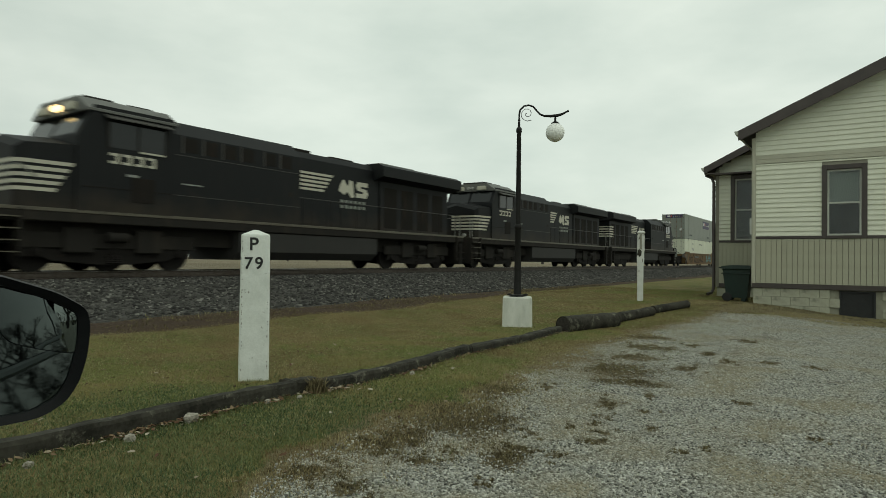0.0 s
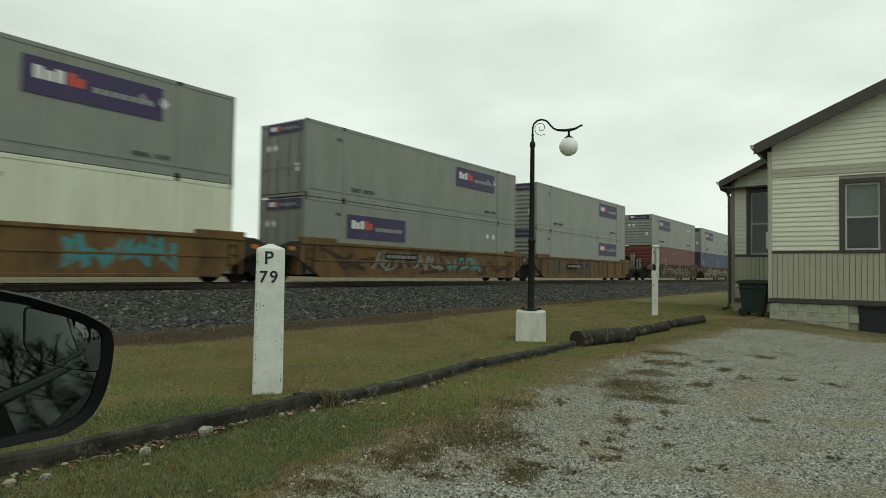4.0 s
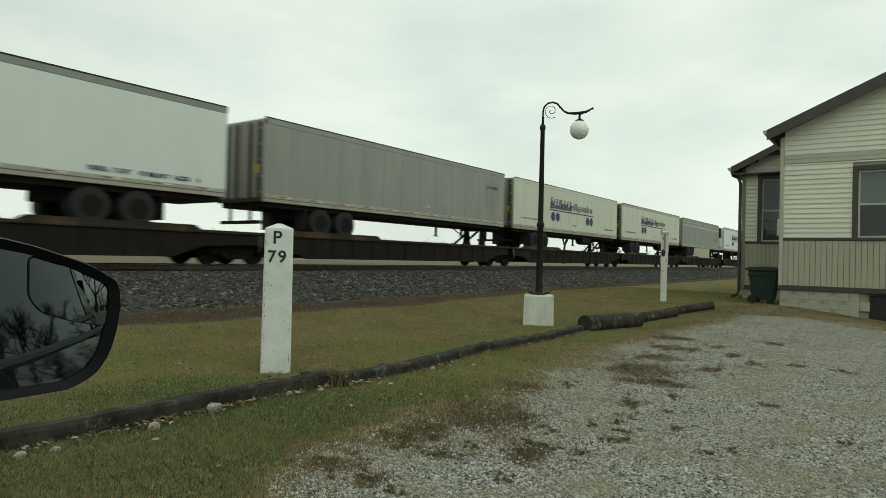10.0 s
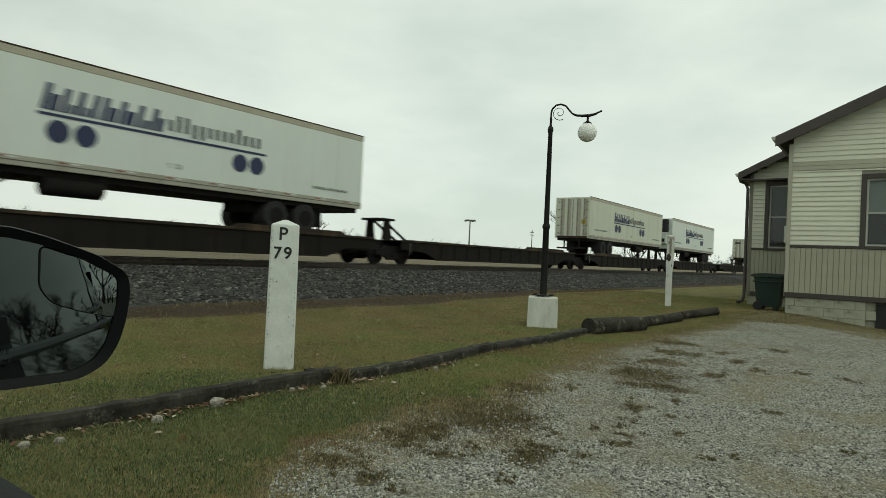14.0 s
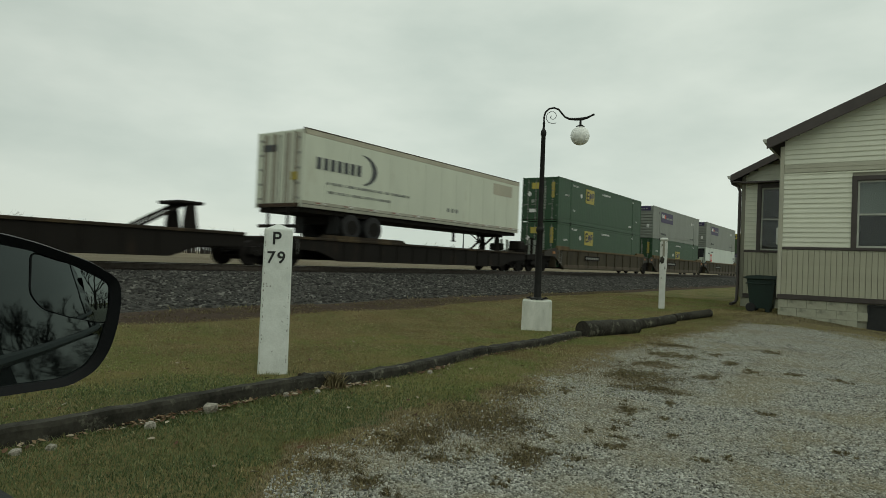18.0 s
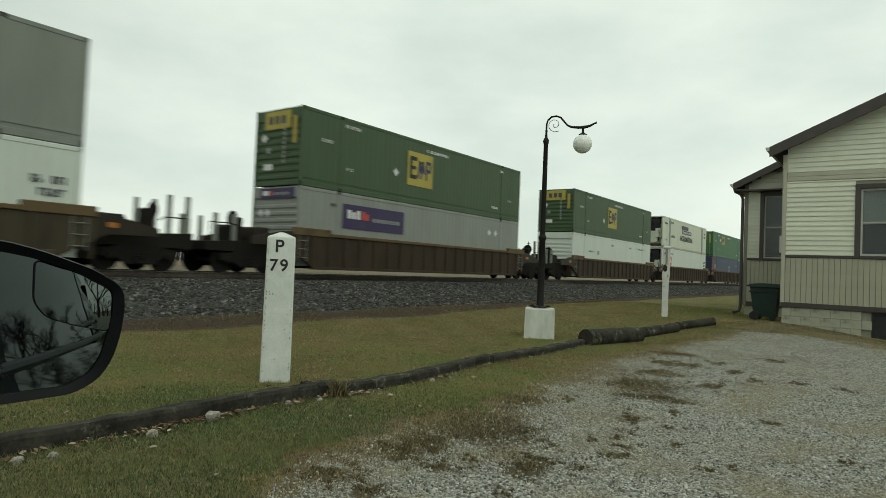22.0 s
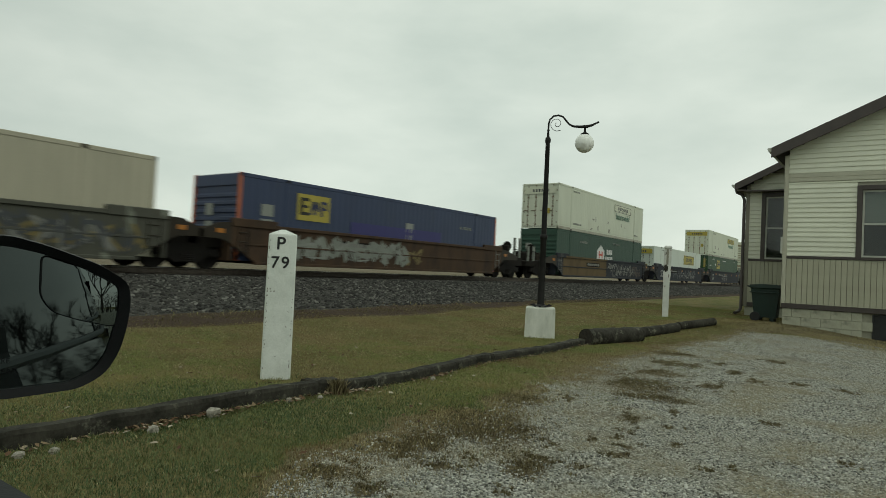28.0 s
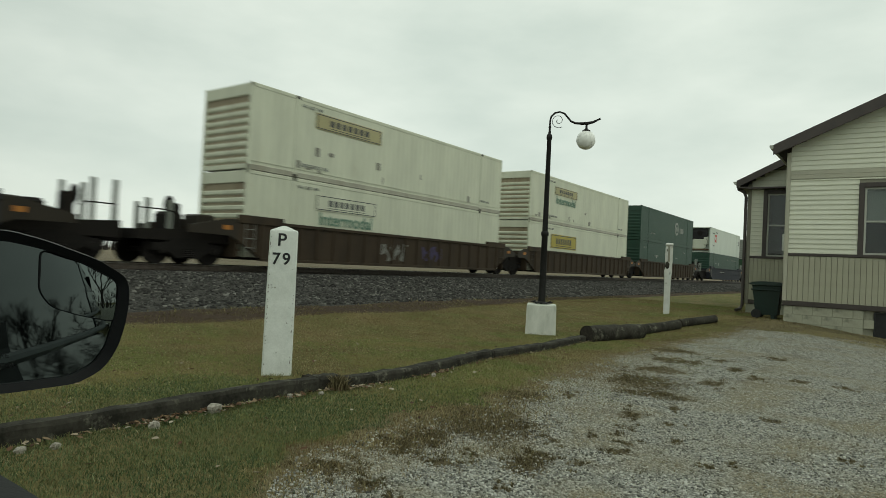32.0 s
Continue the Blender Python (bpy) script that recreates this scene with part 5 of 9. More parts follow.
            for k in range(5):
                for kk in (0.25, 0.72):
                    part("rod_bracket", shared("rod_bracket/" + key, lambda: Mesh().box(-0.022, 0.035, -0.05, 0.05, 0, 0.07, 0.006), rods), rods, d, at=pose(0, ya + (yb - ya) * kk, z0 + 0.22 + 0.58 * k))
            for k in range(4):
                zz = z0 + 0.35 + 0.68 * k
                yh = ya - 0.05 if ya < -0.5 else yb - 0.05
                part("hinge", shared("hinge/" + key, lambda: Mesh().box(0.005, 0.05, 0, 0.10, 0, 0.09, 0.008), rods), rods, d, at=pose(0, yh, zz))
        part("end_header", shared("end_header/" + key, lambda: Mesh().box(0, 0.08, NEAR + 0.10, 1.196, z0 + CH - 0.12, z0 + CH - 0.02, 0.01), posts), posts, th)
        part("end_sill", shared("end_sill/d" + key, lambda: Mesh().box(0, 0.08, NEAR + 0.10, 1.196, z0 + 0.02, z0 + 0.12, 0.01), posts), posts, th)
    else:
        part("end_wall", shared("end_wall/r" + key, lambda: Mesh().box(0.55, 0.60, NEAR + 0.1, 1.196, z0 + 0.05, z0 + CH - 0.03), body), body, th)
        reefer_end(th, body, z0, CH)
        for za in (0.02, CH - 0.12):
            part("end_beam", shared("end_beam/r%s%.1f" % (key, za), lambda: Mesh().box(0, 0.08, NEAR + 0.10, 1.196, z0 + za, z0 + za + 0.10, 0.01), body), body, th)
    if deco:
        deco(th, z0)
    return th


def bars(th, x0, x1, z, h, material, seed=1, gap=0.35):
    """A line of small writing that cannot be read: short bars."""
    rng, x = random.Random(seed), x0
    m = Mesh()
    while x < x1 - 0.03:
        w = min(h * rng.uniform(0.45, 0.75), x1 - x)
        k = rng.random()
        if k < 0.14:
            x += h * 0.9
            continue
        y0, y1 = NEAR - 0.012, NEAR - 0.0005
        t = 0.24 * h
        m.box(x, x + t, y0, y1, z, z + h)
        if k < 0.55:
            m.box(x + t, x + w, y0, y1, z + h - t, z + h)
        if k > 0.40:
            m.box(x + w - t, x + w, y0, y1, z, z + h * (1.0 if k > 0.7 else 0.5))
        if 0.3 < k < 0.85:
            m.box(x + t, x + w, y0, y1, z, z + t)
        x += w + 0.22 * h
    if m.v:
        part("stencil_line", m, material, th)


def d_parcel(x=2.35, z=1.58, small=True, w=3.72, h=0.95):
    """A dark purple panel with white, red and grey shapes, as a parcel carrier wears."""
    def put(th, z0):
        decal(th, "logo_panel", x, x + w, z0 + z, z0 + z + h, C_PURPLE)
        for k in range(3):
            decal(th, "logo_stroke", x + (0.07 + 0.07 * k) * w, x + (0.125 + 0.07 * k) * w, z0 + z + 0.42 * h, z0 + z + (0.78 if k != 1 else 0.70) * h, C_LOGOW, lift=0.016)
        for k in range(2):
            decal(th, "logo_stroke", x + (0.29 + 0.06 * k) * w, x + (0.34 + 0.06 * k) * w, z0 + z + 0.42 * h, z0 + z + (0.78 - 0.1 * k) * h, C_LOGOR, lift=0.016)
        for k in range(7):
            decal(th, "logo_stroke", x + (0.46 + 0.068 * k) * w, x + (0.512 + 0.068 * k) * w, z0 + z + 0.38 * h, z0 + z + 0.54 * h, C_LGREY, lift=0.016)
        if small:
            front_decal(th, "logo_panel", -1.05, 0.85, z0 + CH - 0.44, z0 + CH - 0.06, C_PURPLE)
            for k in range(4):
                front_decal(th, "logo_stroke", -0.75 + 0.22 * k, -0.61 + 0.22 * k, z0 + CH - 0.32, z0 + CH - 0.22, C_LGREY, lift=0.016)
            front_decal(th, "logo_stroke", 0.15, 0.32, z0 + CH - 0.33, z0 + CH - 0.16, C_LOGOR, lift=0.016)
            front_decal(th, "logo_stroke", 0.36, 0.70, z0 + CH - 0.33, z0 + CH - 0.16, C_LOGOW, lift=0.016)
            for y0 in (0.22, 0.62):
                part("placard", Mesh().add([(-0.013, y0, z0 + 1.92), (-0.013, y0 + 0.16, z0 + 2.08), (-0.013, y0 + 0.32, z0 + 1.92), (-0.013, y0 + 0.16, z0 + 1.76)], [(0, 1, 2, 3)]), C_LOGOW, th)
            front_decal(th, "placard", -0.95, -0.72, z0 + 0.95, z0 + 1.25, C_LOGOW)
        bars(th, 2.3, 3.9, z0 + 0.42, 0.15, C_DARKLOGO, 4)
        bars(th, CL - 3.4, CL - 2.2, z0 + 0.45, 0.13, C_DARKLOGO, 5)
        bars(th, 1.6, 1.9, z0 + 2.3, 0.12, C_DARKLOGO, 6)
        for k in range(2):
            xx = CL - 3.3 + 0.62 * k
            part("placard", Mesh().prism([(xx, z0 + 2.1), (xx + 0.17, z0 + 2.27), (xx + 0.34, z0 + 2.1), (xx + 0.17, z0 + 1.93)], "y", NEAR - 0.012, NEAR - 0.0005), C_LOGOW, th)
    return put


def pool_panel(th, x, z, w, h):
    """The yellow panel itself: dark square strokes, then navy ones, side by side."""
    decal(th, "logo_panel", x, x + w, z, z + h, C_YEL)
    for a, b, c, d in ((0.08, 0.17, 0.2, 0.86), (0.17, 0.36, 0.2, 0.32), (0.17, 0.33, 0.48, 0.58), (0.17, 0.36, 0.74, 0.86)):
        decal(th, "logo_stroke", x + a * w, x + b * w, z + c * h, z + d * h, M_LETTER, lift=0.016)
    for k, (a, b) in enumerate(((0.40, 0.47), (0.47, 0.53), (0.53, 0.59), (0.59, 0.66))):
        lo, hi = (0.24, 0.76) if k % 2 == 0 else (0.76, 0.40)
        part("logo_stroke", Mesh().prism([(x + (a - 0.03) * w, z + lo * h), (x + (a + 0.04) * w, z + lo * h), (x + (b + 0.03) * w, z + hi * h), (x + (b - 0.04) * w, z + hi * h)], "y", NEAR - 0.016, NEAR - 0.0005), C_NAVY, th)
    for a, b, c, d in ((0.71, 0.78, 0.22, 0.80), (0.78, 0.92, 0.70, 0.80), (0.78, 0.92, 0.46, 0.56), (0.86, 0.92, 0.56, 0.70)):
        decal(th, "logo_stroke", x + a * w, x + b * w, z + c * h, z + d * h, C_NAVY, lift=0.016)


def d_pool(x=4.38, z=1.60, w=1.48, h=0.98):
    """A yellow square panel with dark strokes, white marks round it."""
    def put(th, z0):
        pool_panel(th, x, z0 + z, w, h)
        part("placard", Mesh().prism([(x - 0.95, z0 + z + 0.42), (x - 0.77, z0 + z + 0.60), (x - 0.59, z0 + z + 0.42), (x - 0.77, z0 + z + 0.24)], "y", NEAR - 0.012, NEAR - 0.0005), C_LOGOW, th)
        for xx, zz, ww in ((1.0, 1.75, 0.55), (2.35, 0.85, 0.4), (2.2, 2.5, 0.9), (7.4, 2.45, 1.7), (CL - 2.2, 2.5, 0.25), (CL - 1.3, 1.0, 0.4), (CL - 3.0, 0.5, 0.6)):
            bars(th, xx, xx + ww, z0 + zz, 0.12, C_LOGOW, int(xx * 10))
        if w > 1.7:
            front_decal(th, "logo_panel", -0.68, 0.75, z0 + 2.14, z0 + 2.80, C_YEL)
            for k in range(3):
                front_decal(th, "logo_stroke", -0.4 + 0.35 * k, -0.16 + 0.35 * k, z0 + 2.32, z0 + 2.62, C_DARKLOGO, lift=0.016)
        else:
            front_decal(th, "logo_panel", -0.05, 0.6, z0 + 2.15, z0 + 2.55, C_YEL)
        part("placard", Mesh().add([(-0.013, 0.58, z0 + 1.82), (-0.013, 0.76, z0 + 2.0), (-0.013, 0.94, z0 + 1.82), (-0.013, 0.76, z0 + 1.64)], [(0, 1, 2, 3)]), C_LOGOW, th)
        front_decal(th, "placard", 0.25, 0.75, z0 + 0.62, z0 + 0.85, C_LOGOW)
        front_decal(th, "placard", 0.4, 0.62, z0 + 1.25, z0 + 1.45, C_LGREY)
        for k in range(9):
            front_decal(th, "text_bar", -0.42, -0.30, z0 + 0.85 + 0.17 * k, z0 + 0.97 + 0.17 * k, C_LGREY)
        front_decal(th, "text_bar", -1.02, -0.82, z0 + 1.55, z0 + 2.55, C_GOLD)
    return put


def d_hunt(x, z, tone=None, word="under", end=True, w=3.6, h=0.58):
    """A long plate with a dark border and dark strokes; a green word below it."""
    tone = tone or C_YEL

    def put(th, z0):
        decal(th, "logo_panel", x, x + w, z0 + z, z0 + z + h, tone)
        for a, b, c, d in ((0.015, 0.985, 0.05, 0.10), (0.015, 0.985, 0.90, 0.95), (0.015, 0.025, 0.05, 0.95), (0.975, 0.985, 0.05, 0.95), (0.20, 0.80, 0.18, 0.22)):
            decal(th, "logo_border", x + a * w, x + b * w, z0 + z + c * h, z0 + z + d * h, C_DARKLOGO, lift=0.016)
        for k in range(7):
            decal(th, "logo_stroke", x + (0.20 + 0.088 * k) * w, x + (0.255 + 0.088 * k) * w, z0 + z + 0.32 * h, z0 + z + 0.72 * h, C_DARKLOGO, lift=0.016)
        if word == "under":
            words("Intermodal", 0.66, C_TEALG, "lettering", th, pose(x + 0.5 * w, NEAR - 0.010, z0 + z - 0.32, 90, 0, 0), "faded green lettering", 0.004, 0.012)
        if end:
            front_decal(th, "logo_panel", -1.12, 1.12, z0 + 2.22, z0 + 2.64, tone, lift=0.03)
            for k in range(6):
                front_decal(th, "logo_stroke", -0.6 + 0.2 * k, -0.48 + 0.2 * k, z0 + 2.33, z0 + 2.52, C_DARKLOGO, lift=0.034)
            front_decal(th, "placard", -0.72, -0.45, z0 + 0.95, z0 + 1.3, C_YEL)
        rng = random.Random(int(x * 10))
        for k in range(9):
            xx, zz = rng.uniform(0.5, CL - 2), rng.choice((0.30, 0.36, 0.9, 1.0))
            decal(th, "paint_scar", xx, xx + rng.uniform(0.05, 0.3), z0 + zz, z0 + zz + rng.uniform(0.08, 0.34), C_SCAR, lift=0.006)
        bars(th, 2.3, 3.6, z0 + 0.42, 0.12, C_LGREY, 8)
        bars(th, 2.2, 3.2, z0 + 2.55, 0.10, C_LGREY, 9)
        bars(th, CL - 2.0, CL - 1.2, z0 + 0.45, 0.10, C_LGREY, 10)
    return put


C_DUSTW = paint("faded_pale_spray_paint", (0.17, 0.155, 0.11), (0.07, 0.055, 0.04), 0.50, scale=2.5)
C_TEALG = paint("faded_green_logo_paint", (0.16, 0.27, 0.20), (0.4, 0.4, 0.33), 0.62)
C_SCAR = paint("grey_scraped_paint", (0.22, 0.215, 0.175), (0.42, 0.41, 0.32), 0.55, scale=3)
C_YELF = paint("faded_yellow_plate", (0.42, 0.38, 0.20), (0.45, 0.43, 0.33), 0.55)


def d_marks(seed, material=None):
    def put(th, z0):
        rng = random.Random(seed)
        for k in range(7):
            xx = rng.uniform(0.6, CL - 2.5)
            bars(th, xx, xx + rng.uniform(0.4, 1.2), z0 + rng.choice((0.45, 0.8, 1.7, 2.3)), 0.12, material or C_LGREY, seed + k)
        decal(th, "placard", 4.3, 4.6, z0 + 1.55, z0 + 1.85, C_LGREY)
    return put


def d_blue(panel=False):
    def put(th, z0):
        for xx in (0.9, 8.6):
            for k in range(2):
                decal(th, "placard", xx, xx + 0.5, z0 + (1.55 if k else 1.05), z0 + (1.95 if k else 1.45), C_LGREY)
        front_decal(th, "placard", 0.1, 0.5, z0 + 1.5, z0 + 1.9, C_LGREY)
        front_decal(th, "placard", 0.1, 0.5, z0 + 0.9, z0 + 1.3, C_LGREY)
        bars(th, CL - 3.4, CL - 2.4, z0 + 2.0, 0.13, C_LGREY, 3)
        if panel:
            pool_panel(th, 2.45, z0 + 1.55, 1.57, 0.95)
            decal(th, "repainted_band", 5.2, 11.2, z0 + 1.05, z0 + 1.70, C_PURPLEB)
    return put


C_PURPLEB = paint("violet_blue_repaint", (0.030, 0.027, 0.145), (0.028, 0.042, 0.10), 0.60)


def d_reefer():
    def put(th, z0):
        decal(th, "placard", 2.13, 2.98, z0 + 1.30, z0 + 2.16, C_LOGOR)
        decal(th, "logo_shape", 2.32, 2.8, z0 + 1.55, z0 + 1.95, C_LOGOW, lift=0.016)
        for xx, zz in ((1.0, 2.2), (2.5, 2.35), (1.1, 0.8)):
            bars(th, xx, xx + 0.9, z0 + zz, 0.12, C_DARKLOGO, int(xx * 7))
        for k in range(2):
            bars(th, CL - 1.2, CL - 0.4, z0 + 1.85 - 0.32 * k, 0.2, C_DARKLOGO, 3 + k)
    return put


def d_prime(th, z0):
    for xa, za in ((1.95, 0), (CL - 2.1, 0)):
        decal(th, "grey_band", xa, xa + 0.5, z0 + 0.2, z0 + CH - 0.15, C_LGREY)
    words("INTERMODAL", 0.74, C_DARKLOGO, "lettering", th, pose(8.02, NEAR - 0.012, z0 + 1.16, 90, 0, 0), "dark lettering", 0.004, 0.006)
    decal(th, "logo_panel", 6.4, 9.8, z0 + 1.66, z0 + 2.02, C_DARKLOGO)
    decal(th, "logo_panel", 6.2, 8.6, z0 + 2.08, z0 + 2.45, C_DARKLOGO)
    for k in range(7):
        decal(th, "logo_stroke", 6.6 + 0.44 * k, 6.84 + 0.44 * k, z0 + 1.74, z0 + 1.94, C_LOGOW, lift=0.016)
    decal(th, "leaf_mark", 2.6, 3.9, z0 + 1.08, z0 + 1.24, C_GREEN3)
    decal(th, "leaf_mark", 2.95, 3.6, z0 + 1.22, z0 + 1.36, C_GOLD)
    for xx, zz in ((0.7, 2.2), (2.6, 2.4), (CL - 1.2, 2.1), (CL - 1.2, 1.75), (0.8, 0.7)):
        bars(th, xx, xx + 0.75, z0 + zz, 0.15, C_DARKLOGO, int(xx * 9))


def d_house(th, z0):
    """A white pentagon sign and two stacked white words, too blurred to read."""
    part("logo_panel", Mesh().prism([(6.58, z0 + 1.15), (7.92, z0 + 1.15), (7.92, z0 + 1.85), (7.25, z0 + 2.25), (6.58, z0 + 1.85)], "y", NEAR - 0.012, NEAR - 0.0005), C_LOGOW, th)
    decal(th, "logo_stroke", 6.88, 7.06, z0 + 1.3, z0 + 1.8, C_LOGOR, lift=0.016)
    decal(th, "logo_stroke", 7.42, 7.60, z0 + 1.3, z0 + 1.8, C_LOGOR, lift=0.016)
    decal(th, "logo_stroke", 7.06, 7.42, z0 + 1.48, z0 + 1.62, C_LOGOR, lift=0.016)
    for k in range(3):
        decal(th, "logo_stroke", 8.42 + 0.36 * k, 8.68 + 0.36 * k, z0 + 1.62, z0 + 1.98, C_LOGOW)
    for k in range(5):
        decal(th, "logo_stroke", 8.15 + 0.29 * k, 8.36 + 0.29 * k, z0 + 1.14, z0 + 1.46, C_LOGOW)
    front_decal(th, "placard", 0.5, 0.9, z0 + 1.55, z0 + 1.95, C_LGREY)
    bars(th, 3.6, 4.8, z0 + 2.2, 0.14, C_LGREY, 2)
    bars(th, 9.5, 11.2, z0 + 2.4, 0.12, C_LGREY, 4)


def d_round(th, z0):
    for r, m, l in ((0.62, C_LGREY, 0.012), (0.42, C_DGREEN, 0.014), (0.25, C_LGREY, 0.016)):
        part("logo_ring", Mesh().cyl((10.3, NEAR - l, z0 + 1.65), r, l - 0.0005, "y", 24), m, th)
    for k in range(3):
        decal(th, "logo_stroke", 11.3 + 0.45 * k, 11.6 + 0.45 * k, z0 + 1.3, z0 + 1.8, C_LGREY)
    bars(th, 2.5, 3.8, z0 + 0.7, 0.13, C_LGREY, 4)


# -- running gear --
def truck_at(car_thing, x, axles=2, r=0.46, base=1.83, name="truck"):
    """A railway truck: cast side frames with springs, wheels on axles, a bolster."""
    tk = part(name, shared("bolster/%d" % axles, lambda: Mesh().box(-0.2, 0.2, -1.0, 1.0, 0.35, 0.62, 0.03), M_TRUCK), M_TRUCK, car_thing, at=pose(x, 0, 0))
    h = base * (axles - 1) / 2
    prof = [(-h - 0.30, 0.40), (-h - 0.28, 0.62), (-h + 0.15, 0.66), (-0.55, 0.80), (0.55, 0.80), (h - 0.15, 0.66), (h + 0.28, 0.62), (h + 0.30, 0.40), (h - 0.14, 0.40), (h - 0.32, 0.30), (0.4, 0.19), (-0.4, 0.19), (-h + 0.32, 0.30), (-h + 0.14, 0.40)]
    for y in (-1.10, 0.98):
        part("side_frame", shared("side_frame/%d%.1f" % (axles, base), lambda: Mesh().prism(prof, "y", 0, 0.12), M_TRUCK), M_TRUCK, tk, at=pose(0, y, 0))
        for k in (-0.14, 0.0, 0.14):
            part("spring", shared("spring/a", lambda: Mesh().turn((0, 0, 0.24), [(0.03 * j, 0.055 if j % 2 else 0.07) for j in range(9)], n=10), M_WHEEL), M_WHEEL, tk, at=pose(k, y + (-0.01 if y < 0 else 0.13), 0))
    for k in range(axles):
        xa = -h + base * k
        part("axle", shared("axle/a", lambda: Mesh().cyl((0, -0.95, 0), 0.08, 1.9, "y", 10), M_WHEEL), M_WHEEL, tk, at=pose(xa, 0, r))
        for y in (-0.83, 0.70):
            part("wheel", shared("wheel/%.2f" % r, lambda: Mesh().turn((0, 0, 0), [(0, r - 0.05), (0.0, r), (0.10, r), (0.12, r + 0.025), (0.13, r + 0.02), (0.13, r - 0.06)], "y", 26), M_WHEEL, True), M_WHEEL, tk, at=pose(xa, y, r))
        for y in (-1.16, 1.08):
            part("bearing_cap", shared("bearing_cap/a", lambda: Mesh().cyl((0, 0, 0), 0.12, 0.08, "y", 12, cap=0.02), M_TRUCK), M_TRUCK, tk, at=pose(xa, y, r))
    return tk


def coupler(th, x, sgn):
    part("coupler", Mesh().box(min(x, x + sgn * 0.75), max(x, x + sgn * 0.75), -0.1, 0.1, 0.66, 0.88, 0.03).box(min(x + sgn * 0.6, x + sgn * 0.9), max(x + sgn * 0.6, x + sgn * 0.9), -0.18, 0.18, 0.6, 0.92, 0.04), M_TRUCK, th)


def well_unit(x0, side, style, first, last, label, top=None, art=()):
    """One unit of a well car; x0 is where its container begins. Neighbours share the truck between them."""
    th = rolling("well_car", label, "rail car", x0, "well cars of the train")
    top = top or side
    a, b = -0.35, CL + 0.35
    slab = [(a, 1.42), (b, 1.42), (b, 0.82), (b - 0.95, 0.28), (a + 0.95, 0.28), (a, 0.82)]
    part("side_sill", shared("side_sill/n", lambda: Mesh().prism(slab, "y", -1.50, -1.42), side), side, th)
    part("side_sill", shared("side_sill/f", lambda: Mesh().prism(slab, "y", 1.42, 1.50), side), side, th)
    part("top_chord", shared("top_chord/n", lambda: Mesh().box(a + 1.8, b - 1.8, -1.56, -1.38, 1.42, 1.54, 0.015), top), top, th)
    part("top_chord", shared("top_chord/f", lambda: Mesh().box(a + 1.8, b - 1.8, 1.38, 1.56, 1.42, 1.54, 0.015), top), top, th)
    part("bottom_sill", shared("bottom_sill/n", lambda: Mesh().box(a + 0.9, b - 0.9, -1.58, -1.40, 0.20, 0.30, 0.015), side), side, th)
    part("well_floor", shared("well_floor/a", lambda: Mesh().box(a + 0.95, b - 0.95, -1.42, 1.42, 0.22, 0.29), F_SIDE), F_SIDE, th)
    if style == "ribs":
        for k in range(19):
            part("rib", shared("rib/a", lambda: Mesh().prism([(-0.07, -1.50), (-0.05, -1.565), (0.05, -1.565), (0.07, -1.50)], "z", 0.31, 1.42), side), side, th, at=pose(0.55 + 0.837 * k, 0, 0))
    elif style == "panels":
        for k in range(9):
            part("rib", shared("rib/p", lambda: Mesh().box(-0.04, 0.04, -1.55, -1.50, 0.31, 1.42, 0.01), side), side, th, at=pose(1.2 + 1.72 * k, 0, 0))
        part("lower_web", shared("lower_web/p", lambda: Mesh().box(a + 1.0, b - 1.0, -1.535, -1.50, 0.30, 0.50, 0.01), W_WEB if side is W_TAN else side), side, th)
        decal(th, "data_plate", 4.0, 6.6, 0.85, 1.15, F_SIDE, -1.555)
        bars_on(th, 4.15, 6.4, 0.92, 0.14, C_STEEL, -1.568)
    else:
        part("side_flange", shared("side_flange/n", lambda: Mesh().box(a + 0.5, b - 0.5, -1.53, -1.50, 0.82, 0.88, 0.008), side), side, th)
        decal(th, "data_plate", 4.3, 6.6, 0.95, 1.22, F_SIDE, -1.50)
        bars_on(th, 4.45, 6.5, 1.02, 0.14, C_STEEL, -1.513)
    for fn in art:
        fn(th)
    for x, s in ((a, -1), (b, 1)):
        end = (first if s < 0 else last)
        ln = 3.1 if end else 1.25
        xa, xb = (x - ln, x) if s < 0 else (x, x + ln)
        inner = (x, x + 1.8) if s < 0 else (x - 1.8, x)
        e1 = (x - 1.75, x) if s < 0 else (x, x + 1.75)
        if not end:
            e1 = (x - 1.15, x) if s < 0 else (x, x + 1.15)
        part("raised_end_sill", Mesh().box(inner[0], inner[1], -1.55, -1.40, 1.40, 1.68, 0.02), top, th)
        ex = e1[0] if s < 0 else e1[1]
        for y in (-1.50, 1.42):
            part("end_side", Mesh().prism([(x, 0.84), (x, 1.52), (x + s * 0.45, 1.50), (ex, 1.22), (ex, 1.0), (x + s * 0.35, 0.98)], "y", y, y + 0.07), W_END, th)
        part("side_ladder", Mesh().tube([(x - s * 0.25, -1.53, 0.5), (x - s * 0.25, -1.53, 1.40)], 0.016, 6).tube([(x - s * 0.62, -1.53, 0.5), (x - s * 0.62, -1.53, 1.40)], 0.016, 6), C_STEEL if end else W_END, th)
        for k in range(3):
            part("ladder_rung", shared("ladder_rung/w%d" % s, lambda: Mesh().tube([(-s * 0.25, -1.535, 0), (-s * 0.62, -1.535, 0)], 0.014, 6), C_STEEL if end else W_END), W_END, th, at=pose(x, 0, 0.62 + 0.30 * k))
        part("end_platform", Mesh().prism([(xa, 1.0), (xb, 1.18), (xb, 0.70), (xa, 0.72)], "y", -1.05, 1.05), F_SIDE, th)
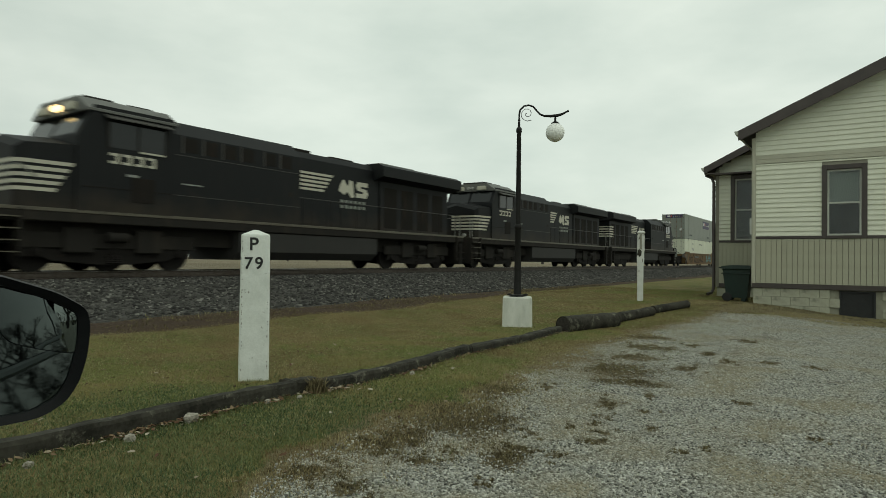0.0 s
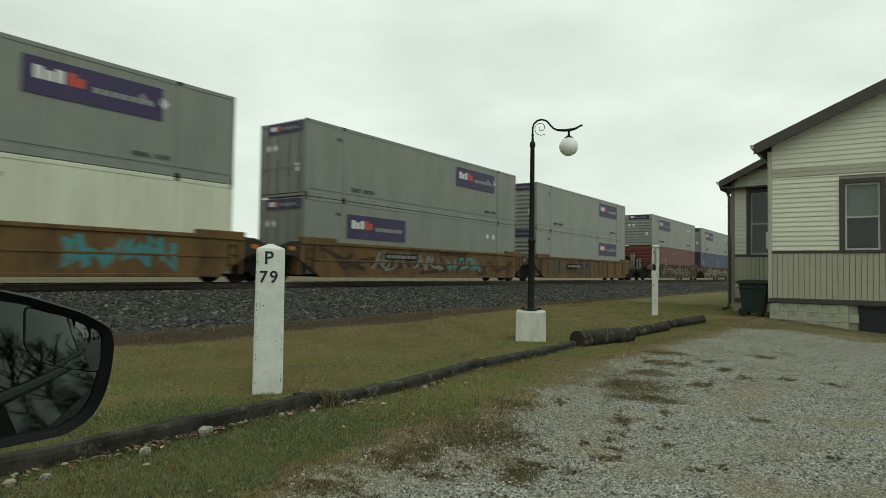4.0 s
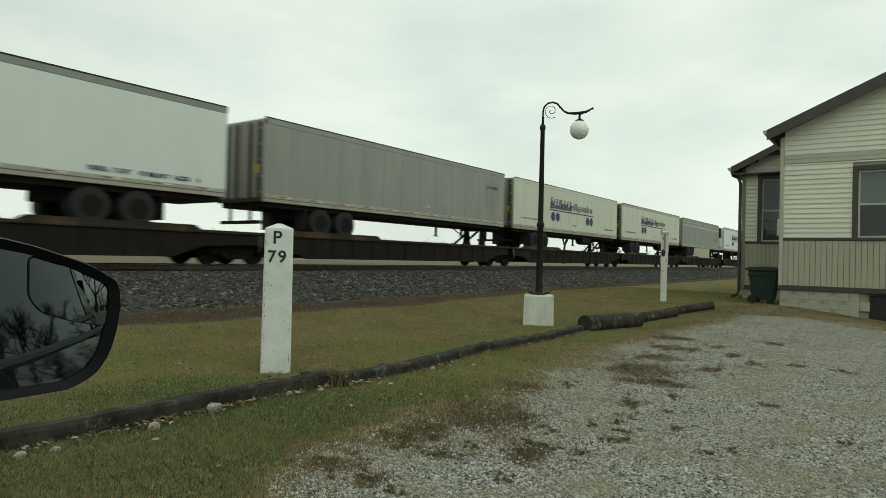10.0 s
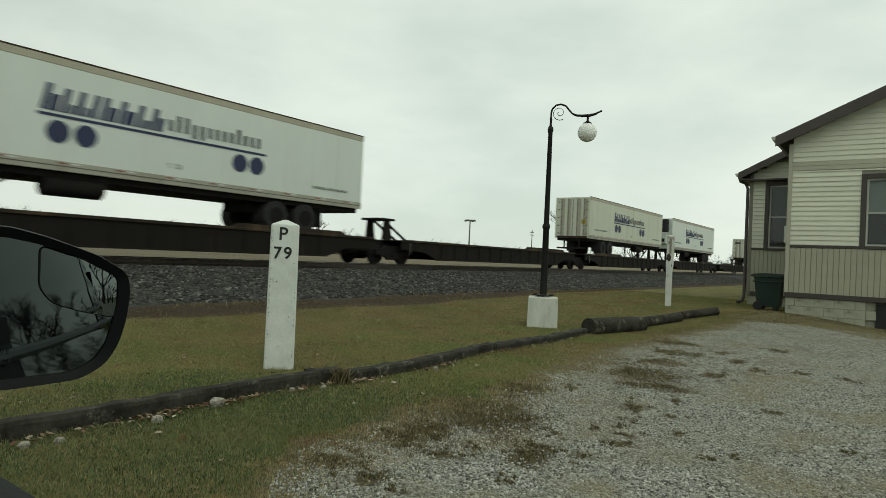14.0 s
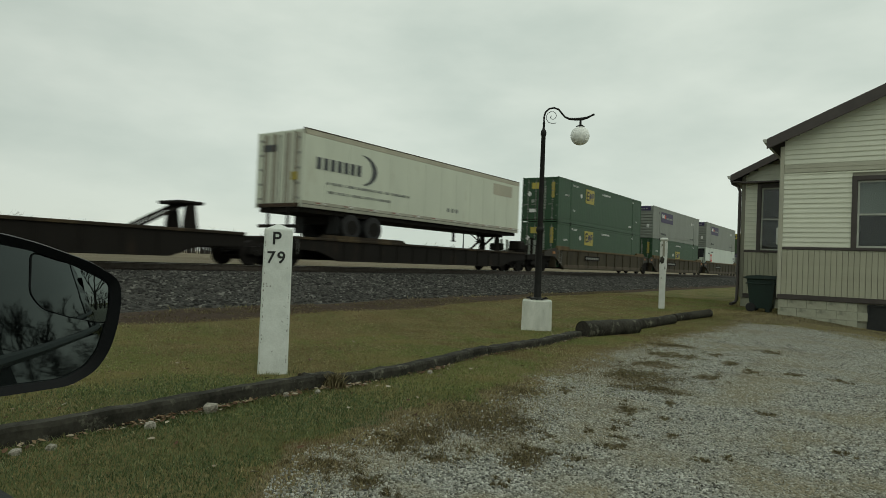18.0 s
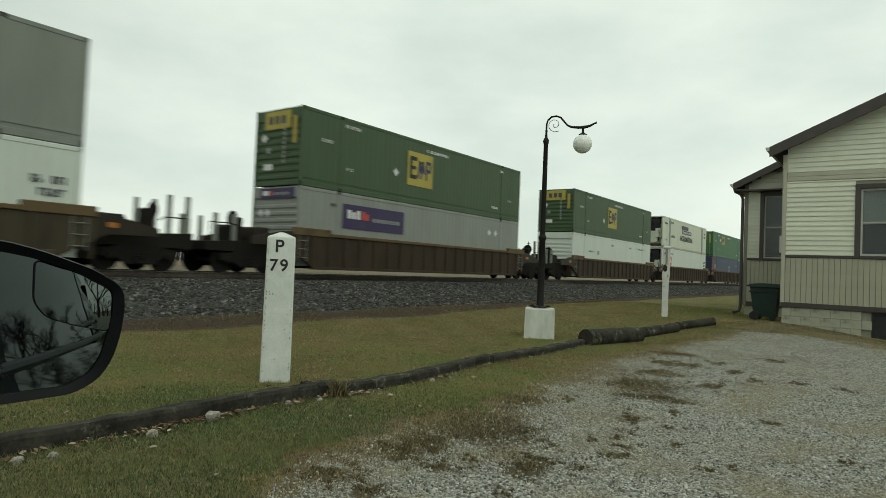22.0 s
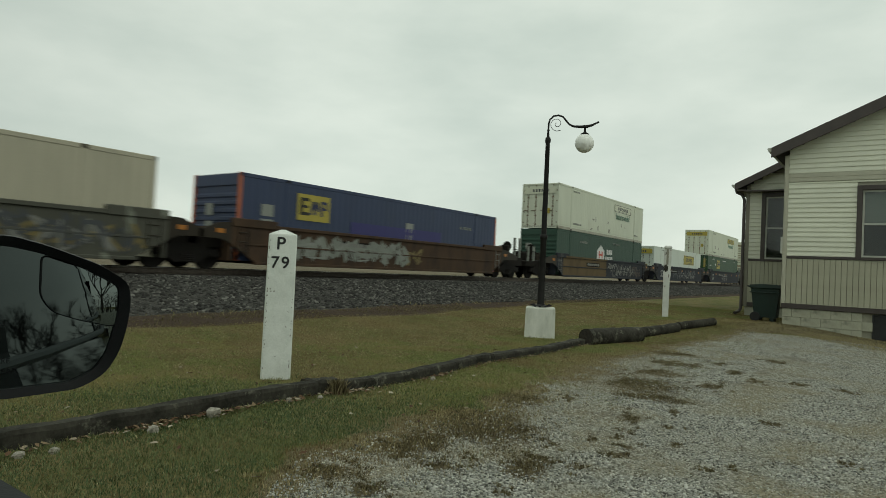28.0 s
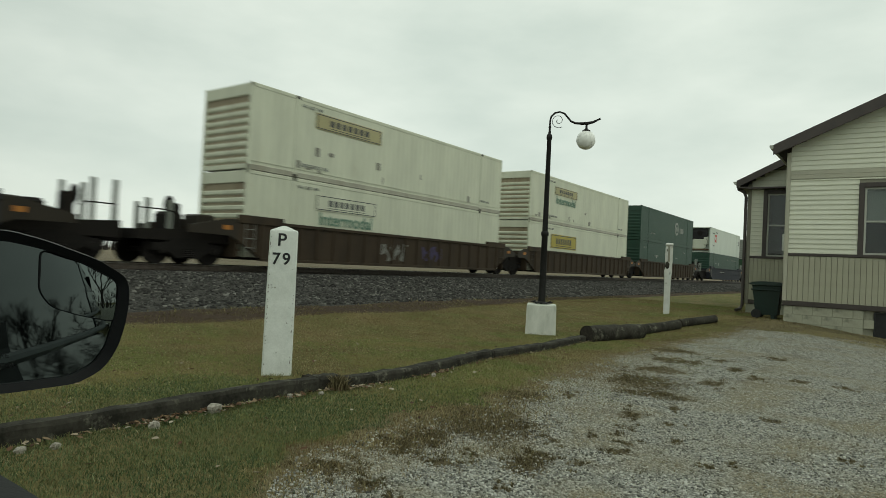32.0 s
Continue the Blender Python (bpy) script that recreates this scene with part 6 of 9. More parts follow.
        part("bulkhead", Mesh().box(min(x, x - 0.08 * s), max(x, x - 0.08 * s), -1.42, 1.42, 0.3, 1.40), side, th)
        part("reflector", Mesh().box(x + s * 0.42 - 0.14, x + s * 0.42 + 0.14, -1.516, -1.504, 1.16, 1.30), C_AMBER, th)
        if end:
            hi = 2.30 if s > 0 else 1.92
            for xx in ((2.35, 2.95) if s > 0 else (2.05, 2.75)):
                for y in (-0.95, 0.95):
                    part("end_post", Mesh().box(x + s * xx - 0.06, x + s * xx + 0.06, y - 0.06, y + 0.06, 0.95, hi, 0.01), C_GREY, th)
            part("gear_box", Mesh().box(x + s * 0.5 - 0.3, x + s * 0.5 + 0.3, -0.5, 0.4, 1.10, 1.62, 0.05), W_END, th)
            part("brake_stand", Mesh().box(x + s * 1.8 - 0.14, x + s * 1.8 + 0.14, -0.9, -0.45, 1.0, 1.85, 0.04), F_SIDE, th)
            part("brake_cylinder", Mesh().box(x + s * 1.3 - 0.3, x + s * 1.3 + 0.3, 0.0, 0.8, 1.0, 1.65, 0.1), F_SIDE, th)
            part("brake_wheel", Mesh().cyl((x + s * 1.8 + s * 0.16, -0.68, 1.8), 0.27, 0.04, "x", 18), F_SIDE, th)
            part("hand_rail", Mesh().tube([(x + s * 3.0, -1.0, 1.0), (x + s * 3.0, -1.0, 1.62), (x + s * 2.2, -1.0, 1.62), (x + s * 1.9, -1.2, 1.5)], 0.022, 6), F_SIDE, th)
            truck_at(th, x + s * 1.45, 2, 0.42, 1.75)
            coupler(th, x + s * 2.75, s)
        elif s < 0:
            truck_at(th, -1.62, 2, 0.48, 1.80)
    return th


def bars_on(th, x0, x1, z, h, material, y, seed=5):
    rng, x = random.Random(seed), x0
    while x < x1 - 0.05:
        w = min(rng.uniform(0.10, 0.34), x1 - x)
        part("text_bar", Mesh().box(x, x + w, y - 0.004, y - 0.0005, z, z + h), material, th)
        x += w + 0.06


def spray(x0, x1, z0, z1, material, seed, n=9, y=-1.50, fat=1.0):
    """One running scrawl of sprayed paint on a car's side."""
    def put(th):
        rng, pts = random.Random(seed), []
        for k in range(n):
            cx = x0 + (x1 - x0) * (k + 0.5) / n
            w = (x1 - x0) / n * 0.6
            pts += [Vector((cx + rng.uniform(-w, w), 0, rng.uniform(z0, z1))) for _ in range(5)]
        v, f = [], []
        for k, p in enumerate(pts):
            d = pts[min(k + 1, len(pts) - 1)] - pts[max(k - 1, 0)]
            side = Vector((-d.z, 0, d.x)).normalized() * rng.uniform(0.04, 0.075) * fat
            yy = y - 0.006 - 0.0002 * k
            v += [(p.x + side.x, yy, p.z + side.z), (p.x - side.x, yy, p.z - side.z)]
            if k:
                f.append((2 * k - 2, 2 * k - 1, 2 * k + 1, 2 * k))
        part("graffiti", Mesh().add(v, f), material, th, "sprayed graffiti")
    return put


def repainted(x0, x1, material):
    """A stretch of a well car's side in another paint."""
    def put(th):
        part("repainted_side", Mesh().box(x0, x1, -1.504, -1.4995, 0.31, 1.40), material, th, "tan stretch of another paint")
        part("repainted_chord", Mesh().box(max(x0, 0.9), x1, -1.564, -1.5595, 1.424, 1.536), material, th, "tan stretch of another paint")
    return put


# -- trailers on spine cars --
C_DOORDARK = paint("streaked_door_panel", (0.045, 0.043, 0.036), (0.12, 0.115, 0.09), 0.58)
C_ENDGREY = paint("grimy_grey_door_panel", (0.27, 0.265, 0.215), (0.12, 0.11, 0.085), 0.52)

C_TGREY = paint("weathered_grey_trailer_paint", (0.30, 0.315, 0.275), (0.20, 0.20, 0.165), 0.58)
C_DULLRED = paint("dull_red_reflector", (0.26, 0.065, 0.045), (0.3, 0.2, 0.14), 0.5, scale=3)
C_DARKRAIL = paint("dark_grime_line", (0.12, 0.115, 0.09))
TZ0, TZ1 = 2.16, 5.03


def trailer(x0, body, nose_first, label, deco=None, reefer=False, roof_dark=None, skirt=False):
    th = rolling("semi_trailer", label, "trailer", x0, "trailers on the train")
    L_ = 16.15
    key = "n" if nose_first else "d"
    part("box_side", shared("box_side/" + key, lambda: Mesh().box(0.05, L_ - 0.05, NEAR + 0.005, NEAR + 0.05, TZ0 + 0.26, TZ1 - 0.20), body), body, th)
    part("box_side", shared("box_side/f" + key, lambda: Mesh().box(0.05, L_ - 0.05, 1.24, 1.29, TZ0 + 0.26, TZ1 - 0.20), body), body, th)
    for k in range(13):
        part("side_seam", shared("side_seam/a", lambda: Mesh().box(0, 0.03, NEAR - 0.001, NEAR + 0.02, TZ0 + 0.26, TZ1 - 0.20, 0.002), body), body, th, at=pose(1.24 * (k + 1) - 0.1, 0, 0))
    thin = roof_dark is F_DECK
    top = body if thin else roof_dark or body
    part("roof_edge", shared("roof_edge/t", lambda: Mesh().box(0, L_, NEAR - 0.004, NEAR + 0.04, TZ1, TZ1 + 0.035), F_DECK), F_DECK, th)
    part("top_rail", shared("top_rail/t", lambda: Mesh().box(0, L_, NEAR, NEAR + 0.06, TZ1 - 0.20, TZ1, 0.015), top), top, th)
    part("bottom_rail", shared("bottom_rail/t", lambda: Mesh().box(0, L_, NEAR - 0.006, NEAR + 0.06, TZ0, TZ0 + 0.26, 0.012), C_LOWRAIL), C_LOWRAIL, th)
    part("rail_lip", shared("rail_lip/t", lambda: Mesh().box(0, L_, NEAR - 0.014, NEAR - 0.002, TZ0 + 0.12, TZ0 + 0.145), C_DARKRAIL), C_DARKRAIL, th)
    for k in range(11):
        part("marker_strip", shared("marker_strip/t", lambda: Mesh().box(0, 0.22, NEAR - 0.013, NEAR - 0.005, TZ0 + 0.19, TZ0 + 0.225), C_DULLRED), C_DULLRED, th, at=pose(0.7 + 1.45 * k, 0, 0))
        part("marker_strip", shared("marker_strip/u", lambda: Mesh().box(0, 0.20, NEAR - 0.013, NEAR - 0.005, TZ0 + 0.19, TZ0 + 0.225), C_LOGOW), C_LOGOW, th, at=pose(1.01 + 1.45 * k, 0, 0))
    part("roof", shared("roof/t", lambda: Mesh().box(0.03, L_ - 0.03, NEAR + 0.05, 1.29, TZ1 - 0.06, TZ1 - 0.02), body), body, th)
    part("underbody", shared("underbody/t", lambda: Mesh().box(0.1, L_ - 0.1, -1.15, 1.15, TZ0 - 0.16, TZ0 + 0.05), F_SIDE), F_SIDE, th)
    for xa in (0.0, L_ - 0.08):
        for ya in (NEAR, 1.216):
            part("corner_post", shared("corner_post/t", lambda: Mesh().box(0, 0.08, 0, 0.08, TZ0, TZ1, 0.015), body), body, th, at=pose(xa, ya, 0))
    for xa, nose in ((0.02, nose_first), (L_ - 0.06, not nose_first)):
        lead = xa < 1
        part("end_panel", shared("end_panel/t", lambda: Mesh().box(0, 0.04, NEAR + 0.08, 1.216, TZ0 + 0.02, TZ1 - 0.02), C_ENDGREY if lead and not nose and x0 < 260 else body), C_ENDGREY if lead and not nose and x0 < 260 else body, th, at=pose(xa, 0, 0))
        lead = xa < 1
        if nose and reefer:
            s = -1 if lead else 1
            bx = xa if lead else L_ - 0.02
            part("cooling_unit", Mesh().box(min(bx, bx + s * 0.55), max(bx, bx + s * 0.55), -0.95, 0.95, TZ0 + 1.55, TZ1 - 0.10, 0.06), M_BLACKRUB, th, "dark cooling unit on the nose")
            part("unit_cover", Mesh().box(min(bx, bx + s * 0.50), max(bx, bx + s * 0.50), -0.92, 0.92, TZ0 + 0.45, TZ0 + 1.53, 0.06), C_WHITE, th)
            part("unit_dial", Mesh().box(min(bx, bx + s * 0.515), max(bx, bx + s * 0.515), -0.75, -0.45, TZ0 + 0.62, TZ0 + 0.95, 0.02), M_BLACKRUB, th)
        elif not nose and lead:
            for y in (-0.85, -0.35, 0.35, 0.85):
                part("lock_rod", shared("lock_rod/t", lambda: Mesh().cyl((0, 0, TZ0 + 0.1), 0.02, TZ1 - TZ0 - 0.2, n=8), C_STEEL if x0 < 260 else C_RUSTROD), C_STEEL if x0 < 260 else C_RUSTROD, th, at=pose(-0.01, y, 0))
            for y0 in (-1.10, -0.62, 0.14, 0.62):
                part("door_stain", shared("door_stain/t", lambda: Mesh().box(0.012, 0.019, 0, 0.22, TZ0 + 0.15, TZ1 - 0.12), C_DOORDARK if x0 < 260 else C_LOWRAIL), C_DOORDARK if x0 < 260 else C_LOWRAIL, th, at=pose(0, y0, 0))
            for k in range(5):
                for y in (-1.12, 0.98):
                    part("hinge", shared("hinge/t", lambda: Mesh().box(-0.012, 0.02, 0, 0.14, 0, 0.08, 0.006), C_STEEL), C_STEEL, th, at=pose(0, y, TZ0 + 0.3 + 0.55 * k))
            part("door_placard", Mesh().box(-0.014, 0.012, -1.0, -0.68, TZ0 + 1.0, TZ0 + 1.3), C_YEL, th)
            part("end_grime", Mesh().box(-0.016, 0.012, -1.15, 1.15, TZ0 + 0.02, TZ0 + 0.16), F_DECK, th)
            part("door_gap", Mesh().box(0.008, 0.019, -0.012, 0.012, TZ0 + 0.1, TZ1 - 0.15), F_SIDE, th)
            part("rear_bumper", Mesh().box(-0.02, 0.08, -1.1, 1.1, TZ0 - 0.75, TZ0 - 0.63, 0.01).box(0, 0.06, -0.6, -0.5, TZ0 - 0.64, TZ0).box(0, 0.06, 0.5, 0.6, TZ0 - 0.64, TZ0), F_SIDE, th)
    wx = L_ - 3.45 if nose_first else 3.35
    for k in (-0.65, 0.65):
        for y in (-1.26, 0.62):
            w = part("wheel", shared("wheel/t", lambda: Mesh().cyl((0, 0, 0), 0.515, 0.60, "y", 26, cap=0.05), M_BLACKRUB, True), M_BLACKRUB, th, at=pose(wx + k, y, TZ0 - 0.58))
            part("rim", shared("rim/t", lambda: Mesh().turn((0, 0, 0), [(-0.012, 0.24), (-0.012, 0.29), (0.02, 0.30), (0.02, 0.1)], "y", 20), M_TRUCK), M_TRUCK, w)
    part("suspension", shared("suspension/t", lambda: Mesh().box(-1.5, 1.5, -0.6, 0.6, TZ0 - 0.5, TZ0 - 0.15), F_SIDE), F_SIDE, th, at=pose(wx, 0, 0))
    part("mud_flap", shared("mud_flap/t", lambda: Mesh().box(-0.01, 0.01, -1.25, -0.65, TZ0 - 0.85, TZ0 - 0.1).box(-0.01, 0.01, 0.65, 1.25, TZ0 - 0.85, TZ0 - 0.1), M_BLACKRUB), M_BLACKRUB, th, at=pose(wx + (1.4 if nose_first else -1.4), 0, 0))
    lx = 3.4 if nose_first else L_ - 3.4
    for y in (-0.85, 0.75):
        part("landing_leg", shared("landing_leg/t", lambda: Mesh().box(-0.06, 0.06, 0, 0.1, TZ0 - 0.62, TZ0, 0.01).box(-0.12, 0.12, -0.05, 0.15, TZ0 - 0.66, TZ0 - 0.62), F_SIDE), F_SIDE, th, at=pose(lx, y, 0))
    part("brace", shared("brace/t%s" % key, lambda: Mesh().tube([(0, -0.8, TZ0 - 0.6), ((1.3 if nose_first else -1.3), -0.8, TZ0 - 0.05)], 0.03, 6), F_SIDE), F_SIDE, th, at=pose(lx, 0, 0))
    if skirt:
        part("side_skirt", Mesh().box(4.75, L_ - 4.5, NEAR + 0.02, NEAR + 0.05, TZ0 - 1.05, TZ0 - 0.02, 0.01), C_BEIGE, th, "beige side skirt")
        part("side_skirt", Mesh().box(4.75, L_ - 4.5, 1.20, 1.23, TZ0 - 1.05, TZ0 - 0.02, 0.01), C_BEIGE, th, "beige side skirt")
    if reefer:
        part("fuel_tank", Mesh().cyl((lx + (1.4 if nose_first else -2.9), -0.95, TZ0 - 0.36), 0.27, 1.5, "x", 18, cap=0.03), M_TRUCK, th, "dark fuel tank under the trailer", smooth=True)
        part("tank_end", Mesh().cyl((lx + (2.90 if nose_first else -1.40), -0.95, TZ0 - 0.36), 0.22, 0.012, "x", 18), C_LGREY, th, "pale tank end")
    if deco:
        deco(th)
    return th


def t_alliance(th):
    """Dark slanted strokes and small ones over an underline, a pair of dark discs under each end of it."""
    x = 4.55
    for k, (w, bar) in enumerate(((0.42, 1), (0.34, 0), (0.34, 0), (0.22, 0), (0.44, 1), (0.46, 2), (0.40, 0), (0.40, 3))):
        z0, z1 = TZ0 + 1.50, TZ0 + (2.12 if k else 2.18)
        part("logo_stroke", Mesh().prism([(x, z0), (x + 0.15, z0), (x + 0.29, z1), (x + 0.14, z1)], "y", NEAR - 0.012, NEAR - 0.0005), C_NAVY, th)
        zm = z0 + (z1 - z0) * (0.62 if bar else 0.38)
        part("logo_stroke", Mesh().prism([(x + 0.19, z0), (x + w - 0.03, z0), (x + w + 0.05, zm), (x + 0.27, zm)], "y", NEAR - 0.0125, NEAR - 0.0005), C_NAVY, th)
        x += w + 0.03
    for k in range(13):
        part("logo_stroke", Mesh().box(7.95 + 0.26 * k, 8.08 + 0.26 * k, NEAR - 0.012, NEAR - 0.0005, TZ0 + (1.48 if k in (3, 4) else 1.58), TZ0 + (2.05 if k in (1, 2, 9) else 1.9)), C_DARKLOGO, th)
    part("logo_underline", Mesh().box(4.5, 11.45, NEAR - 0.012, NEAR - 0.0005, TZ0 + 1.36, TZ0 + 1.43), C_NAVY, th)
    for x in (5.0, 5.68, 10.45, 11.1):
        part("logo_disc", Mesh().cyl((x, NEAR - 0.012, TZ0 + 0.99), 0.29, 0.0115, "y", 22), C_NAVY, th)
    bars(th, 0.8, 3.2, TZ0 + 0.62, 0.09, C_LGREY, 3)
    bars(th, 13.6, 15.4, TZ0 + 0.55, 0.09, C_LGREY, 6)
    bars(th, 8.0, 8.4, TZ0 + 0.5, 0.14, C_LGREY, 7)


def t_shield(th):
    x, z = 13.78, TZ0 + 0.82
    part("shield_mark", Mesh().prism([(x, z + 0.36), (x, z + 1.12), (x + 0.5, z + 1.20), (x + 1.0, z + 1.12), (x + 1.0, z + 0.36), (x + 0.80, z + 0.12), (x + 0.5, z), (x + 0.2, z + 0.12)], "y", NEAR - 0.012, NEAR - 0.0005), C_GOLD, th)
    part("shield_field", Mesh().prism([(x + 0.06, z + 0.37), (x + 0.06, z + 0.42), (x + 0.94, z + 0.42), (x + 0.94, z + 0.37), (x + 0.76, z + 0.16), (x + 0.5, z + 0.05), (x + 0.24, z + 0.16)], "y", NEAR - 0.015, NEAR - 0.0005), C_UMBER, th)
    part("shield_field", Mesh().prism([(x + 0.30, z + 0.78), (x + 0.36, z + 0.97), (x + 0.62, z + 1.06), (x + 0.94, z + 1.06), (x + 0.94, z + 0.86), (x + 0.60, z + 0.86)], "y", NEAR - 0.015, NEAR - 0.0005), C_UMBER, th)
    for a, b, lo, hi in ((0.12, 0.22, 0.45, 0.80), (0.30, 0.40, 0.45, 0.80), (0.46, 0.56, 0.20, 0.78), (0.72, 0.88, 0.44, 0.52), (0.72, 0.88, 0.68, 0.76)):
        part("shield_stroke", Mesh().box(x + a, x + b, NEAR - 0.018, NEAR - 0.0005, z + lo, z + hi), C_UMBER if b - a > 0.12 else C_GOLD, th)
    for dz in (0.10, 0.44, 0.50):
        part("trim_line", Mesh().box(0.1, 16.05, NEAR - 0.008, NEAR + 0.006, TZ1 - 0.20 - dz, TZ1 - 0.175 - dz), C_TWHITE, th, "thin pale line")


def t_plain(th):
    bars(th, 1.0, 2.4, TZ0 + 0.5, 0.1, C_LGREY, 3)
    bars(th, 11.9, 15.2, TZ0 + 0.36, 0.13, C_BLUE, 5)
    front_decal(th, "text_bar", -0.3, 0.3, TZ1 - 0.35, TZ1 - 0.22, C_DARKLOGO, 0.0)
    front_decal(th, "gladhand_box", -0.9, -0.72, TZ0 + 0.35, TZ0 + 1.05, M_BLACKRUB, 0.02)


def t_grey(th):
    part("faded_panel", Mesh().box(14.2, 15.5, NEAR - 0.004, NEAR - 0.0005, TZ0 + 0.9, TZ1 - 0.6), C_LGREY, th)
    bars(th, 14.3, 15.4, TZ1 - 0.95, 0.14, C_DARKLOGO, 3)
    bars(th, 9.0, 9.4, TZ0 + 0.5, 0.12, C_LOGOW, 7)


def t_arc(th):
    """Dark strokes in a row before a dark crescent, two thin lines of bars below."""
    for k in range(7):
        part("logo_stroke", Mesh().box(0.65 + 0.36 * k, 0.88 + 0.36 * k, NEAR - 0.012, NEAR - 0.0005, TZ0 + 1.48, TZ0 + 1.92), C_DARKLOGO, th)
    pts = [(3.05 + 0.95 * math.cos(a), TZ0 + 1.75 + 0.62 * math.sin(a)) for a in np.linspace(-1.3, 1.4, 12)]
    pts += [(2.95 + 0.78 * math.cos(a), TZ0 + 1.75 + 0.60 * math.sin(a)) for a in np.linspace(1.4, -1.3, 12)]
    part("logo_crescent", Mesh().prism(pts, "y", NEAR - 0.012, NEAR - 0.0005), C_DARKLOGO, th)
    bars(th, 1.2, 6.2, TZ0 + 0.95, 0.10, C_LGREY, 3)
    bars(th, 1.2, 5.0, TZ0 + 0.62, 0.10, C_LGREY, 4)
    for k in range(3):
        part("round_mark", Mesh().cyl((9.2 + 0.35 * k, NEAR - 0.012, TZ0 + 0.7), 0.11, 0.0115, "y", 12), C_GREY, th)
    front_decal(th, "logo_stroke", 0.2, 0.95, TZ1 - 0.75, TZ1 - 0.5, C_DARKLOGO)
    part("patch_panel", Mesh().box(13.3, 15.3, NEAR - 0.006, NEAR - 0.0005, TZ1 - 0.95, TZ1 - 0.35), C_BEIGE, th)


def spine_car(x0, hitch_x, first, last, lean=1, end=16.9, begin=-0.75):
    """A platform for one trailer: deep dark side sills, a worn deck, a folding hitch stand."""
    th = rolling("spine_car", "low dark rusty platform car with a hitch stand for trailers", "rail car", x0, "platform cars of the train")
    low = [(begin, 1.02), (end, 1.02), (end, 0.66), (end - 1.6, 0.58), (end - 2.6, 0.24), (begin + 2.6, 0.24), (begin + 1.6, 0.58), (begin, 0.66)]
    part("side_sill", Mesh().prism(low, "y", -1.42, -1.34), F_SIDE, th)
    part("side_sill", Mesh().prism(low, "y", 1.34, 1.42), F_SIDE, th)
    part("deck", Mesh().box(begin, end, -1.46, 1.46, 1.02, 1.06, 0.01), F_DECK, th)
    part("deck_curb", Mesh().box(begin, end, -1.475, -1.42, 0.99, 1.09, 0.015), F_CURB, th, "worn brown deck edge")
    part("sill_flange", Mesh().box(begin + 2.6, end - 2.6, -1.47, -1.42, 0.24, 0.29, 0.008), F_SIDE, th)
    for k in range(12):
        part("sill_rib", shared("sill_rib/s", lambda: Mesh().box(-0.03, 0.03, -1.455, -1.42, 0.30, 0.99), F_SIDE), F_SIDE, th, at=pose(begin + 2.9 + 1.07 * k, 0, 0))
    wheels = 12.7 if hitch_x is not None and hitch_x < 8 else 3.35
    part("wheel_guide", Mesh().prism([(wheels - 2.6, 1.06), (wheels + 2.6, 1.06), (wheels + 2.3, 1.22), (wheels - 2.3, 1.22)], "y", -1.46, -1.40), F_CURB, th, "rub rail beside the trailer's wheels")
    part("grab_iron", Mesh().tube([(begin + 0.5, -1.47, 0.45), (begin + 0.5, -1.5, 0.5), (begin + 0.5, -1.5, 0.92), (begin + 0.5, -1.47, 0.97)], 0.015, 6), C_STEEL, th)
    part("centre_sill", Mesh().box(begin - 0.8, end + 0.8, -0.35, 0.35, 0.55, 1.00), F_SIDE, th)
    if hitch_x is not None:
        hz = TZ0 - 0.17
        hx = hitch_x
        part("hitch_leg", Mesh().prism([(hx - 0.22, 1.06), (hx + 0.30, 1.06), (hx + 0.16, hz - 0.1), (hx - 0.12, hz - 0.1)], "y", -0.55, -0.42), F_SIDE, th)
        part("hitch_leg", Mesh().prism([(hx - 0.22, 1.06), (hx + 0.30, 1.06), (hx + 0.16, hz - 0.1), (hx - 0.12, hz - 0.1)], "y", 0.42, 0.55), F_SIDE, th)
        part("hitch_plate", Mesh().box(hx - 0.45, hx + 0.45, -0.62, 0.62, hz - 0.1, hz, 0.03), F_SIDE, th)
        part("hitch_strut", Mesh().tube([(hx + 0.1 * lean, -0.3, hz - 0.12), (hx + 1.6 * lean, -0.3, 1.07)], 0.06, 8).tube([(hx + 0.1 * lean, 0.3, hz - 0.12), (hx + 1.6 * lean, 0.3, 1.07)], 0.06, 8), F_SIDE, th)
    truck_at(th, begin - 0.1 if not first else begin + 0.6, 2, 0.42, 1.75)
    if first:
        coupler(th, begin - 0.6, -1)
        part("end_gear", Mesh().box(begin - 0.3, begin + 0.3, -1.2, -0.5, 0.95, 1.6, 0.06), F_SIDE, th)
        part("brake_cylinder", Mesh().box(begin - 0.2, begin + 0.2, 0.2, 1.0, 1.2, 1.75, 0.05), F_SIDE, th)
    if last:
        truck_at(th, end - 0.6, 2, 0.42, 1.75)
        coupler(th, end + 0.6, 1)
        part("end_gear", Mesh().box(end - 0.4, end + 0.3, -1.25, -0.5, 1.2, 1.75, 0.08), F_SIDE, th)
        part("brake_cylinder", Mesh().box(end - 0.2, end + 0.2, 0.1, 0.9, 1.2, 1.6, 0.05), F_SIDE, th)
    return th


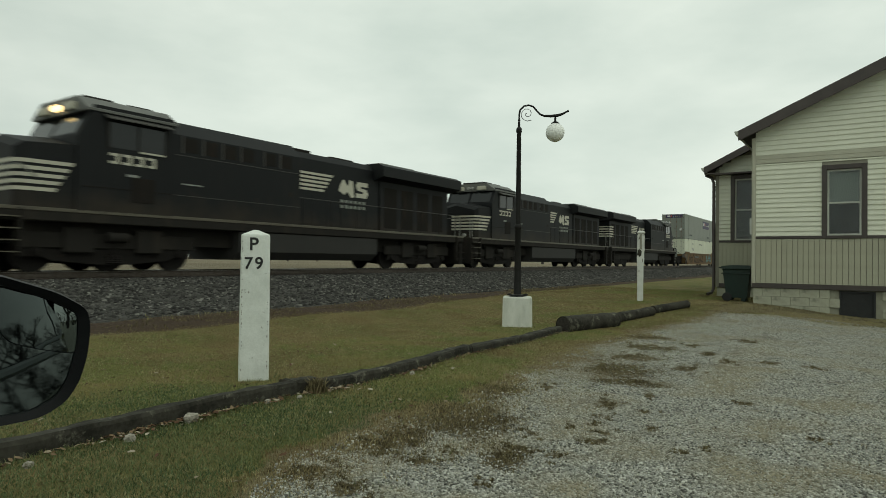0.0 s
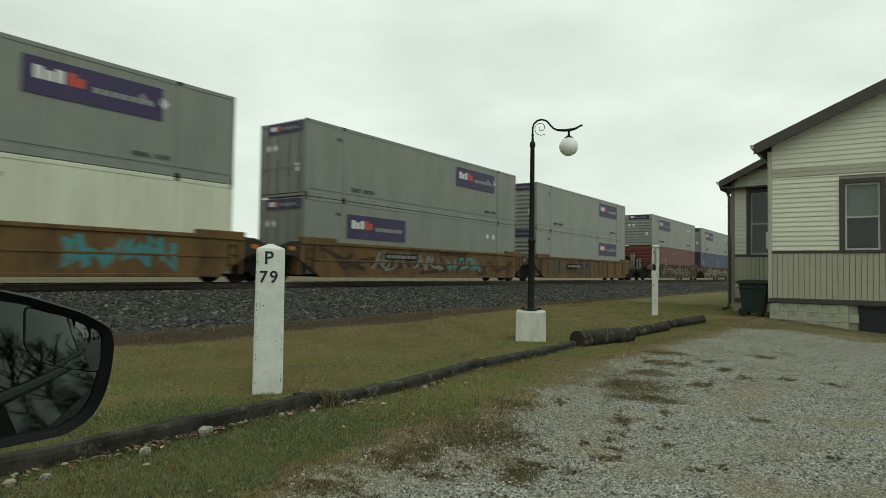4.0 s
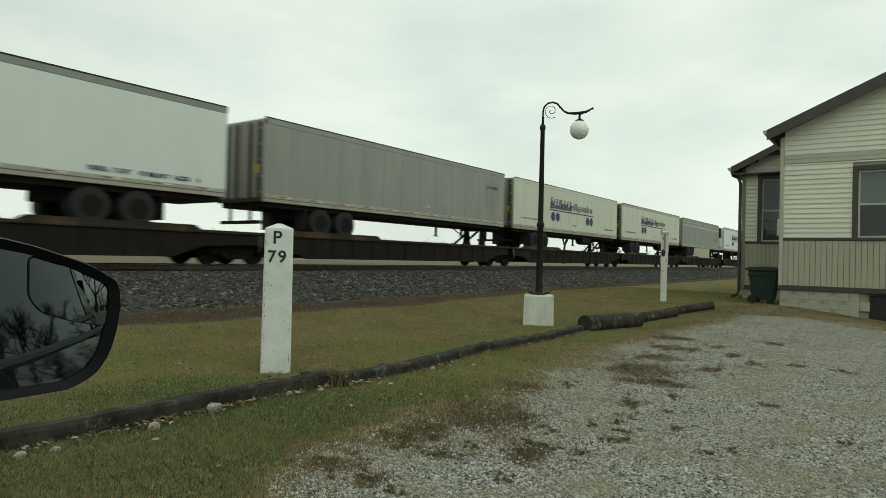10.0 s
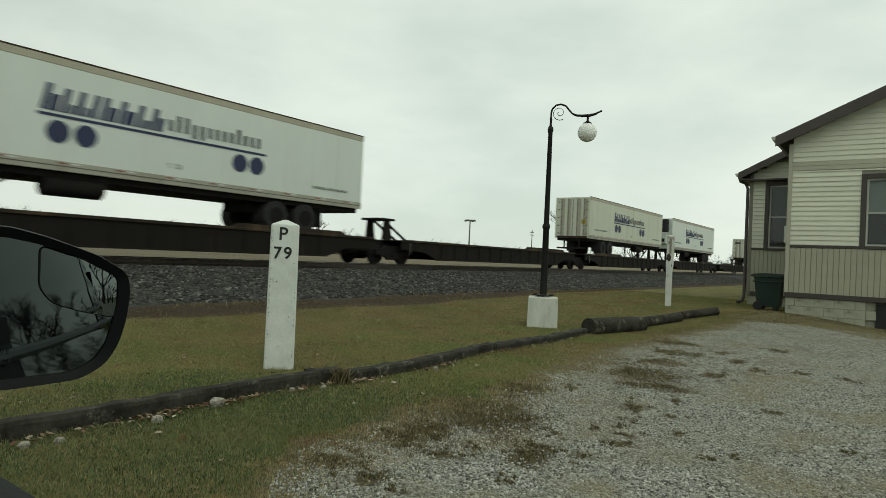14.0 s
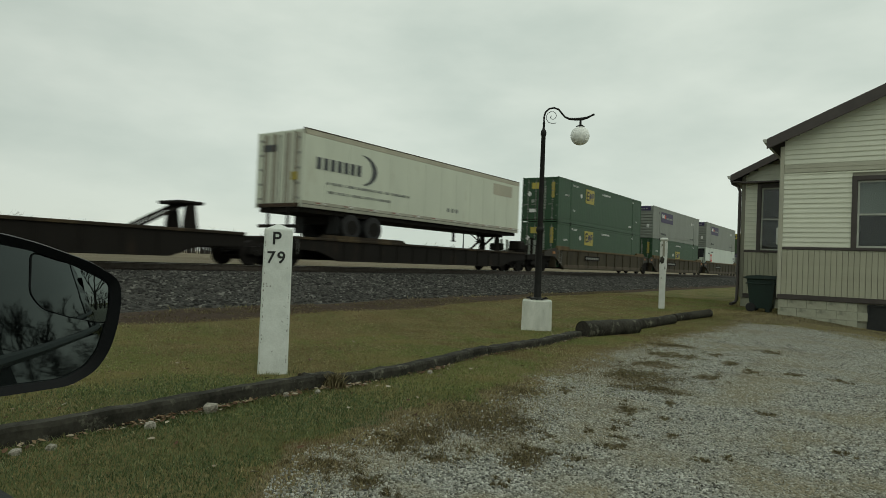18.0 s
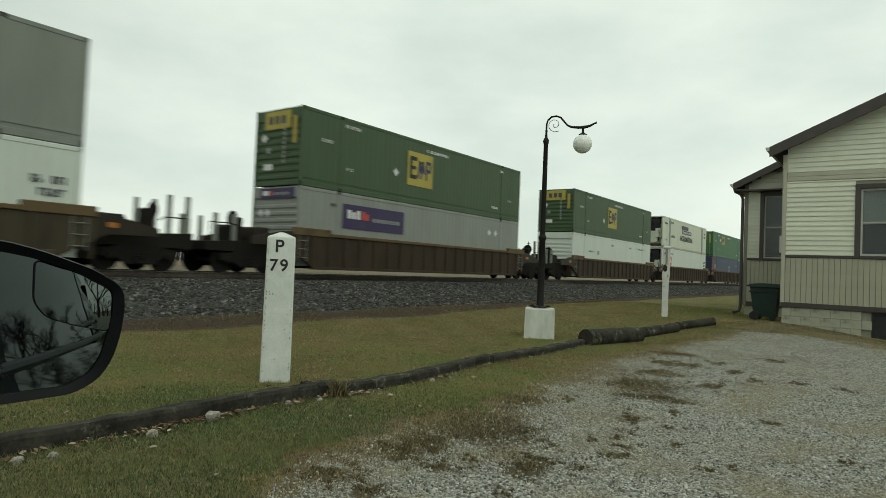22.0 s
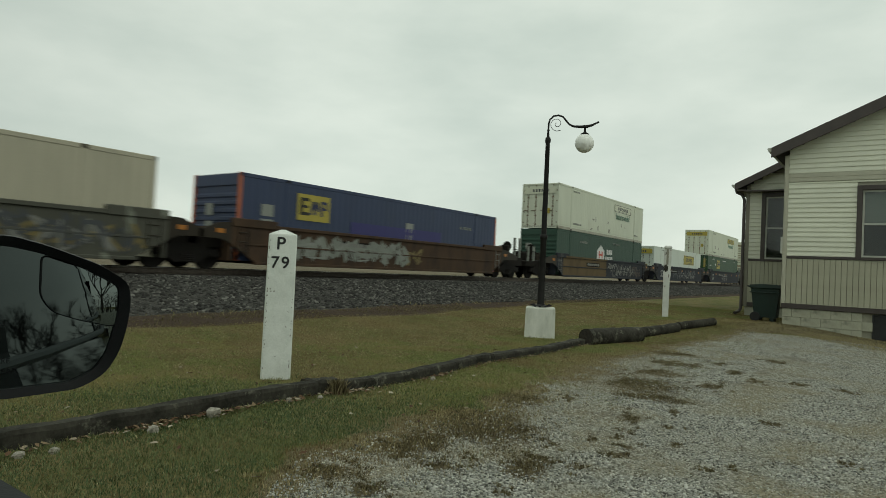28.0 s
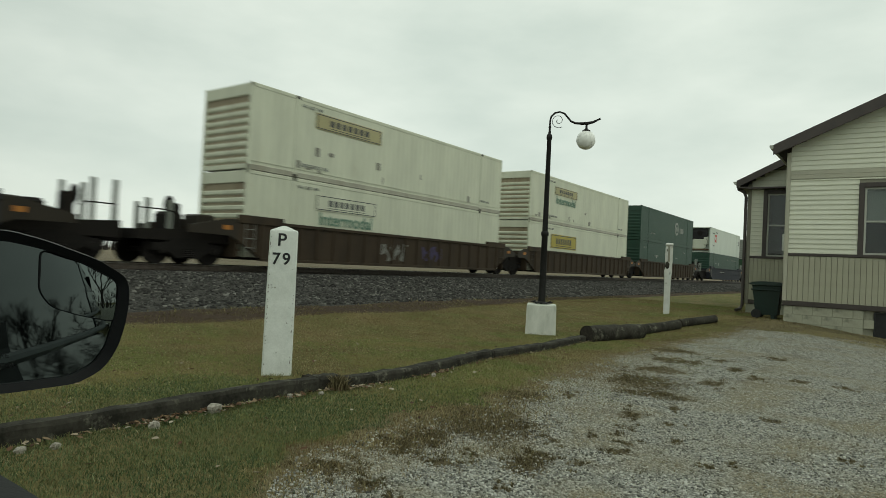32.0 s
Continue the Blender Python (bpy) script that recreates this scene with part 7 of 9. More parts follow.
# -- locomotives --
def locomotive(x0, turned, label, lit=False):
    """A six-axle road diesel, its front at the thing's origin."""
    th = rolling("locomotive", label, "locomotive", x0, "locomotives at the head of the train", turned)
    W = 1.50
    part("frame", Mesh().box(0.45, 21.8, -W, W, 1.30, 1.62, 0.03), C_LOCOGRIME, th)
    part("walkway_edge", Mesh().box(0.45, 21.8, -W - 0.02, -W + 0.01, 1.56, 1.65, 0.008), C_EDGE, th, "worn pale walkway edge")
    part("walkway_edge", Mesh().box(0.45, 21.8, W - 0.01, W + 0.02, 1.56, 1.65, 0.008), C_EDGE, th, "worn pale walkway edge")
    part("underframe", Mesh().box(1.3, 21.0, -1.0, 1.0, 0.75, 1.32), C_LOCOGRIME, th)
    # nose and cab
    hip = [(-1.40, 1.62), (1.40, 1.62), (1.40, 3.30), (0.0, 3.62), (-1.40, 3.30)]
    m = Mesh().add([(x, y * w, 1.62 + (z - 1.62) * h) for x, w, h in ((1.12, 0.86, 0.90), (1.30, 0.97, 0.985), (2.52, 1.04, 1.03)) for y, z in hip],
                   [(k * 5 + q, k * 5 + (q + 1) % 5, k * 5 + 5 + (q + 1) % 5, k * 5 + 5 + q) for k in (0, 1) for q in range(5)] + [(4, 3, 2, 1, 0), (10, 11, 12, 13, 14)])
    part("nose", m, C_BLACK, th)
    part("nose_door", Mesh().box(1.09, 1.125, 0.25, 0.95, 1.68, 3.05, 0.01), C_BLACK, th)
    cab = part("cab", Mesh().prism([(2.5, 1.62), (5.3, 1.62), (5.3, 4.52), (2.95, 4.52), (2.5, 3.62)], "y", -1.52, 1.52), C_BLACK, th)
    part("cab_roof", Mesh().prism([(-1.56, 4.40), (-1.0, 4.78), (1.0, 4.78), (1.56, 4.40), (1.56, 4.34), (-1.56, 4.34)], "x", 2.72, 5.4), C_CABROOF, cab, "dull grey cab roof")
    part("roof_unit", Mesh().box(3.0, 3.9, -0.75, 0.75, 4.78, 4.90, 0.04), C_LOCOGRIME, cab)
    part("roof_unit", Mesh().box(4.35, 5.2, -0.6, 0.6, 4.78, 4.92, 0.05), C_LOCOGRIME, cab)
    part("windscreen", Mesh().add([(2.49 + 0.36 * 0.08, y0, 3.70) for y0 in (-1.35, -0.08)] + [(2.83, y0, 4.34) for y0 in (-0.08, -1.35)], [(0, 1, 2, 3)]), M_SMOKED, cab)
    part("windscreen", Mesh().add([(2.49 + 0.36 * 0.08, y0, 3.70) for y0 in (0.08, 1.35)] + [(2.83, y0, 4.34) for y0 in (1.35, 0.08)], [(0, 1, 2, 3)]), M_SMOKED, cab)
    for s in (-1, 1):
        y = s * 1.526
        part("side_window", Mesh().box(3.35, 5.0, min(y, y - s * 0.02), max(y, y - s * 0.02), 3.42, 4.15), M_CABGLASS, cab)
        for xa, xb, za, zb in ((3.28, 3.35, 3.36, 4.2), (5.0, 5.07, 3.36, 4.2), (4.15, 4.2, 3.42, 4.15)):
            part("window_frame", Mesh().box(xa, xb, min(y, y + s * 0.02), max(y, y + s * 0.02), za, zb), C_LOCOGRIME, cab)
        part("window_sill", Mesh().box(4.22, 4.98, min(y, y + s * 0.03), max(y, y + s * 0.03), 3.36, 3.41), C_STRIPE, cab, "pale window sill")
        part("window_awning", Mesh().prism([(y, 4.25), (y + s * 0.22, 4.16), (y + s * 0.22, 4.19), (y, 4.30)], "x", 3.2, 5.15), C_DUST, cab)
        for k in range(4):
            a = 3.36 + 0.36 * k
            lo, hi = min(y, y + s * 0.006), max(y, y + s * 0.006)
            part("number_bar", Mesh().box(a, a + 0.27, lo, hi, 3.20, 3.27).box(a, a + 0.27, lo, hi, 2.98, 3.05).box(a + 0.18, a + 0.27, lo, hi, 3.05, 3.20), C_STRIPE, cab)
        part("stencil_bar", Mesh().box(3.85, 4.2, lo, hi, 2.66, 2.73), C_LGREY, cab)
        part("panel_seam", Mesh().box(2.6, 5.28, lo, hi, 2.28, 2.30), F_SIDE, cab)
        part("door_panel", Mesh().box(4.0, 4.7, min(y, y + s * 0.01), max(y, y + s * 0.01), 1.95, 2.65, 0.004), F_SIDE, cab)
    part("headlight", Mesh().cyl((2.60, -0.13, 4.52), 0.085, 0.12, "x", 14).cyl((2.60, 0.13, 4.52), 0.085, 0.12, "x", 14), M_HEAD if lit else M_LENS, cab, "pair of headlights")
    part("number_board", Mesh().box(2.62, 2.75, -1.0, -0.45, 4.40, 4.62, 0.02).box(2.62, 2.75, 0.45, 1.0, 4.40, 4.62, 0.02), C_STRIPE, cab)
    part("roof_gear", Mesh().box(3.5, 4.3, -0.5, 0.5, 4.78, 4.92, 0.04).cyl((4.8, 0.3, 4.78), 0.12, 0.16, n=12), C_LGREY, cab)
    # pale stripes swept round the nose
    for k in range(5):
        z = 2.06 + 0.175 * k
        part("nose_stripe", Mesh().box(1.10, 1.118, -1.20, 1.20, z, z + 0.095), C_STRIPE, th)
        for sy in (-1, 1):
            b = 2.02 + 0.10 * k
            wb = 1.36 + 0.095 * (b - 1.30) / 1.22
            v = [(xx, sy * (yy + dy), zz) for dy in (0.0, 0.012) for xx, yy, zz in ((1.115, 1.206, z), (1.30, 1.360, z), (b, wb, z), (b + 0.05, wb + 0.004, z + 0.095), (1.30, 1.360, z + 0.095), (1.115, 1.206, z + 0.095))]
            part("nose_stripe", Mesh().add(v, [(0, 1, 4, 5), (1, 2, 3, 4), (6, 7, 10, 11), (7, 8, 9, 10), (0, 1, 7, 6), (1, 2, 8, 7), (2, 3, 9, 8), (3, 4, 10, 9), (4, 5, 11, 10), (5, 0, 6, 11)]), C_STRIPE, th)
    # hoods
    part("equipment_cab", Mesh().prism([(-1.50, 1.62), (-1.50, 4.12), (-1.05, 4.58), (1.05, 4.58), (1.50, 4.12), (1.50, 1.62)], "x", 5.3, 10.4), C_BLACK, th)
    for y in (-1.51, 1.50):
        for k in range(6):
            a = 5.62 + 0.72 * k + (0.25 if k > 3 else 0)
            part("air_intake", Mesh().box(a, a + 0.50, y, y + 0.01, 3.62, 4.06), F_SIDE, th)
            part("intake_frame", Mesh().box(a - 0.05, a, y - 0.008, y + 0.012, 3.58, 4.10), C_DUST, th)
        part("panel_seam", Mesh().box(5.32, 10.38, y, y + 0.01, 3.50, 3.52).box(5.32, 10.38, y, y + 0.01, 2.28, 2.30), C_DUST, th)
        part("stencil_bar", Mesh().box(5.6, 6.3, y - 0.004, y + 0.006, 2.62, 2.66), C_LGREY, th)
        part("lift_lug", Mesh().cyl((9.95, y, 2.72), 0.09, 0.02, "y", 12), C_LOCOGRIME, th)
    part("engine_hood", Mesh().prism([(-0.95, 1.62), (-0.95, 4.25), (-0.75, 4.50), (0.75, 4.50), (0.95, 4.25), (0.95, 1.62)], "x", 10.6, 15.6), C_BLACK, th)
    for k in range(6):
        for y in (-0.958, 0.948):
            part("hood_door", Mesh().box(10.75 + 0.8 * k, 11.48 + 0.8 * k, y, y + 0.012, 1.75, 3.3, 0.004), C_BLACK, th)
    part("exhaust_stack", Mesh().box(11.2, 12.1, -0.3, 0.3, 4.5, 4.72, 0.03), F_SIDE, th)
    part("roof_hatch", Mesh().box(12.9, 14.3, -0.6, 0.6, 4.5, 4.6, 0.04), C_LOCOGRIME, th)
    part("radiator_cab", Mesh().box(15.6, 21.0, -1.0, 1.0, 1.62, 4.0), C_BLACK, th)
    part("radiator_wing", Mesh().prism([(-1.52, 4.0), (-1.52, 4.44), (-1.2, 4.58), (1.2, 4.58), (1.52, 4.44), (1.52, 4.0), (1.0, 3.85), (-1.0, 3.85)], "x", 15.2, 21.5), C_BLACK, th)
    part("radiator_roof", Mesh().box(15.5, 18.0, -1.1, 1.1, 4.58, 4.64, 0.01), C_GREY, th, "dull grey roof grille")
    for k in range(4):
        for y in (-1.008, 0.998):
            part("hood_door", Mesh().box(15.9 + 1.25 * k, 16.8 + 1.25 * k, y, y + 0.01, 1.8, 3.6, 0.004), F_SIDE, th)
    for k in range(5):
        part("rear_stripe", Mesh().box(21.00, 21.012, -0.95, 0.95, 2.5 + 0.2 * k, 2.6 + 0.2 * k), C_STRIPE, th)
        if turned:
            part("rear_stripe", Mesh().box(20.0, 21.00, 1.004, 1.012, 2.5 + 0.2 * k, 2.6 + 0.2 * k), C_STRIPE, th)
            part("rear_stripe", Mesh().box(20.0, 21.00, -1.012, -1.004, 2.5 + 0.2 * k, 2.6 + 0.2 * k), C_STRIPE, th)
    # swept bars and block shapes of the railway's mark
    for s in (-1, 1):
        y = s * 0.957
        lo, hi = min(y, y + s * 0.012), max(y, y + s * 0.012)

        def fx_(pts, s=s):
            """Keeps the mark's order from left to right on both sides."""
            return pts if s < 0 else [(25.6 - a, b) for a, b in pts]

        for k in range(5):
            z = 3.05 + 0.155 * k
            part("mark_bar", Mesh().prism(fx_([(10.79, z), (12.63 - 0.12 * (4 - k), z), (12.70 - 0.12 * (4 - k), z + 0.09), (10.75, z + 0.09)]), "y", lo, hi), C_STRIPE, th)
        m = Mesh()
        m.prism(fx_([(13.01, 3.2), (13.35, 3.05), (13.53, 3.2), (13.78, 2.95), (13.95, 3.0), (13.87, 3.65), (13.65, 3.68), (13.57, 3.4), (13.31, 3.68), (13.18, 3.55)]), "y", lo, hi)
        part("mark_shape", m, C_STRIPE, th)
        m = Mesh()
        m.prism(fx_([(14.08, 3.0), (14.72, 3.0), (14.85, 3.18), (14.72, 3.38), (14.38, 3.40), (14.38, 3.48), (14.81, 3.48), (14.81, 3.66), (14.17, 3.66), (14.06, 3.5), (14.17, 3.30), (14.51, 3.26), (14.51, 3.18), (14.08, 3.18)]), "y", lo, hi)
        part("mark_shape", m, C_STRIPE, th)
        for r in range(2):
            for k in range(6):
                xa = 13.14 + 0.27 * k if s < 0 else 25.6 - 13.33 - 0.27 * k
                part("name_bar", Mesh().box(xa, xa + 0.17, lo, hi, 2.50 + 0.21 * r, 2.63 + 0.21 * r), C_GREY, th)
    # handrails
    for s in (-1, 1):
        y = s * 1.44
        for k in range(8):
            x = 10.6 + 1.5 * k
            part("stanchion", shared("stanchion/l", lambda: Mesh().cyl((0, 0, 1.62), 0.013, 1.05, n=6), C_LOCOGRIME), C_LOCOGRIME, th, at=pose(x, y, 0))
        part("handrail", Mesh().tube([(10.42, y, 2.66), (10.6, y, 2.66), (21.3, y, 2.66), (21.6, y, 2.4), (21.62, y, 1.6)], 0.016, 6), C_DUST, th)
        part("step_rail", Mesh().tube([(0.6, s * 1.4, 1.0), (0.6, s * 1.4, 2.55), (1.2, s * 1.4, 2.7), (1.6, s * 1.4, 2.4)], 0.018, 6), C_STEEL, th)
        for k in range(4):
            part("step", Mesh().box(0.5, 1.15, s * 1.45 - 0.15, s * 1.45 + 0.02, 0.50 + 0.29 * k, 0.53 + 0.29 * k), C_EDGE, th)
            part("step", Mesh().box(21.1, 21.75, s * 1.45 - 0.15, s * 1.45 + 0.02, 0.50 + 0.29 * k, 0.53 + 0.29 * k), F_SIDE, th)
        part("step_well", Mesh().box(1.16, 1.22, s * 1.45 - 0.15, s * 1.45 + 0.03, 0.4, 1.6), C_LOCOGRIME, th)
        part("step_well", Mesh().box(21.04, 21.10, s * 1.45 - 0.15, s * 1.45 + 0.03, 0.4, 1.6), C_LOCOGRIME, th)
        part("ditch_light", Mesh().cyl((0.36, s * 1.0, 1.75), 0.1, 0.1, "x", 12), M_LENS, th)
        part("end_rail", Mesh().tube([(21.72, s * 0.35, 1.6), (21.72, s * 0.35, 2.6), (21.72, s * 1.3, 2.6), (21.72, s * 1.3, 1.6)], 0.02, 6), C_STEEL, th)
        part("end_rail", Mesh().tube([(0.5, s * 0.35, 1.6), (0.5, s * 0.35, 2.6), (0.5, s * 1.3, 2.6), (0.5, s * 1.3, 1.6)], 0.02, 6), C_STEEL, th)
    # pilots, tank, gear
    part("pilot", Mesh().prism([(0.45, 0.25), (0.75, 0.2), (0.75, 1.35), (0.45, 1.35)], "y", -1.42, 1.42), C_LOCOGRIME, th)
    part("pilot", Mesh().prism([(21.5, 0.2), (21.8, 0.25), (21.8, 1.35), (21.5, 1.35)], "y", -1.42, 1.42), C_LOCOGRIME, th)
    part("fuel_tank", Mesh().prism([(-1.45, 0.62), (-1.45, 1.28), (1.45, 1.28), (1.45, 0.62), (1.15, 0.35), (-1.15, 0.35)], "x", 7.8, 14.9), C_TANK, th, "dusty grey fuel tank")
    part("air_reservoir", Mesh().cyl((7.8, -1.30, 1.42), 0.16, 5.6, "x", 14, cap=0.03), C_LOCOGRIME, th, smooth=True)
    for x in (3.75, 18.35):
        tk = truck_at(th, x, 3, 0.533, 2.0, "truck")
        part("truck_casting", Mesh().box(-2.55, 2.55, -1.16, -1.06, 0.62, 1.05, 0.03).box(-2.55, 2.55, 1.06, 1.16, 0.62, 1.05, 0.03).box(-1.4, -0.6, -1.25, -1.1, 0.5, 1.2, 0.04).box(0.6, 1.4, -1.25, -1.1, 0.5, 1.2, 0.04), C_LOCOGRIME, tk)
        part("brake_cylinder", Mesh().cyl((-0.3, -1.28, 0.95), 0.14, 0.6, "x", 12, cap=0.02), C_LOCOGRIME, tk, smooth=True)
    coupler(th, 0.45, -1)
    coupler(th, 21.8, 1)
    return th


C_TANK = paint("dusty_tank_paint", (0.026, 0.025, 0.022), (0.036, 0.032, 0.026), 0.55, 0.85)
C_CABROOF = paint("dull_grey_cab_roof", (0.115, 0.118, 0.105), (0.05, 0.048, 0.042), 0.52)
C_EDGE = paint("worn_pale_walkway_edge", (0.10, 0.088, 0.062), (0.045, 0.038, 0.028), 0.52)
C_DUST = paint("dusty_dark_grey_paint", (0.048, 0.046, 0.039), (0.028, 0.026, 0.022), 0.55)
M_LENS = mat("clear_lamp_lens", (0.35, 0.35, 0.32), rough=0.15, bump=0.0)
M_HEAD = mat("lit_headlight_lens", (1.0, 0.72, 0.34), rough=0.2, bump=0.0, emit=2.6)
LOCO = "black diesel locomotive with off-white stripes and a grimy underframe"
locomotive(5.9, False, LOCO + ", headlights lit", True)
locomotive(28.15, False, LOCO)
locomotive(72.6, True, LOCO + ", running backwards")


# -- the cars and their loads, in order behind the locomotives --
def stack(x0, side, style, first, last, lower, upper=None, label="", top=None, art=()):
    well_unit(x0, side, style, first, last, label, top, art)
    container(x0, 0, *lower[:2], **lower[2])
    if upper:
        container(x0, 1, *upper[:2], **upper[2])


def ld(label, deco=None, **kw):
    return dict(label=label, deco=deco, **kw)


L_PAR = "grey corrugated container with a dark purple logo panel"
L_POOL = "green container with a yellow square logo panel"
L_HUNT = "off-white container with a yellow plate and grey lettering shapes"
Y1, Y2 = "faded yellow-brown well car with sprayed graffiti", "rusty brown well car covered in graffiti"
stack(77.0, W_YEL, "smooth", True, False, (C_CREAM, "door", ld("cream container in a well car", d_marks(3))), (C_GREY, "door", ld(L_PAR + ", rusty doors", d_parcel(9.9), rods=C_RUSTROD)), Y1, art=(spray(10.9, 14.0, 0.45, 1.38, C_TEAL, 1, 10, -1.50, 1.7), spray(1.0, 9.0, 0.35, 1.35, F_DECK, 61, 7, -1.50, 1.5)))
stack(96.3, W_YEL, "smooth", False, False, (C_GREY, "door", ld(L_PAR, d_parcel(2.23, 1.45))), (C_GREY, "door", ld(L_PAR, d_parcel(9.97))), Y1, art=(spray(3.6, 8.6, 0.5, 1.3, C_STEEL, 2, 12), spray(0.5, 15.5, 0.35, 1.35, F_DECK, 62, 12, -1.495, 1.5), spray(9, 12, 0.5, 1.2, C_TEAL, 3, 8)))
stack(115.2, W_YEL, "panels", False, True, (C_LGREY, "rib", ld(L_PAR, d_parcel(10.35))), (C_LGREY, "rib", ld(L_PAR, d_parcel(10.42, 1.64))), Y1, art=(spray(1.2, 4.4, 0.4, 1.35, C_DARKLOGO, 4, 8, -1.505), spray(5.2, 8.4, 0.4, 1.35, C_DARKLOGO, 5, 8, -1.56)))
stack(138.7, W_GRAF, "smooth", True, False, (C_RED, "rib", ld("dull red container in a well car", d_marks(11))), (C_LGREY, "rib", ld(L_PAR, d_parcel())), Y2, art=(spray(0.5, 15.5, 0.35, 1.38, W_RUST, 63, 20, -1.495, 2.2), spray(1.0, 15.0, 0.4, 1.3, F_DECK, 64, 14, -1.50, 1.6), spray(5.8, 13.0, 0.4, 1.3, C_OCHRE, 6, 12, -1.52), spray(2.0, 12.0, 0.4, 1.3, C_DUSTW, 65, 12, -1.53)))
stack(157.95, W_GRAF, "smooth", False, False, (C_BLUE, "rib", ld("blue container with orange corner posts", d_blue(), posts=C_ORANGE)), (C_LGREY, "rib", ld(L_PAR, d_parcel())), Y2, art=(spray(0.8, 15.6, 0.42, 1.34, W_WEB, 68, 16, -1.492, 3.2), spray(1.0, 15.6, 0.4, 1.3, F_DECK, 67, 11, -1.500, 2.3), spray(1.0, 15.6, 0.45, 1.3, C_OCHRE, 17, 9, -1.508, 1.7), spray(2.0, 15.4, 0.5, 1.25, C_DUSTW, 7, 10, -1.516, 1.3)))
stack(177.25, W_RUST, "smooth", False, True, (C_GREEN, "rib", ld(L_POOL, d_pool(4.63, 1.55, 1.4, 0.86))), (C_LGREY, "rib", ld(L_PAR, d_parcel())), Y2, art=(spray(1.0, 11.0, 0.3, 1.4, C_STEEL, 8, 26), spray(0.5, 9.0, 0.3, 1.3, C_PURPLE, 18, 10), spray(11, 15, 0.4, 1.2, C_OCHRE, 19, 6)))

ALL = "off-white refrigerated trailer with navy lettering shapes and discs"
# place, paint, nose leads, label, marks, cooling unit, dark top rail, skirt, first or last platform of its car
trailer(198.75, C_TWHITE, True, "white dry van trailer riding nose first", t_plain, False, C_LGREY)
trailer(216.4, C_TGREY, False, "grey dry van trailer riding doors first", t_grey)
trailer(233.65, C_DIRTYW, False, ALL, t_alliance, True, F_DECK)
trailer(250.95, C_DIRTYW, False, ALL, t_alliance, True, C_BEIGE)
trailer(268.3, C_LGREY, False, "grey trailer with a gold shield mark and beige side skirt", t_shield, False, None, True)
trailer(287.4, C_TWHITE, True, ALL, t_alliance, True, C_BEIGE)
trailer(326.2, C_DIRTYW, False, ALL, t_alliance, True, C_BEIGE)
trailer(345.5, C_TWHITE, True, ALL, t_alliance, True, C_BEIGE)
trailer(384.35, C_DIRTYW, False, "off-white dry van trailer with dark lettering shapes and a crescent", t_arc, False, C_BEIGE)
for x0, hx, first, last, lean in ((198.75, 1.0, True, False, 1), (216.4, 15.2, False, False, -1), (233.65, 15.2, False, False, -1), (250.95, 15.2, False, False, -1), (268.3, 15.2, False, True, -1), (287.4, 1.0, True, False, 1),
                            (306.8, -0.75, False, False, 1), (326.2, 15.2, False, False, -1), (345.5, 1.0, False, False, 1), (365.0, 15.45, False, False, -1), (384.35, 15.2, False, True, -1)):
    spine_car(x0, hx, first, last, lean)

def size_mark(th):
    words("53", 0.85, C_LGREY, "size_mark", th, pose(1.75, -1.512, 0.78, 90, 0, 0), "white size figures", 0.003, 0.02)
    for x in (3.0, 4.6, 8.2, 11.3, 14.4):
        part("reflector", Mesh().box(x, x + 0.34, -1.512, -1.502, 1.08, 1.24), C_AMBER, th)


B1, B2, B3 = "dusty brown well car with a tan top chord", "red-brown ribbed well car", "dark slate well car with faded graffiti"
stack(405.65, W_TAN, "panels", True, False, (C_GREEN, "door", ld(L_POOL, d_pool(), posts=C_GREEN)), (C_GREEN, "door", ld(L_POOL, d_pool())), B1, W_TOP)
stack(425.2, W_TAN, "panels", False, False, (C_GREEN, "door", ld(L_POOL, d_pool(7.28, 1.15, 1.55, 0.80))), (C_GREY, "rib", ld(L_PAR, d_parcel())), B1, W_TOP)
stack(444.85, W_TAN, "panels", False, True, (C_WHITE, "reefer", ld("white refrigerated container with a red square mark", d_reefer())), (C_GREY, "rib", ld(L_PAR, d_parcel())), B1, W_TOP)
stack(468.4, W_BROWN, "ribs", True, True, (C_LGREY, "rib", ld(L_PAR, d_parcel(2.22, 1.52))), (C_GREEN2, "rib", ld(L_POOL + " on its side", d_pool(6.05, 0.82, 1.82, 1.50))), B2, W_TOP)
stack(491.95, W_BROWN, "ribs", True, False, (C_WHITE, "rib", ld("white corrugated container in a brown well car", d_marks(21))), (C_GREEN2, "rib", ld(L_POOL + " on its side", d_pool(6.08, 0.75, 1.82, 1.52))), B2, W_TOP)
stack(511.55, W_BROWN, "ribs", False, False, (C_WHITE, "reefer", ld("white refrigerated container with a red square mark", d_reefer())), (C_DIRTYW, "reefer", ld("stained white refrigerated container with grey bands and dark lettering", d_prime)), B2, W_TOP)
stack(531.1, W_BROWN, "ribs", False, True, (C_BLUE, "rib", ld("blue container with orange corner posts", d_blue(), posts=C_ORANGE)), (C_GREEN3, "door", ld(L_POOL, d_pool())), B2, W_TOP)
stack(555.2, W_RUST, "smooth", True, False, (C_WHITE, "reefer", ld("white refrigerated container alone in a well car", d_reefer())), None, "rust-red well car with grey side plates")
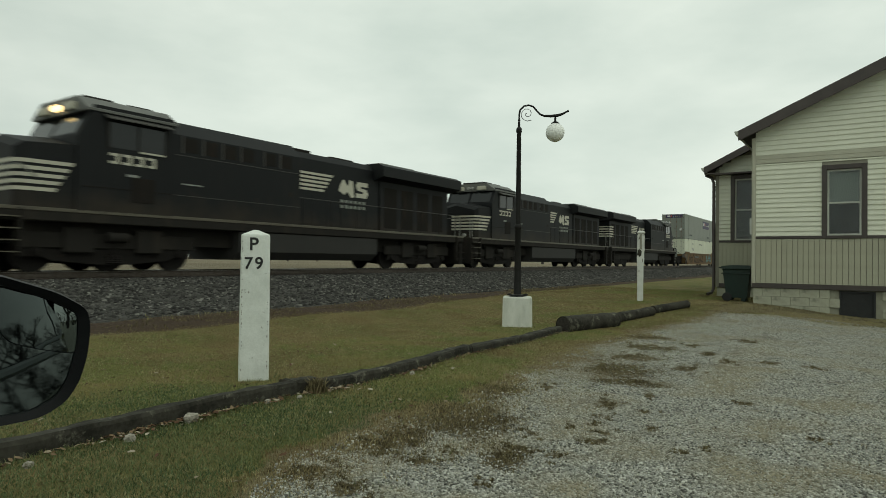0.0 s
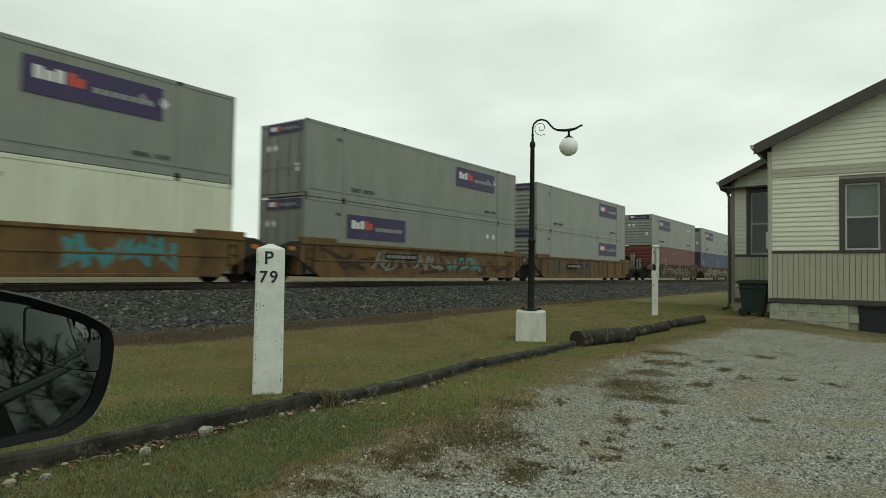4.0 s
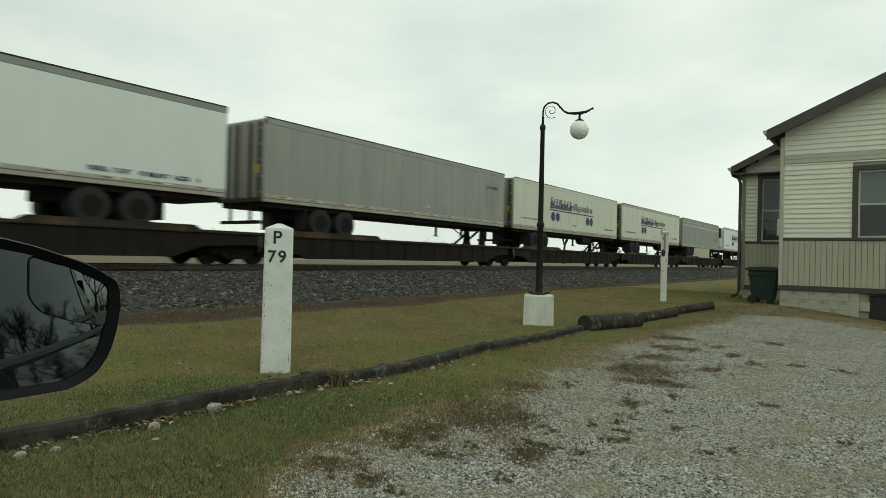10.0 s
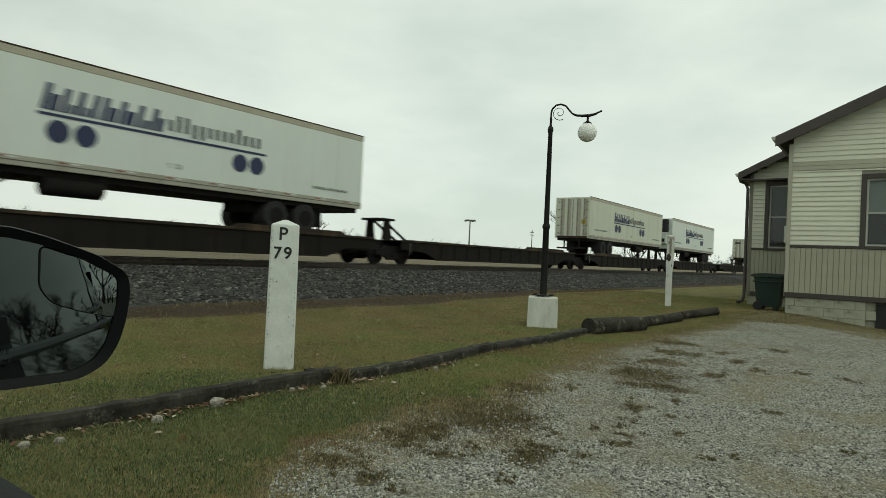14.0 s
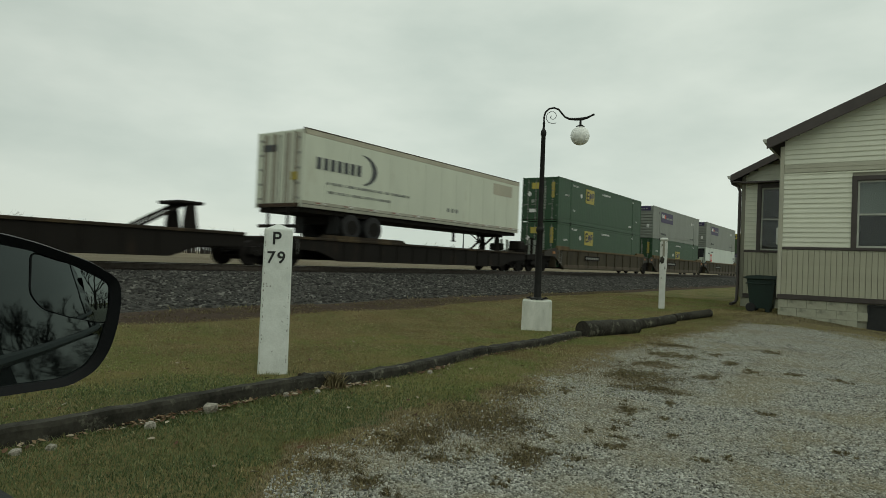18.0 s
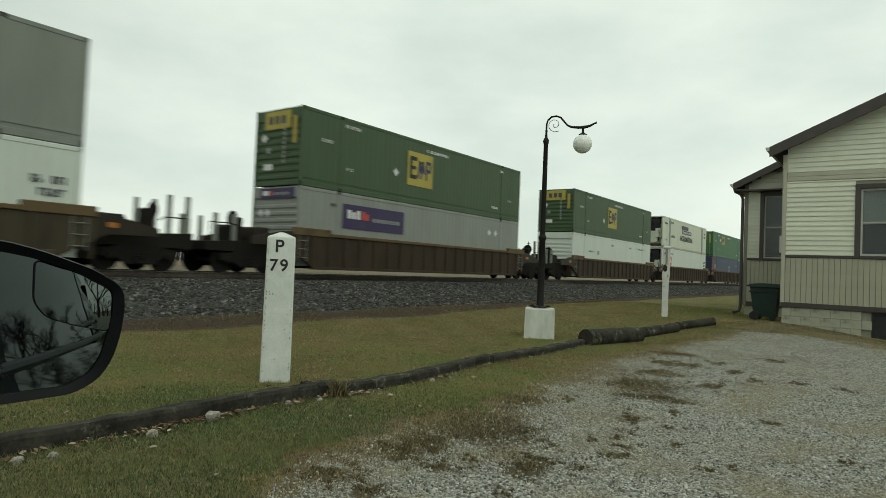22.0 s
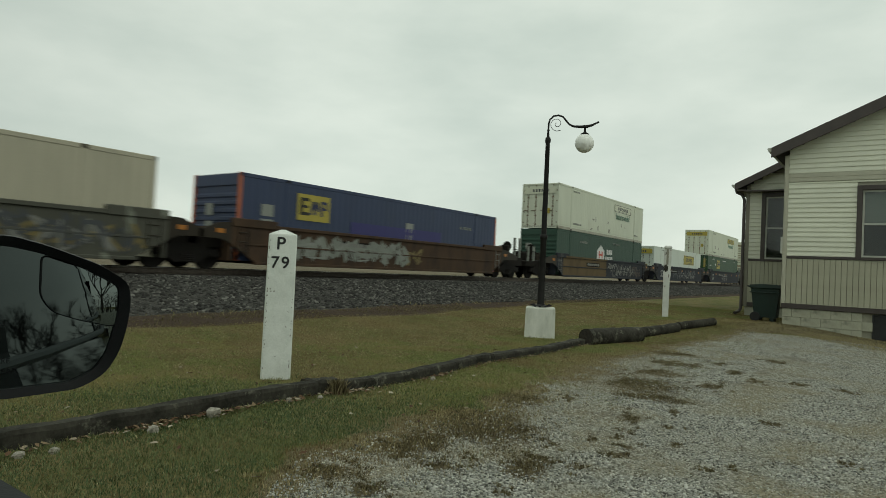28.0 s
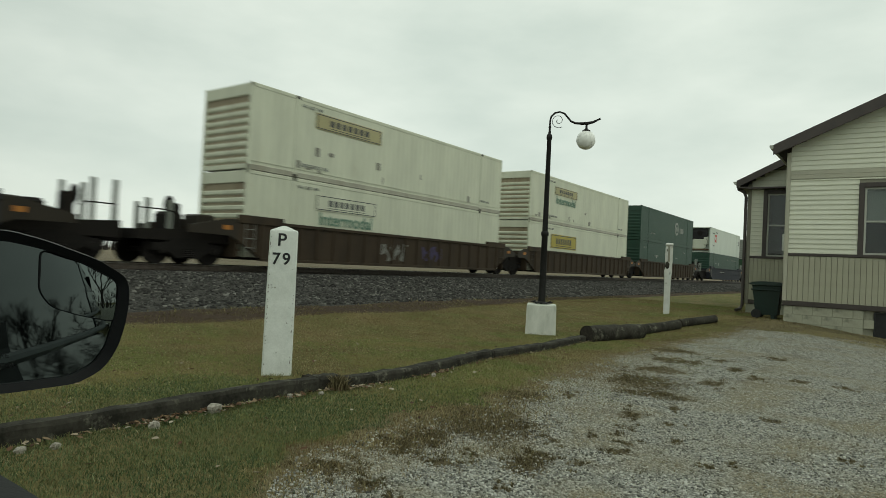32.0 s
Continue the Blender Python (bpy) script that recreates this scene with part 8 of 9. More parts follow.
stack(574.6, W_GREY, "smooth", False, False, (C_BEIGE, "rib", ld("plain beige container alone in a well car", d_marks(31))), None, "grey-green well car covered in graffiti", art=(spray(0.5, 15.5, 0.3, 1.4, C_DARKLOGO, 31, 30), spray(1.0, 15.0, 0.35, 1.35, C_STEEL, 32, 24), spray(10.0, 16.0, 0.4, 1.3, C_OCHRE, 33, 8)))
stack(593.6, W_RUST, "smooth", False, True, (C_BLUE, "rib", ld("blue container with orange corner posts and a yellow panel", d_blue(True), posts=C_ORANGE)), None, "rust-red well car with grey graffiti", art=(spray(2.0, 8.6, 0.40, 1.34, C_GREY, 34, 20, -1.50, 2.2), spray(2.0, 8.4, 0.45, 1.3, C_LGREY, 44, 12, -1.52, 0.7), spray(8.6, 9.6, 0.4, 1.2, C_OCHRE, 45, 3)))
stack(617.2, W_NAVY, "smooth", True, False, (C_DGREEN, "rib", ld("dark green container with a white pentagon mark", d_house)), (C_DIRTYW, "door", ld("rust-streaked off-white container with green lettering shapes", d_hunt(9.65, 2.0, C_CREAM), rods=C_RUSTROD)), "dark slate and tan well car with grey graffiti", art=(repainted(0.6, 7.9, W_TOP), spray(8.3, 14.6, 0.3, 1.3, C_DUST, 35, 14, -1.506, 1.0), spray(8.2, 13.5, 0.35, 1.3, C_STEEL, 36, 14, -1.515, 0.8), spray(13.0, 15.5, 0.3, 1.2, C_UMBER, 46, 4, -1.52)))
stack(636.75, W_NAVY, "smooth", False, False, (C_WHITE, "door", ld("white container with a yellow plate alone in a well car", d_hunt(9.5, 1.55, C_YEL, "", True, 3.8, 0.92))), None, B3, art=(spray(5.0, 13.5, 0.4, 1.3, C_DARKLOGO, 37, 18), spray(7.0, 13.0, 0.4, 1.2, C_STEEL, 38, 8), size_mark))
stack(656.2, W_NAVY, "smooth", False, True, (C_GREEN, "door", ld(L_POOL, d_pool(4.36, 1.52))), (C_DIRTYW, "door", ld(L_HUNT + ", rusty doors", d_hunt(9.7, 1.9, C_YEL), rods=C_RUSTROD)), B3, art=(spray(6.0, 9.0, 0.3, 1.3, C_STEEL, 39, 8), size_mark))
stack(679.7, W_BROWN, "ribs", True, False, (C_CREAM, "rib", ld(L_HUNT, d_hunt(3.05, 1.85, C_CREAM, "under", False, 3.3))), (C_CREAM, "rib", ld(L_HUNT + ", stained ribs", d_hunt(2.85, 1.92, C_YELF, "", False))), B2, art=(spray(6.5, 8.2, 0.4, 1.2, C_STEEL, 40, 6), spray(9.3, 10.8, 0.4, 1.2, C_PURPLE, 41, 6)))
stack(699.2, W_BROWN, "ribs", False, False, (C_CREAM, "rib", ld(L_HUNT, d_hunt(2.85, 1.42, C_YEL, "", False, 3.75, 0.88))), (C_CREAM, "rib", ld(L_HUNT, d_hunt(3.15, 1.84, C_YELF, "under", False, 3.3, 0.52))), B2)
stack(718.5, W_BROWN, "ribs", False, True, (C_DGREEN, "rib", ld("dark green container with pale round mark", d_marks(51))), (C_DGREEN, "rib", ld("dark green container with pale round mark", d_round)), B2)
stack(742.1, W_NAVY, "smooth", True, True, (C_DGREEN, "rib", ld("dark green container with pale marks", d_marks(52))), (C_WHITE, "reefer", ld("white refrigerated container on a dark green one", d_reefer())), B3)
stack(765.6, W_NAVY, "smooth", True, True, (C_GREEN, "rib", ld("green container with pale marks", d_marks(53))), (C_LGREY, "rib", ld("pale grey container on a green one", d_marks(54))), B3)


# ---- distance: bare trees, a lighting mast, poles ----
def bare_tree(name, x, y, h, seed, label="bare autumn tree with a fine crown of twigs", depth=6, group="bare trees", spread=0.55):
    """A tapered trunk with limbs that fork down to twigs."""
    rng = random.Random(seed)
    th = thing(name, label, "tree", group, at=pose(x, y, float(ground_z(x, y)) - 0.1))
    limbs, twigs = Mesh(), Mesh()

    def grow(p, d, ln, r, level):
        bend = Vector((rng.uniform(-0.2, 0.2), rng.uniform(-0.2, 0.2), rng.uniform(-0.02, 0.12)))
        q = p + d * ln * 0.5
        e = q + (d + bend).normalized() * ln * 0.5
        m = limbs if level < 3 else twigs
        sides = 7 if level == 0 else 5 if level < 3 else 3
        m.tube([tuple(p), tuple(q), tuple(e)], [r, r * 0.85, r * 0.68], sides)
        if level >= depth:
            return
        for k in range(rng.choice((2, 3, 3)) if level else 4):
            a = rng.uniform(0, 2 * math.pi)
            s = rng.uniform(0.35, 0.95) * spread * 1.5
            nd = (d + Vector((math.cos(a) * s, math.sin(a) * s, rng.uniform(-0.1, 0.35)))).normalized()
            grow(e if rng.random() < 0.65 else q.lerp(e, rng.random()), nd, ln * rng.uniform(0.62, 0.82), r * 0.60, level + 1)

    grow(Vector((0, 0, 0)), Vector((rng.uniform(-0.06, 0.06), rng.uniform(-0.06, 0.06), 1)), h * 0.27, h * 0.021, 0)
    part("trunk", limbs, M_BARK, th)
    part("crown", twigs, M_BARK, th)
    return th


def far_wood(x0, y0, x1, y1, h0, h1, n, seed, label):
    """A far belt of bare trees and brush, too many to count."""
    rng, m = random.Random(seed), Mesh()
    for i in range(n):
        k = rng.random()
        x, y = x0 + (x1 - x0) * k + rng.uniform(-9, 9), y0 + (y1 - y0) * k + rng.uniform(-9, 9)
        h = rng.uniform(h0, h1) * (0.75 + 0.35 * math.sin(k * 23 + seed) * math.sin(k * 57))
        z = float(ground_z(x, y))
        m.tube([(x, y, z), (x + rng.uniform(-.3, .3), y, z + h * 0.5)], [0.16, 0.08], 3)
        for j in range(34):
            a, b = rng.uniform(0, 2 * math.pi), rng.uniform(0.12, 1.0)
            r = h * 0.34 * math.sin(math.pi * min(0.98, 0.12 + 0.86 * b)) * rng.uniform(0.2, 1)
            p = Vector((x + r * math.cos(a), y + r * math.sin(a), z + h * b))
            d = Vector((math.cos(a) * 0.6, math.sin(a) * 0.6, rng.uniform(0.2, 1.1))).normalized() * h * rng.uniform(0.10, 0.2)
            s = d.orthogonal().normalized() * rng.uniform(0.03, 0.09)
            m.add([tuple(p - d - s), tuple(p - d + s), tuple(p + d)], [(0, 1, 2)])
    solid("far_wood", m, M_BARK, label, "woods", kind="stuff")


far_wood(30, 176, 330, 150, 5.2, 8.0, 1500, 3, "far belt of bare grey-brown trees beyond the track")
far_wood(330, 150, 620, 90, 8, 13, 300, 5, "far belt of bare grey-brown trees beyond the track")
far_wood(-60, 170, 70, 168, 6, 9.5, 420, 9, "far belt of bare grey-brown trees beyond the track")
for k, (x, y, h) in enumerate(((92.0, 100.5, 9.6), (99.0, 99.0, 7.6), (122.5, 56.4, 14.6), (189.0, 66.5, 11.0), (300.0, 58.0, 10.0), (42.0, 140.0, 9.5), (47.0, 138.0, 8.0), (37.0, 146.0, 10.0), (56.0, 142.0, 7.5), (70.0, 148.0, 7.5), (150.0, 128.0, 7.0))):
    bare_tree("bare_tree", x, y, h, 4 + k)

mast = thing("lighting_mast", "tall steel mast with a ring of floodlights", "light mast", at=pose(150, 100, 0.4))
part("pole", Mesh().cyl((0, 0, 0), 0.28, 11.8, n=10, r2=0.16), M_GALV, mast)
part("head_frame", Mesh().box(-1.6, 1.6, -0.1, 0.1, 11.6, 11.8).box(-0.1, 0.1, -1.6, 1.6, 11.6, 11.8), M_GALV, mast)
for a, b in ((-1.5, 0), (1.5, 0), (0, -1.5), (0, 1.5), (-0.7, 0), (0.7, 0)):
    part("floodlight", Mesh().box(a - 0.35, a + 0.35, b - 0.3, b + 0.3, 11.3, 11.75, 0.08), M_GALV, mast)
for px, py in ((261.5, 67.0), (212.0, 113.0)):
    pole = thing("utility_pole", "weathered wooden utility pole with crossarms", "utility pole", "utility poles", at=pose(px, py, 0.3))
    part("pole", Mesh().cyl((0, 0, 0), 0.2, 12.5, n=8, r2=0.13), M_POLE, pole)
    part("crossarm", Mesh().box(-1.3, 1.3, -0.08, 0.08, 11.6, 11.8), M_POLE, pole)
    part("crossarm", Mesh().box(-1.3, 1.3, -0.08, 0.08, 10.6, 10.8), M_POLE, pole)
# trees on the camera's own side, which show in the car's mirror
for k, (x, y, h) in enumerate(((8.0, -50.0, 8.0), (13.0, -56.0, 9.0), (19.0, -60.0, 9.5), (3.5, -68.0, 10.0), (26.0, -62.0, 9.5), (-4.0, -66.0, 11.0), (14.0, -76.0, 11.5), (34.0, -74.0, 12.0), (22.0, -80.0, 11.0))):
    bare_tree("yard_tree", x, y, h, 40 + k, "bare tree behind the parked car", 6, "bare trees behind the car")
far_wood(-60, -105, 110, -110, 5, 9, 340, 19, "belt of bare trees behind the yard")


# ---- loose cover of the ground: gravel, grass, litter ----
RNG = np.random.default_rng(7)


def quick_mesh(name, verts, faces, size, material):
    """Many small faces of one size, straight from arrays."""
    me = bpy.data.meshes.new(name)
    me.vertices.add(len(verts))
    me.vertices.foreach_set("co", np.asarray(verts, np.float32).ravel())
    k = len(faces)
    me.loops.add(k * size)
    me.loops.foreach_set("vertex_index", np.asarray(faces, np.int32).ravel())
    me.polygons.add(k)
    me.polygons.foreach_set("loop_start", np.arange(0, k * size, size, dtype=np.int32))
    me.update(calc_edges=True)
    me.materials.append(material)
    return me


def island_mat(name, stops, rough=0.9, spec=0.3, dirt=None):
    """A colour for every loose piece, picked at random from a ramp."""
    m = bpy.data.materials.new(name)
    m.use_nodes = True
    t = m.node_tree
    g = t.nodes.new("ShaderNodeNewGeometry")
    r = t.nodes.new("ShaderNodeValToRGB")
    e = r.color_ramp.elements
    while len(e) < len(stops):
        e.new(0.5)
    for s, (p, c) in zip(e, stops):
        s.position, s.color = p, (*c, 1)
    t.links.new(g.outputs["Random Per Island"], r.inputs[0])
    co = t.nodes.new("ShaderNodeTexCoord")
    n = t.nodes.new("ShaderNodeTexNoise")
    n.inputs["Scale"].default_value, n.inputs["Detail"].default_value = 90, 4
    t.links.new(co.outputs["Object"], n.inputs["Vector"])
    mx = t.nodes.new("ShaderNodeMix")
    mx.data_type, mx.blend_type = "RGBA", "MULTIPLY"
    mx.inputs[0].default_value = 0.5
    t.links.new(r.outputs[0], mx.inputs[6])
    t.links.new(n.outputs["Fac"], mx.inputs[7])
    col = mx.outputs[2]
    if dirt:
        n2, r2, m2 = t.nodes.new("ShaderNodeTexNoise"), t.nodes.new("ShaderNodeMapRange"), t.nodes.new("ShaderNodeMix")
        n2.inputs["Scale"].default_value, n2.inputs["Detail"].default_value, m2.data_type = 1.3, 7, "RGBA"
        r2.inputs[1].default_value, r2.inputs[2].default_value, r2.inputs[4].default_value = 0.47, 0.62, 0.70
        m2.inputs[7].default_value = (*dirt, 1)
        t.links.new(co.outputs["Object"], n2.inputs["Vector"])
        t.links.new(n2.outputs["Fac"], r2.inputs[0])
        t.links.new(r2.outputs[0], m2.inputs[0])
        t.links.new(col, m2.inputs[6])
        col = m2.outputs[2]
    b = t.nodes["Principled BSDF"]
    t.links.new(col, b.inputs["Base Color"])
    b.inputs["Roughness"].default_value, b.inputs["Specular IOR Level"].default_value = rough, spec
    return m


def patchy(x, y, s, seed):
    """Soft patches between 0 and 1."""
    v = np.zeros_like(x)
    for k, (fx_, fy_, a) in enumerate(((1.0, 0.7, 1.0), (2.3, 1.9, 0.6), (4.1, 5.2, 0.45), (9.3, 7.7, 0.3))):
        v += a * np.sin(s * (fx_ * x + 0.4 * fy_ * y) + seed * 1.7 + k) * np.cos(s * (fy_ * y - 0.3 * fx_ * x) + seed * 0.9 + 2 * k)
    return np.clip(0.5 + 0.42 * v, 0, 1)


def scatter(n, x0, x1, y0, y1, near=2.0, power=1.3):
    """Points in a rectangle, thinned out with distance from the car."""
    x, y = RNG.uniform(x0, x1, n), RNG.uniform(y0, y1, n)
    d = np.hypot(x, y)
    keep = (RNG.random(n) < np.minimum(1, (near / d) ** power)) & (np.arctan2(y, x) > radians(-4)) & (np.arctan2(y, x) < radians(76))
    return x[keep], y[keep]


def in_lot(x, y, slack=0.0):
    return (y < lot_edge(x) + slack) & (x < 15.0 + 0.2 * np.sin(2.6 * y))


OCTA = np.array([(1, 0, -0.4), (0, 1, -0.4), (-1, 0, -0.4), (0, -1, -0.4), (0.62, 0.62, 0.55), (-0.6, 0.6, 0.72), (-0.62, -0.6, 0.5), (0.6, -0.62, 0.7)])
OCTF = np.array([(0, 1, 4), (1, 2, 5), (2, 3, 6), (3, 0, 7), (4, 1, 5), (5, 2, 6), (6, 3, 7), (7, 0, 4), (4, 5, 6), (4, 6, 7)])


def stones(name, x, y, r0, r1, material, label, sink=0.35):
    n = len(x)
    r = RNG.uniform(r0, r1, n) * RNG.uniform(0.7, 1.2, n)
    a = RNG.uniform(0, 2 * np.pi, n)
    base = OCTA[None] * (1 + RNG.uniform(-0.28, 0.28, (n, 8, 3)))
    sc = np.stack([r * RNG.uniform(0.8, 1.5, n), r * RNG.uniform(0.7, 1.1, n), r * RNG.uniform(0.5, 0.9, n)], -1)
    p = base * sc[:, None]
    ca, sa = np.cos(a)[:, None], np.sin(a)[:, None]
    q = np.stack([p[..., 0] * ca - p[..., 1] * sa + x[:, None], p[..., 0] * sa + p[..., 1] * ca + y[:, None], p[..., 2] + (ground_z(x, y) + sink * r)[:, None]], -1)
    f = (np.arange(n)[:, None, None] * 8 + OCTF[None]).reshape(-1, 3)
    tagged(new(name, quick_mesh(name, q.reshape(-1, 3), f, 3, material)), label, "gravel", kind="stuff")


def blades(name, x, y, h0, h1, w, material, label, lean=0.5):
    """Bent blades of two quads' worth of triangles each."""
    n = len(x)
    h, a, b = RNG.uniform(h0, h1, n) * (1 - 0.38 * smooth(3.5, 8.0, np.hypot(x, y)) if name in ("lawn_grass", "dry_grass") else 1), RNG.uniform(0, 2 * np.pi, n), RNG.uniform(0, 2 * np.pi, n)
    z = ground_z(x, y)
    ln = RNG.uniform(0.1, lean, n) * h * 1.6
    dx, dy = np.cos(a), np.sin(a)
    wx, wy = np.cos(b) * w * 0.5, np.sin(b) * w * 0.5
    v = np.stack([np.stack([x - wx, y - wy, z - 0.005], -1), np.stack([x + wx, y + wy, z - 0.005], -1),
                  np.stack([x + dx * ln * 0.35 + wx * 0.8, y + dy * ln * 0.35 + wy * 0.8, z + h * 0.62], -1), np.stack([x + dx * ln * 0.35 - wx * 0.8, y + dy * ln * 0.35 - wy * 0.8, z + h * 0.62], -1),
                  np.stack([x + dx * ln, y + dy * ln, z + h], -1)], 1)
    f = (np.arange(n)[:, None, None] * 5 + np.array([(0, 1, 2), (0, 2, 3), (3, 2, 4)])[None]).reshape(-1, 3)
    tagged(new(name, quick_mesh(name, v.reshape(-1, 3), f, 3, material)), label, "grass", kind="stuff")


S_STONE = island_mat("loose_gravel", [(0.0, (0.070, 0.068, 0.058)), (0.3, (0.31, 0.312, 0.272)), (0.75, (0.56, 0.56, 0.495)), (1.0, (0.84, 0.835, 0.75))], dirt=(0.30, 0.262, 0.165))
S_GREEN = island_mat("green_grass_blades", [(0.0, (0.145, 0.182, 0.050)), (0.5, (0.25, 0.295, 0.084)), (0.85, (0.36, 0.385, 0.13)), (1.0, (0.56, 0.55, 0.27))], 0.75, dirt=(0.30, 0.245, 0.10))
S_LUSH = island_mat("lush_dark_grass_blades", [(0.0, (0.056, 0.090, 0.034)), (0.5, (0.108, 0.160, 0.060)), (0.85, (0.205, 0.26, 0.105)), (1.0, (0.46, 0.45, 0.24))], 0.75, dirt=(0.155, 0.175, 0.068))
S_STRAW = island_mat("straw_grass_blades", [(0.0, (0.23, 0.178, 0.078)), (0.5, (0.38, 0.315, 0.14)), (1.0, (0.58, 0.50, 0.26))], 0.8, dirt=(0.25, 0.245, 0.085))
S_THATCH = island_mat("brown_thatch_blades", [(0.0, (0.17, 0.125, 0.055)), (0.5, (0.33, 0.262, 0.118)), (0.86, (0.52, 0.44, 0.22)), (1.0, (0.74, 0.66, 0.40))], 0.8, dirt=(0.17, 0.118, 0.052))
S_DEAD = island_mat("dead_brown_weeds", [(0.0, (0.075, 0.060, 0.029)), (0.5, (0.165, 0.135, 0.068)), (1.0, (0.32, 0.275, 0.14))], 0.9)
S_LEAF = island_mat("fallen_leaves", [(0.0, (0.070, 0.035, 0.018)), (0.4, (0.16, 0.085, 0.040)), (0.75, (0.30, 0.22, 0.13)), (1.0, (0.52, 0.47, 0.36))], 0.8)
S_BALLAST = island_mat("loose_ballast", [(0.0, (0.020, 0.019, 0.017)), (0.5, (0.066, 0.064, 0.057)), (0.88, (0.13, 0.127, 0.113)), (1.0, (0.30, 0.295, 0.26))])

# gravel of the yard, thinner where dirt and grass come through
x, y = scatter(700000, 1.0, 15.6, -3.5, 3.3, 3.0, 1.05)
bare = patchy(x, y, 0.9, 3)
edge = np.clip((lot_edge(x) - y) / 0.8, 0, 1)
k = in_lot(x, y, 0.12) & (RNG.random(len(x)) < 0.45 + 0.55 * edge) & ((bare < 0.72) | (RNG.random(len(x)) < 0.45)) & (RNG.random(len(x)) > 0.85 * moss_at(x, y) ** 0.6)
stones("gravel", x[k], y[k], 0.0032, 0.0096, S_STONE, "loose grey crushed stone of the yard")

# lawn and verge
x, y = scatter(1300000, 0.0, 23.0, 2.0, 9.4, 4.4, 1.25)
lot = np.clip((y - lot_edge(x) + 0.42) / 0.75, 0, 1)
clear = ((np.abs(y - timber_line(x)) > 0.075) | (x > 10.0)) & (RNG.random(len(x)) < 0.10 + 0.9 * lot) & ~((np.abs(x - 10.46) < 0.26) & (np.abs(y - 5.3) < 0.26))
clear &= y < 8.72 - 0.12 * np.sin(1.3 * x) + 0.1 * RNG.normal(0, 1, len(x))
x, y = x[clear], y[clear]
green = patchy(x, y, 0.55, 1) * 0.75 + 0.75 * np.exp(-((y - 3.4) / 0.75) ** 2) * (1 - smooth(5, 9, x)) + 0.30 * np.exp(-((y - 4.6) / 0.5) ** 2) - 0.30 * smooth(5.4, 7.5, y) - 0.7 * np.exp(-((y - lot_edge(x)) / 0.45) ** 2)
g = RNG.random(len(x)) < np.clip(3.9 * (green + 0.50 * (patchy(x, y, 1.5, 6) - 0.5) + 0.42 * (patchy(x, y, 3.7, 2) - 0.5)) - 1.20, 0.06, 0.95)
far = np.hypot(x, y)
near_verge = ((y < timber_line(x)) & (RNG.random(len(x)) > smooth(2.9, 5.8, x))) | ((y < 6.2) & (RNG.random(len(x)) > 0.15 + smooth(2.6, 5.4, x) + smooth(4.9, 6.2, y)))
v_ = g & near_verge
blades("verge_grass", x[v_], y[v_], 0.008, 0.028, 0.0018 + 0.0006 * far[v_], S_LUSH, "lush dark green grass of the verge", 0.9)
g2 = g
g = g & ~near_verge
blades("lawn_grass", x[g], y[g], 0.010, 0.028, 0.0018 + 0.0006 * far[g], S_GREEN, "short green grass of the lawn", 0.9)
g = g2
blades("dry_grass", x[~g], y[~g], 0.010, 0.028, 0.0018 + 0.0006 * far[~g], S_THATCH, "dry straw-coloured and brown grass of the lawn", 0.8)
# taller tufts along the timbers and at the posts
x = np.concatenate([RNG.uniform(0.5, 10.0, 5200), 4.42 + RNG.normal(0, 0.17, 700), 10.46 + RNG.normal(0, 0.26, 500)])
y = np.concatenate([timber_line(x[:5200]) + np.where(RNG.random(5200) < 0.6, 0.10, -0.10) + RNG.normal(0, 0.035, 5200), 5.24 + RNG.normal(0, 0.17, 700), 5.24 + RNG.normal(0, 0.26, 500)])
g = RNG.random(len(x)) < 0.55
blades("edge_grass", x[g], y[g], 0.018, 0.050, 0.0036, S_LUSH, "longer green grass against timbers and posts", 0.6)
blades("edge_straw", x[~g], y[~g], 0.015, 0.045, 0.0032, S_STRAW, "longer dry grass against timbers and posts", 0.7)

# a rotten clump where two timbers meet
x, y = 4.14 + RNG.normal(0, 0.035, 420), 4.10 + RNG.normal(0, 0.03, 420)
blades("rotten_clump", x, y, 0.05, 0.150, 0.012, S_DEAD, "dark rotten wood and dead weeds at a timber joint", 0.5)

# low dead tufts in the gravel
px, py = [], []
for cx, cy, along, across in PATCHES:
    n, d = int(max(160, 34000 * along * across) * min(1.5, 4.0 / cx)), math.hypot(cx, cy)
    knots = RNG.normal(0, 0.75, (max(5, n // 45), 2))
    u, w = (knots[RNG.integers(0, len(knots), n)] + RNG.normal(0, 0.16, (n, 2))).T
    px.append(cx + (u * along * cx - w * across * cy) / d)
    py.append(cy + (u * along * cy + w * across * cx) / d)
x, y = np.concatenate(px), np.concatenate(py)
blades("dead_tufts", x, y, 0.005, 0.022, 0.005, S_DEAD, "dark dead tufts and moss in the gravel", 1.0)
x, y = scatter(5200, 2.0, 16.0, -2.5, 2.9, 4.5, 0.9)
blades("gravel_weeds", x, y, 0.008, 0.022, 0.006, S_DEAD, "thin dead weeds here and there in the gravel", 1.0)
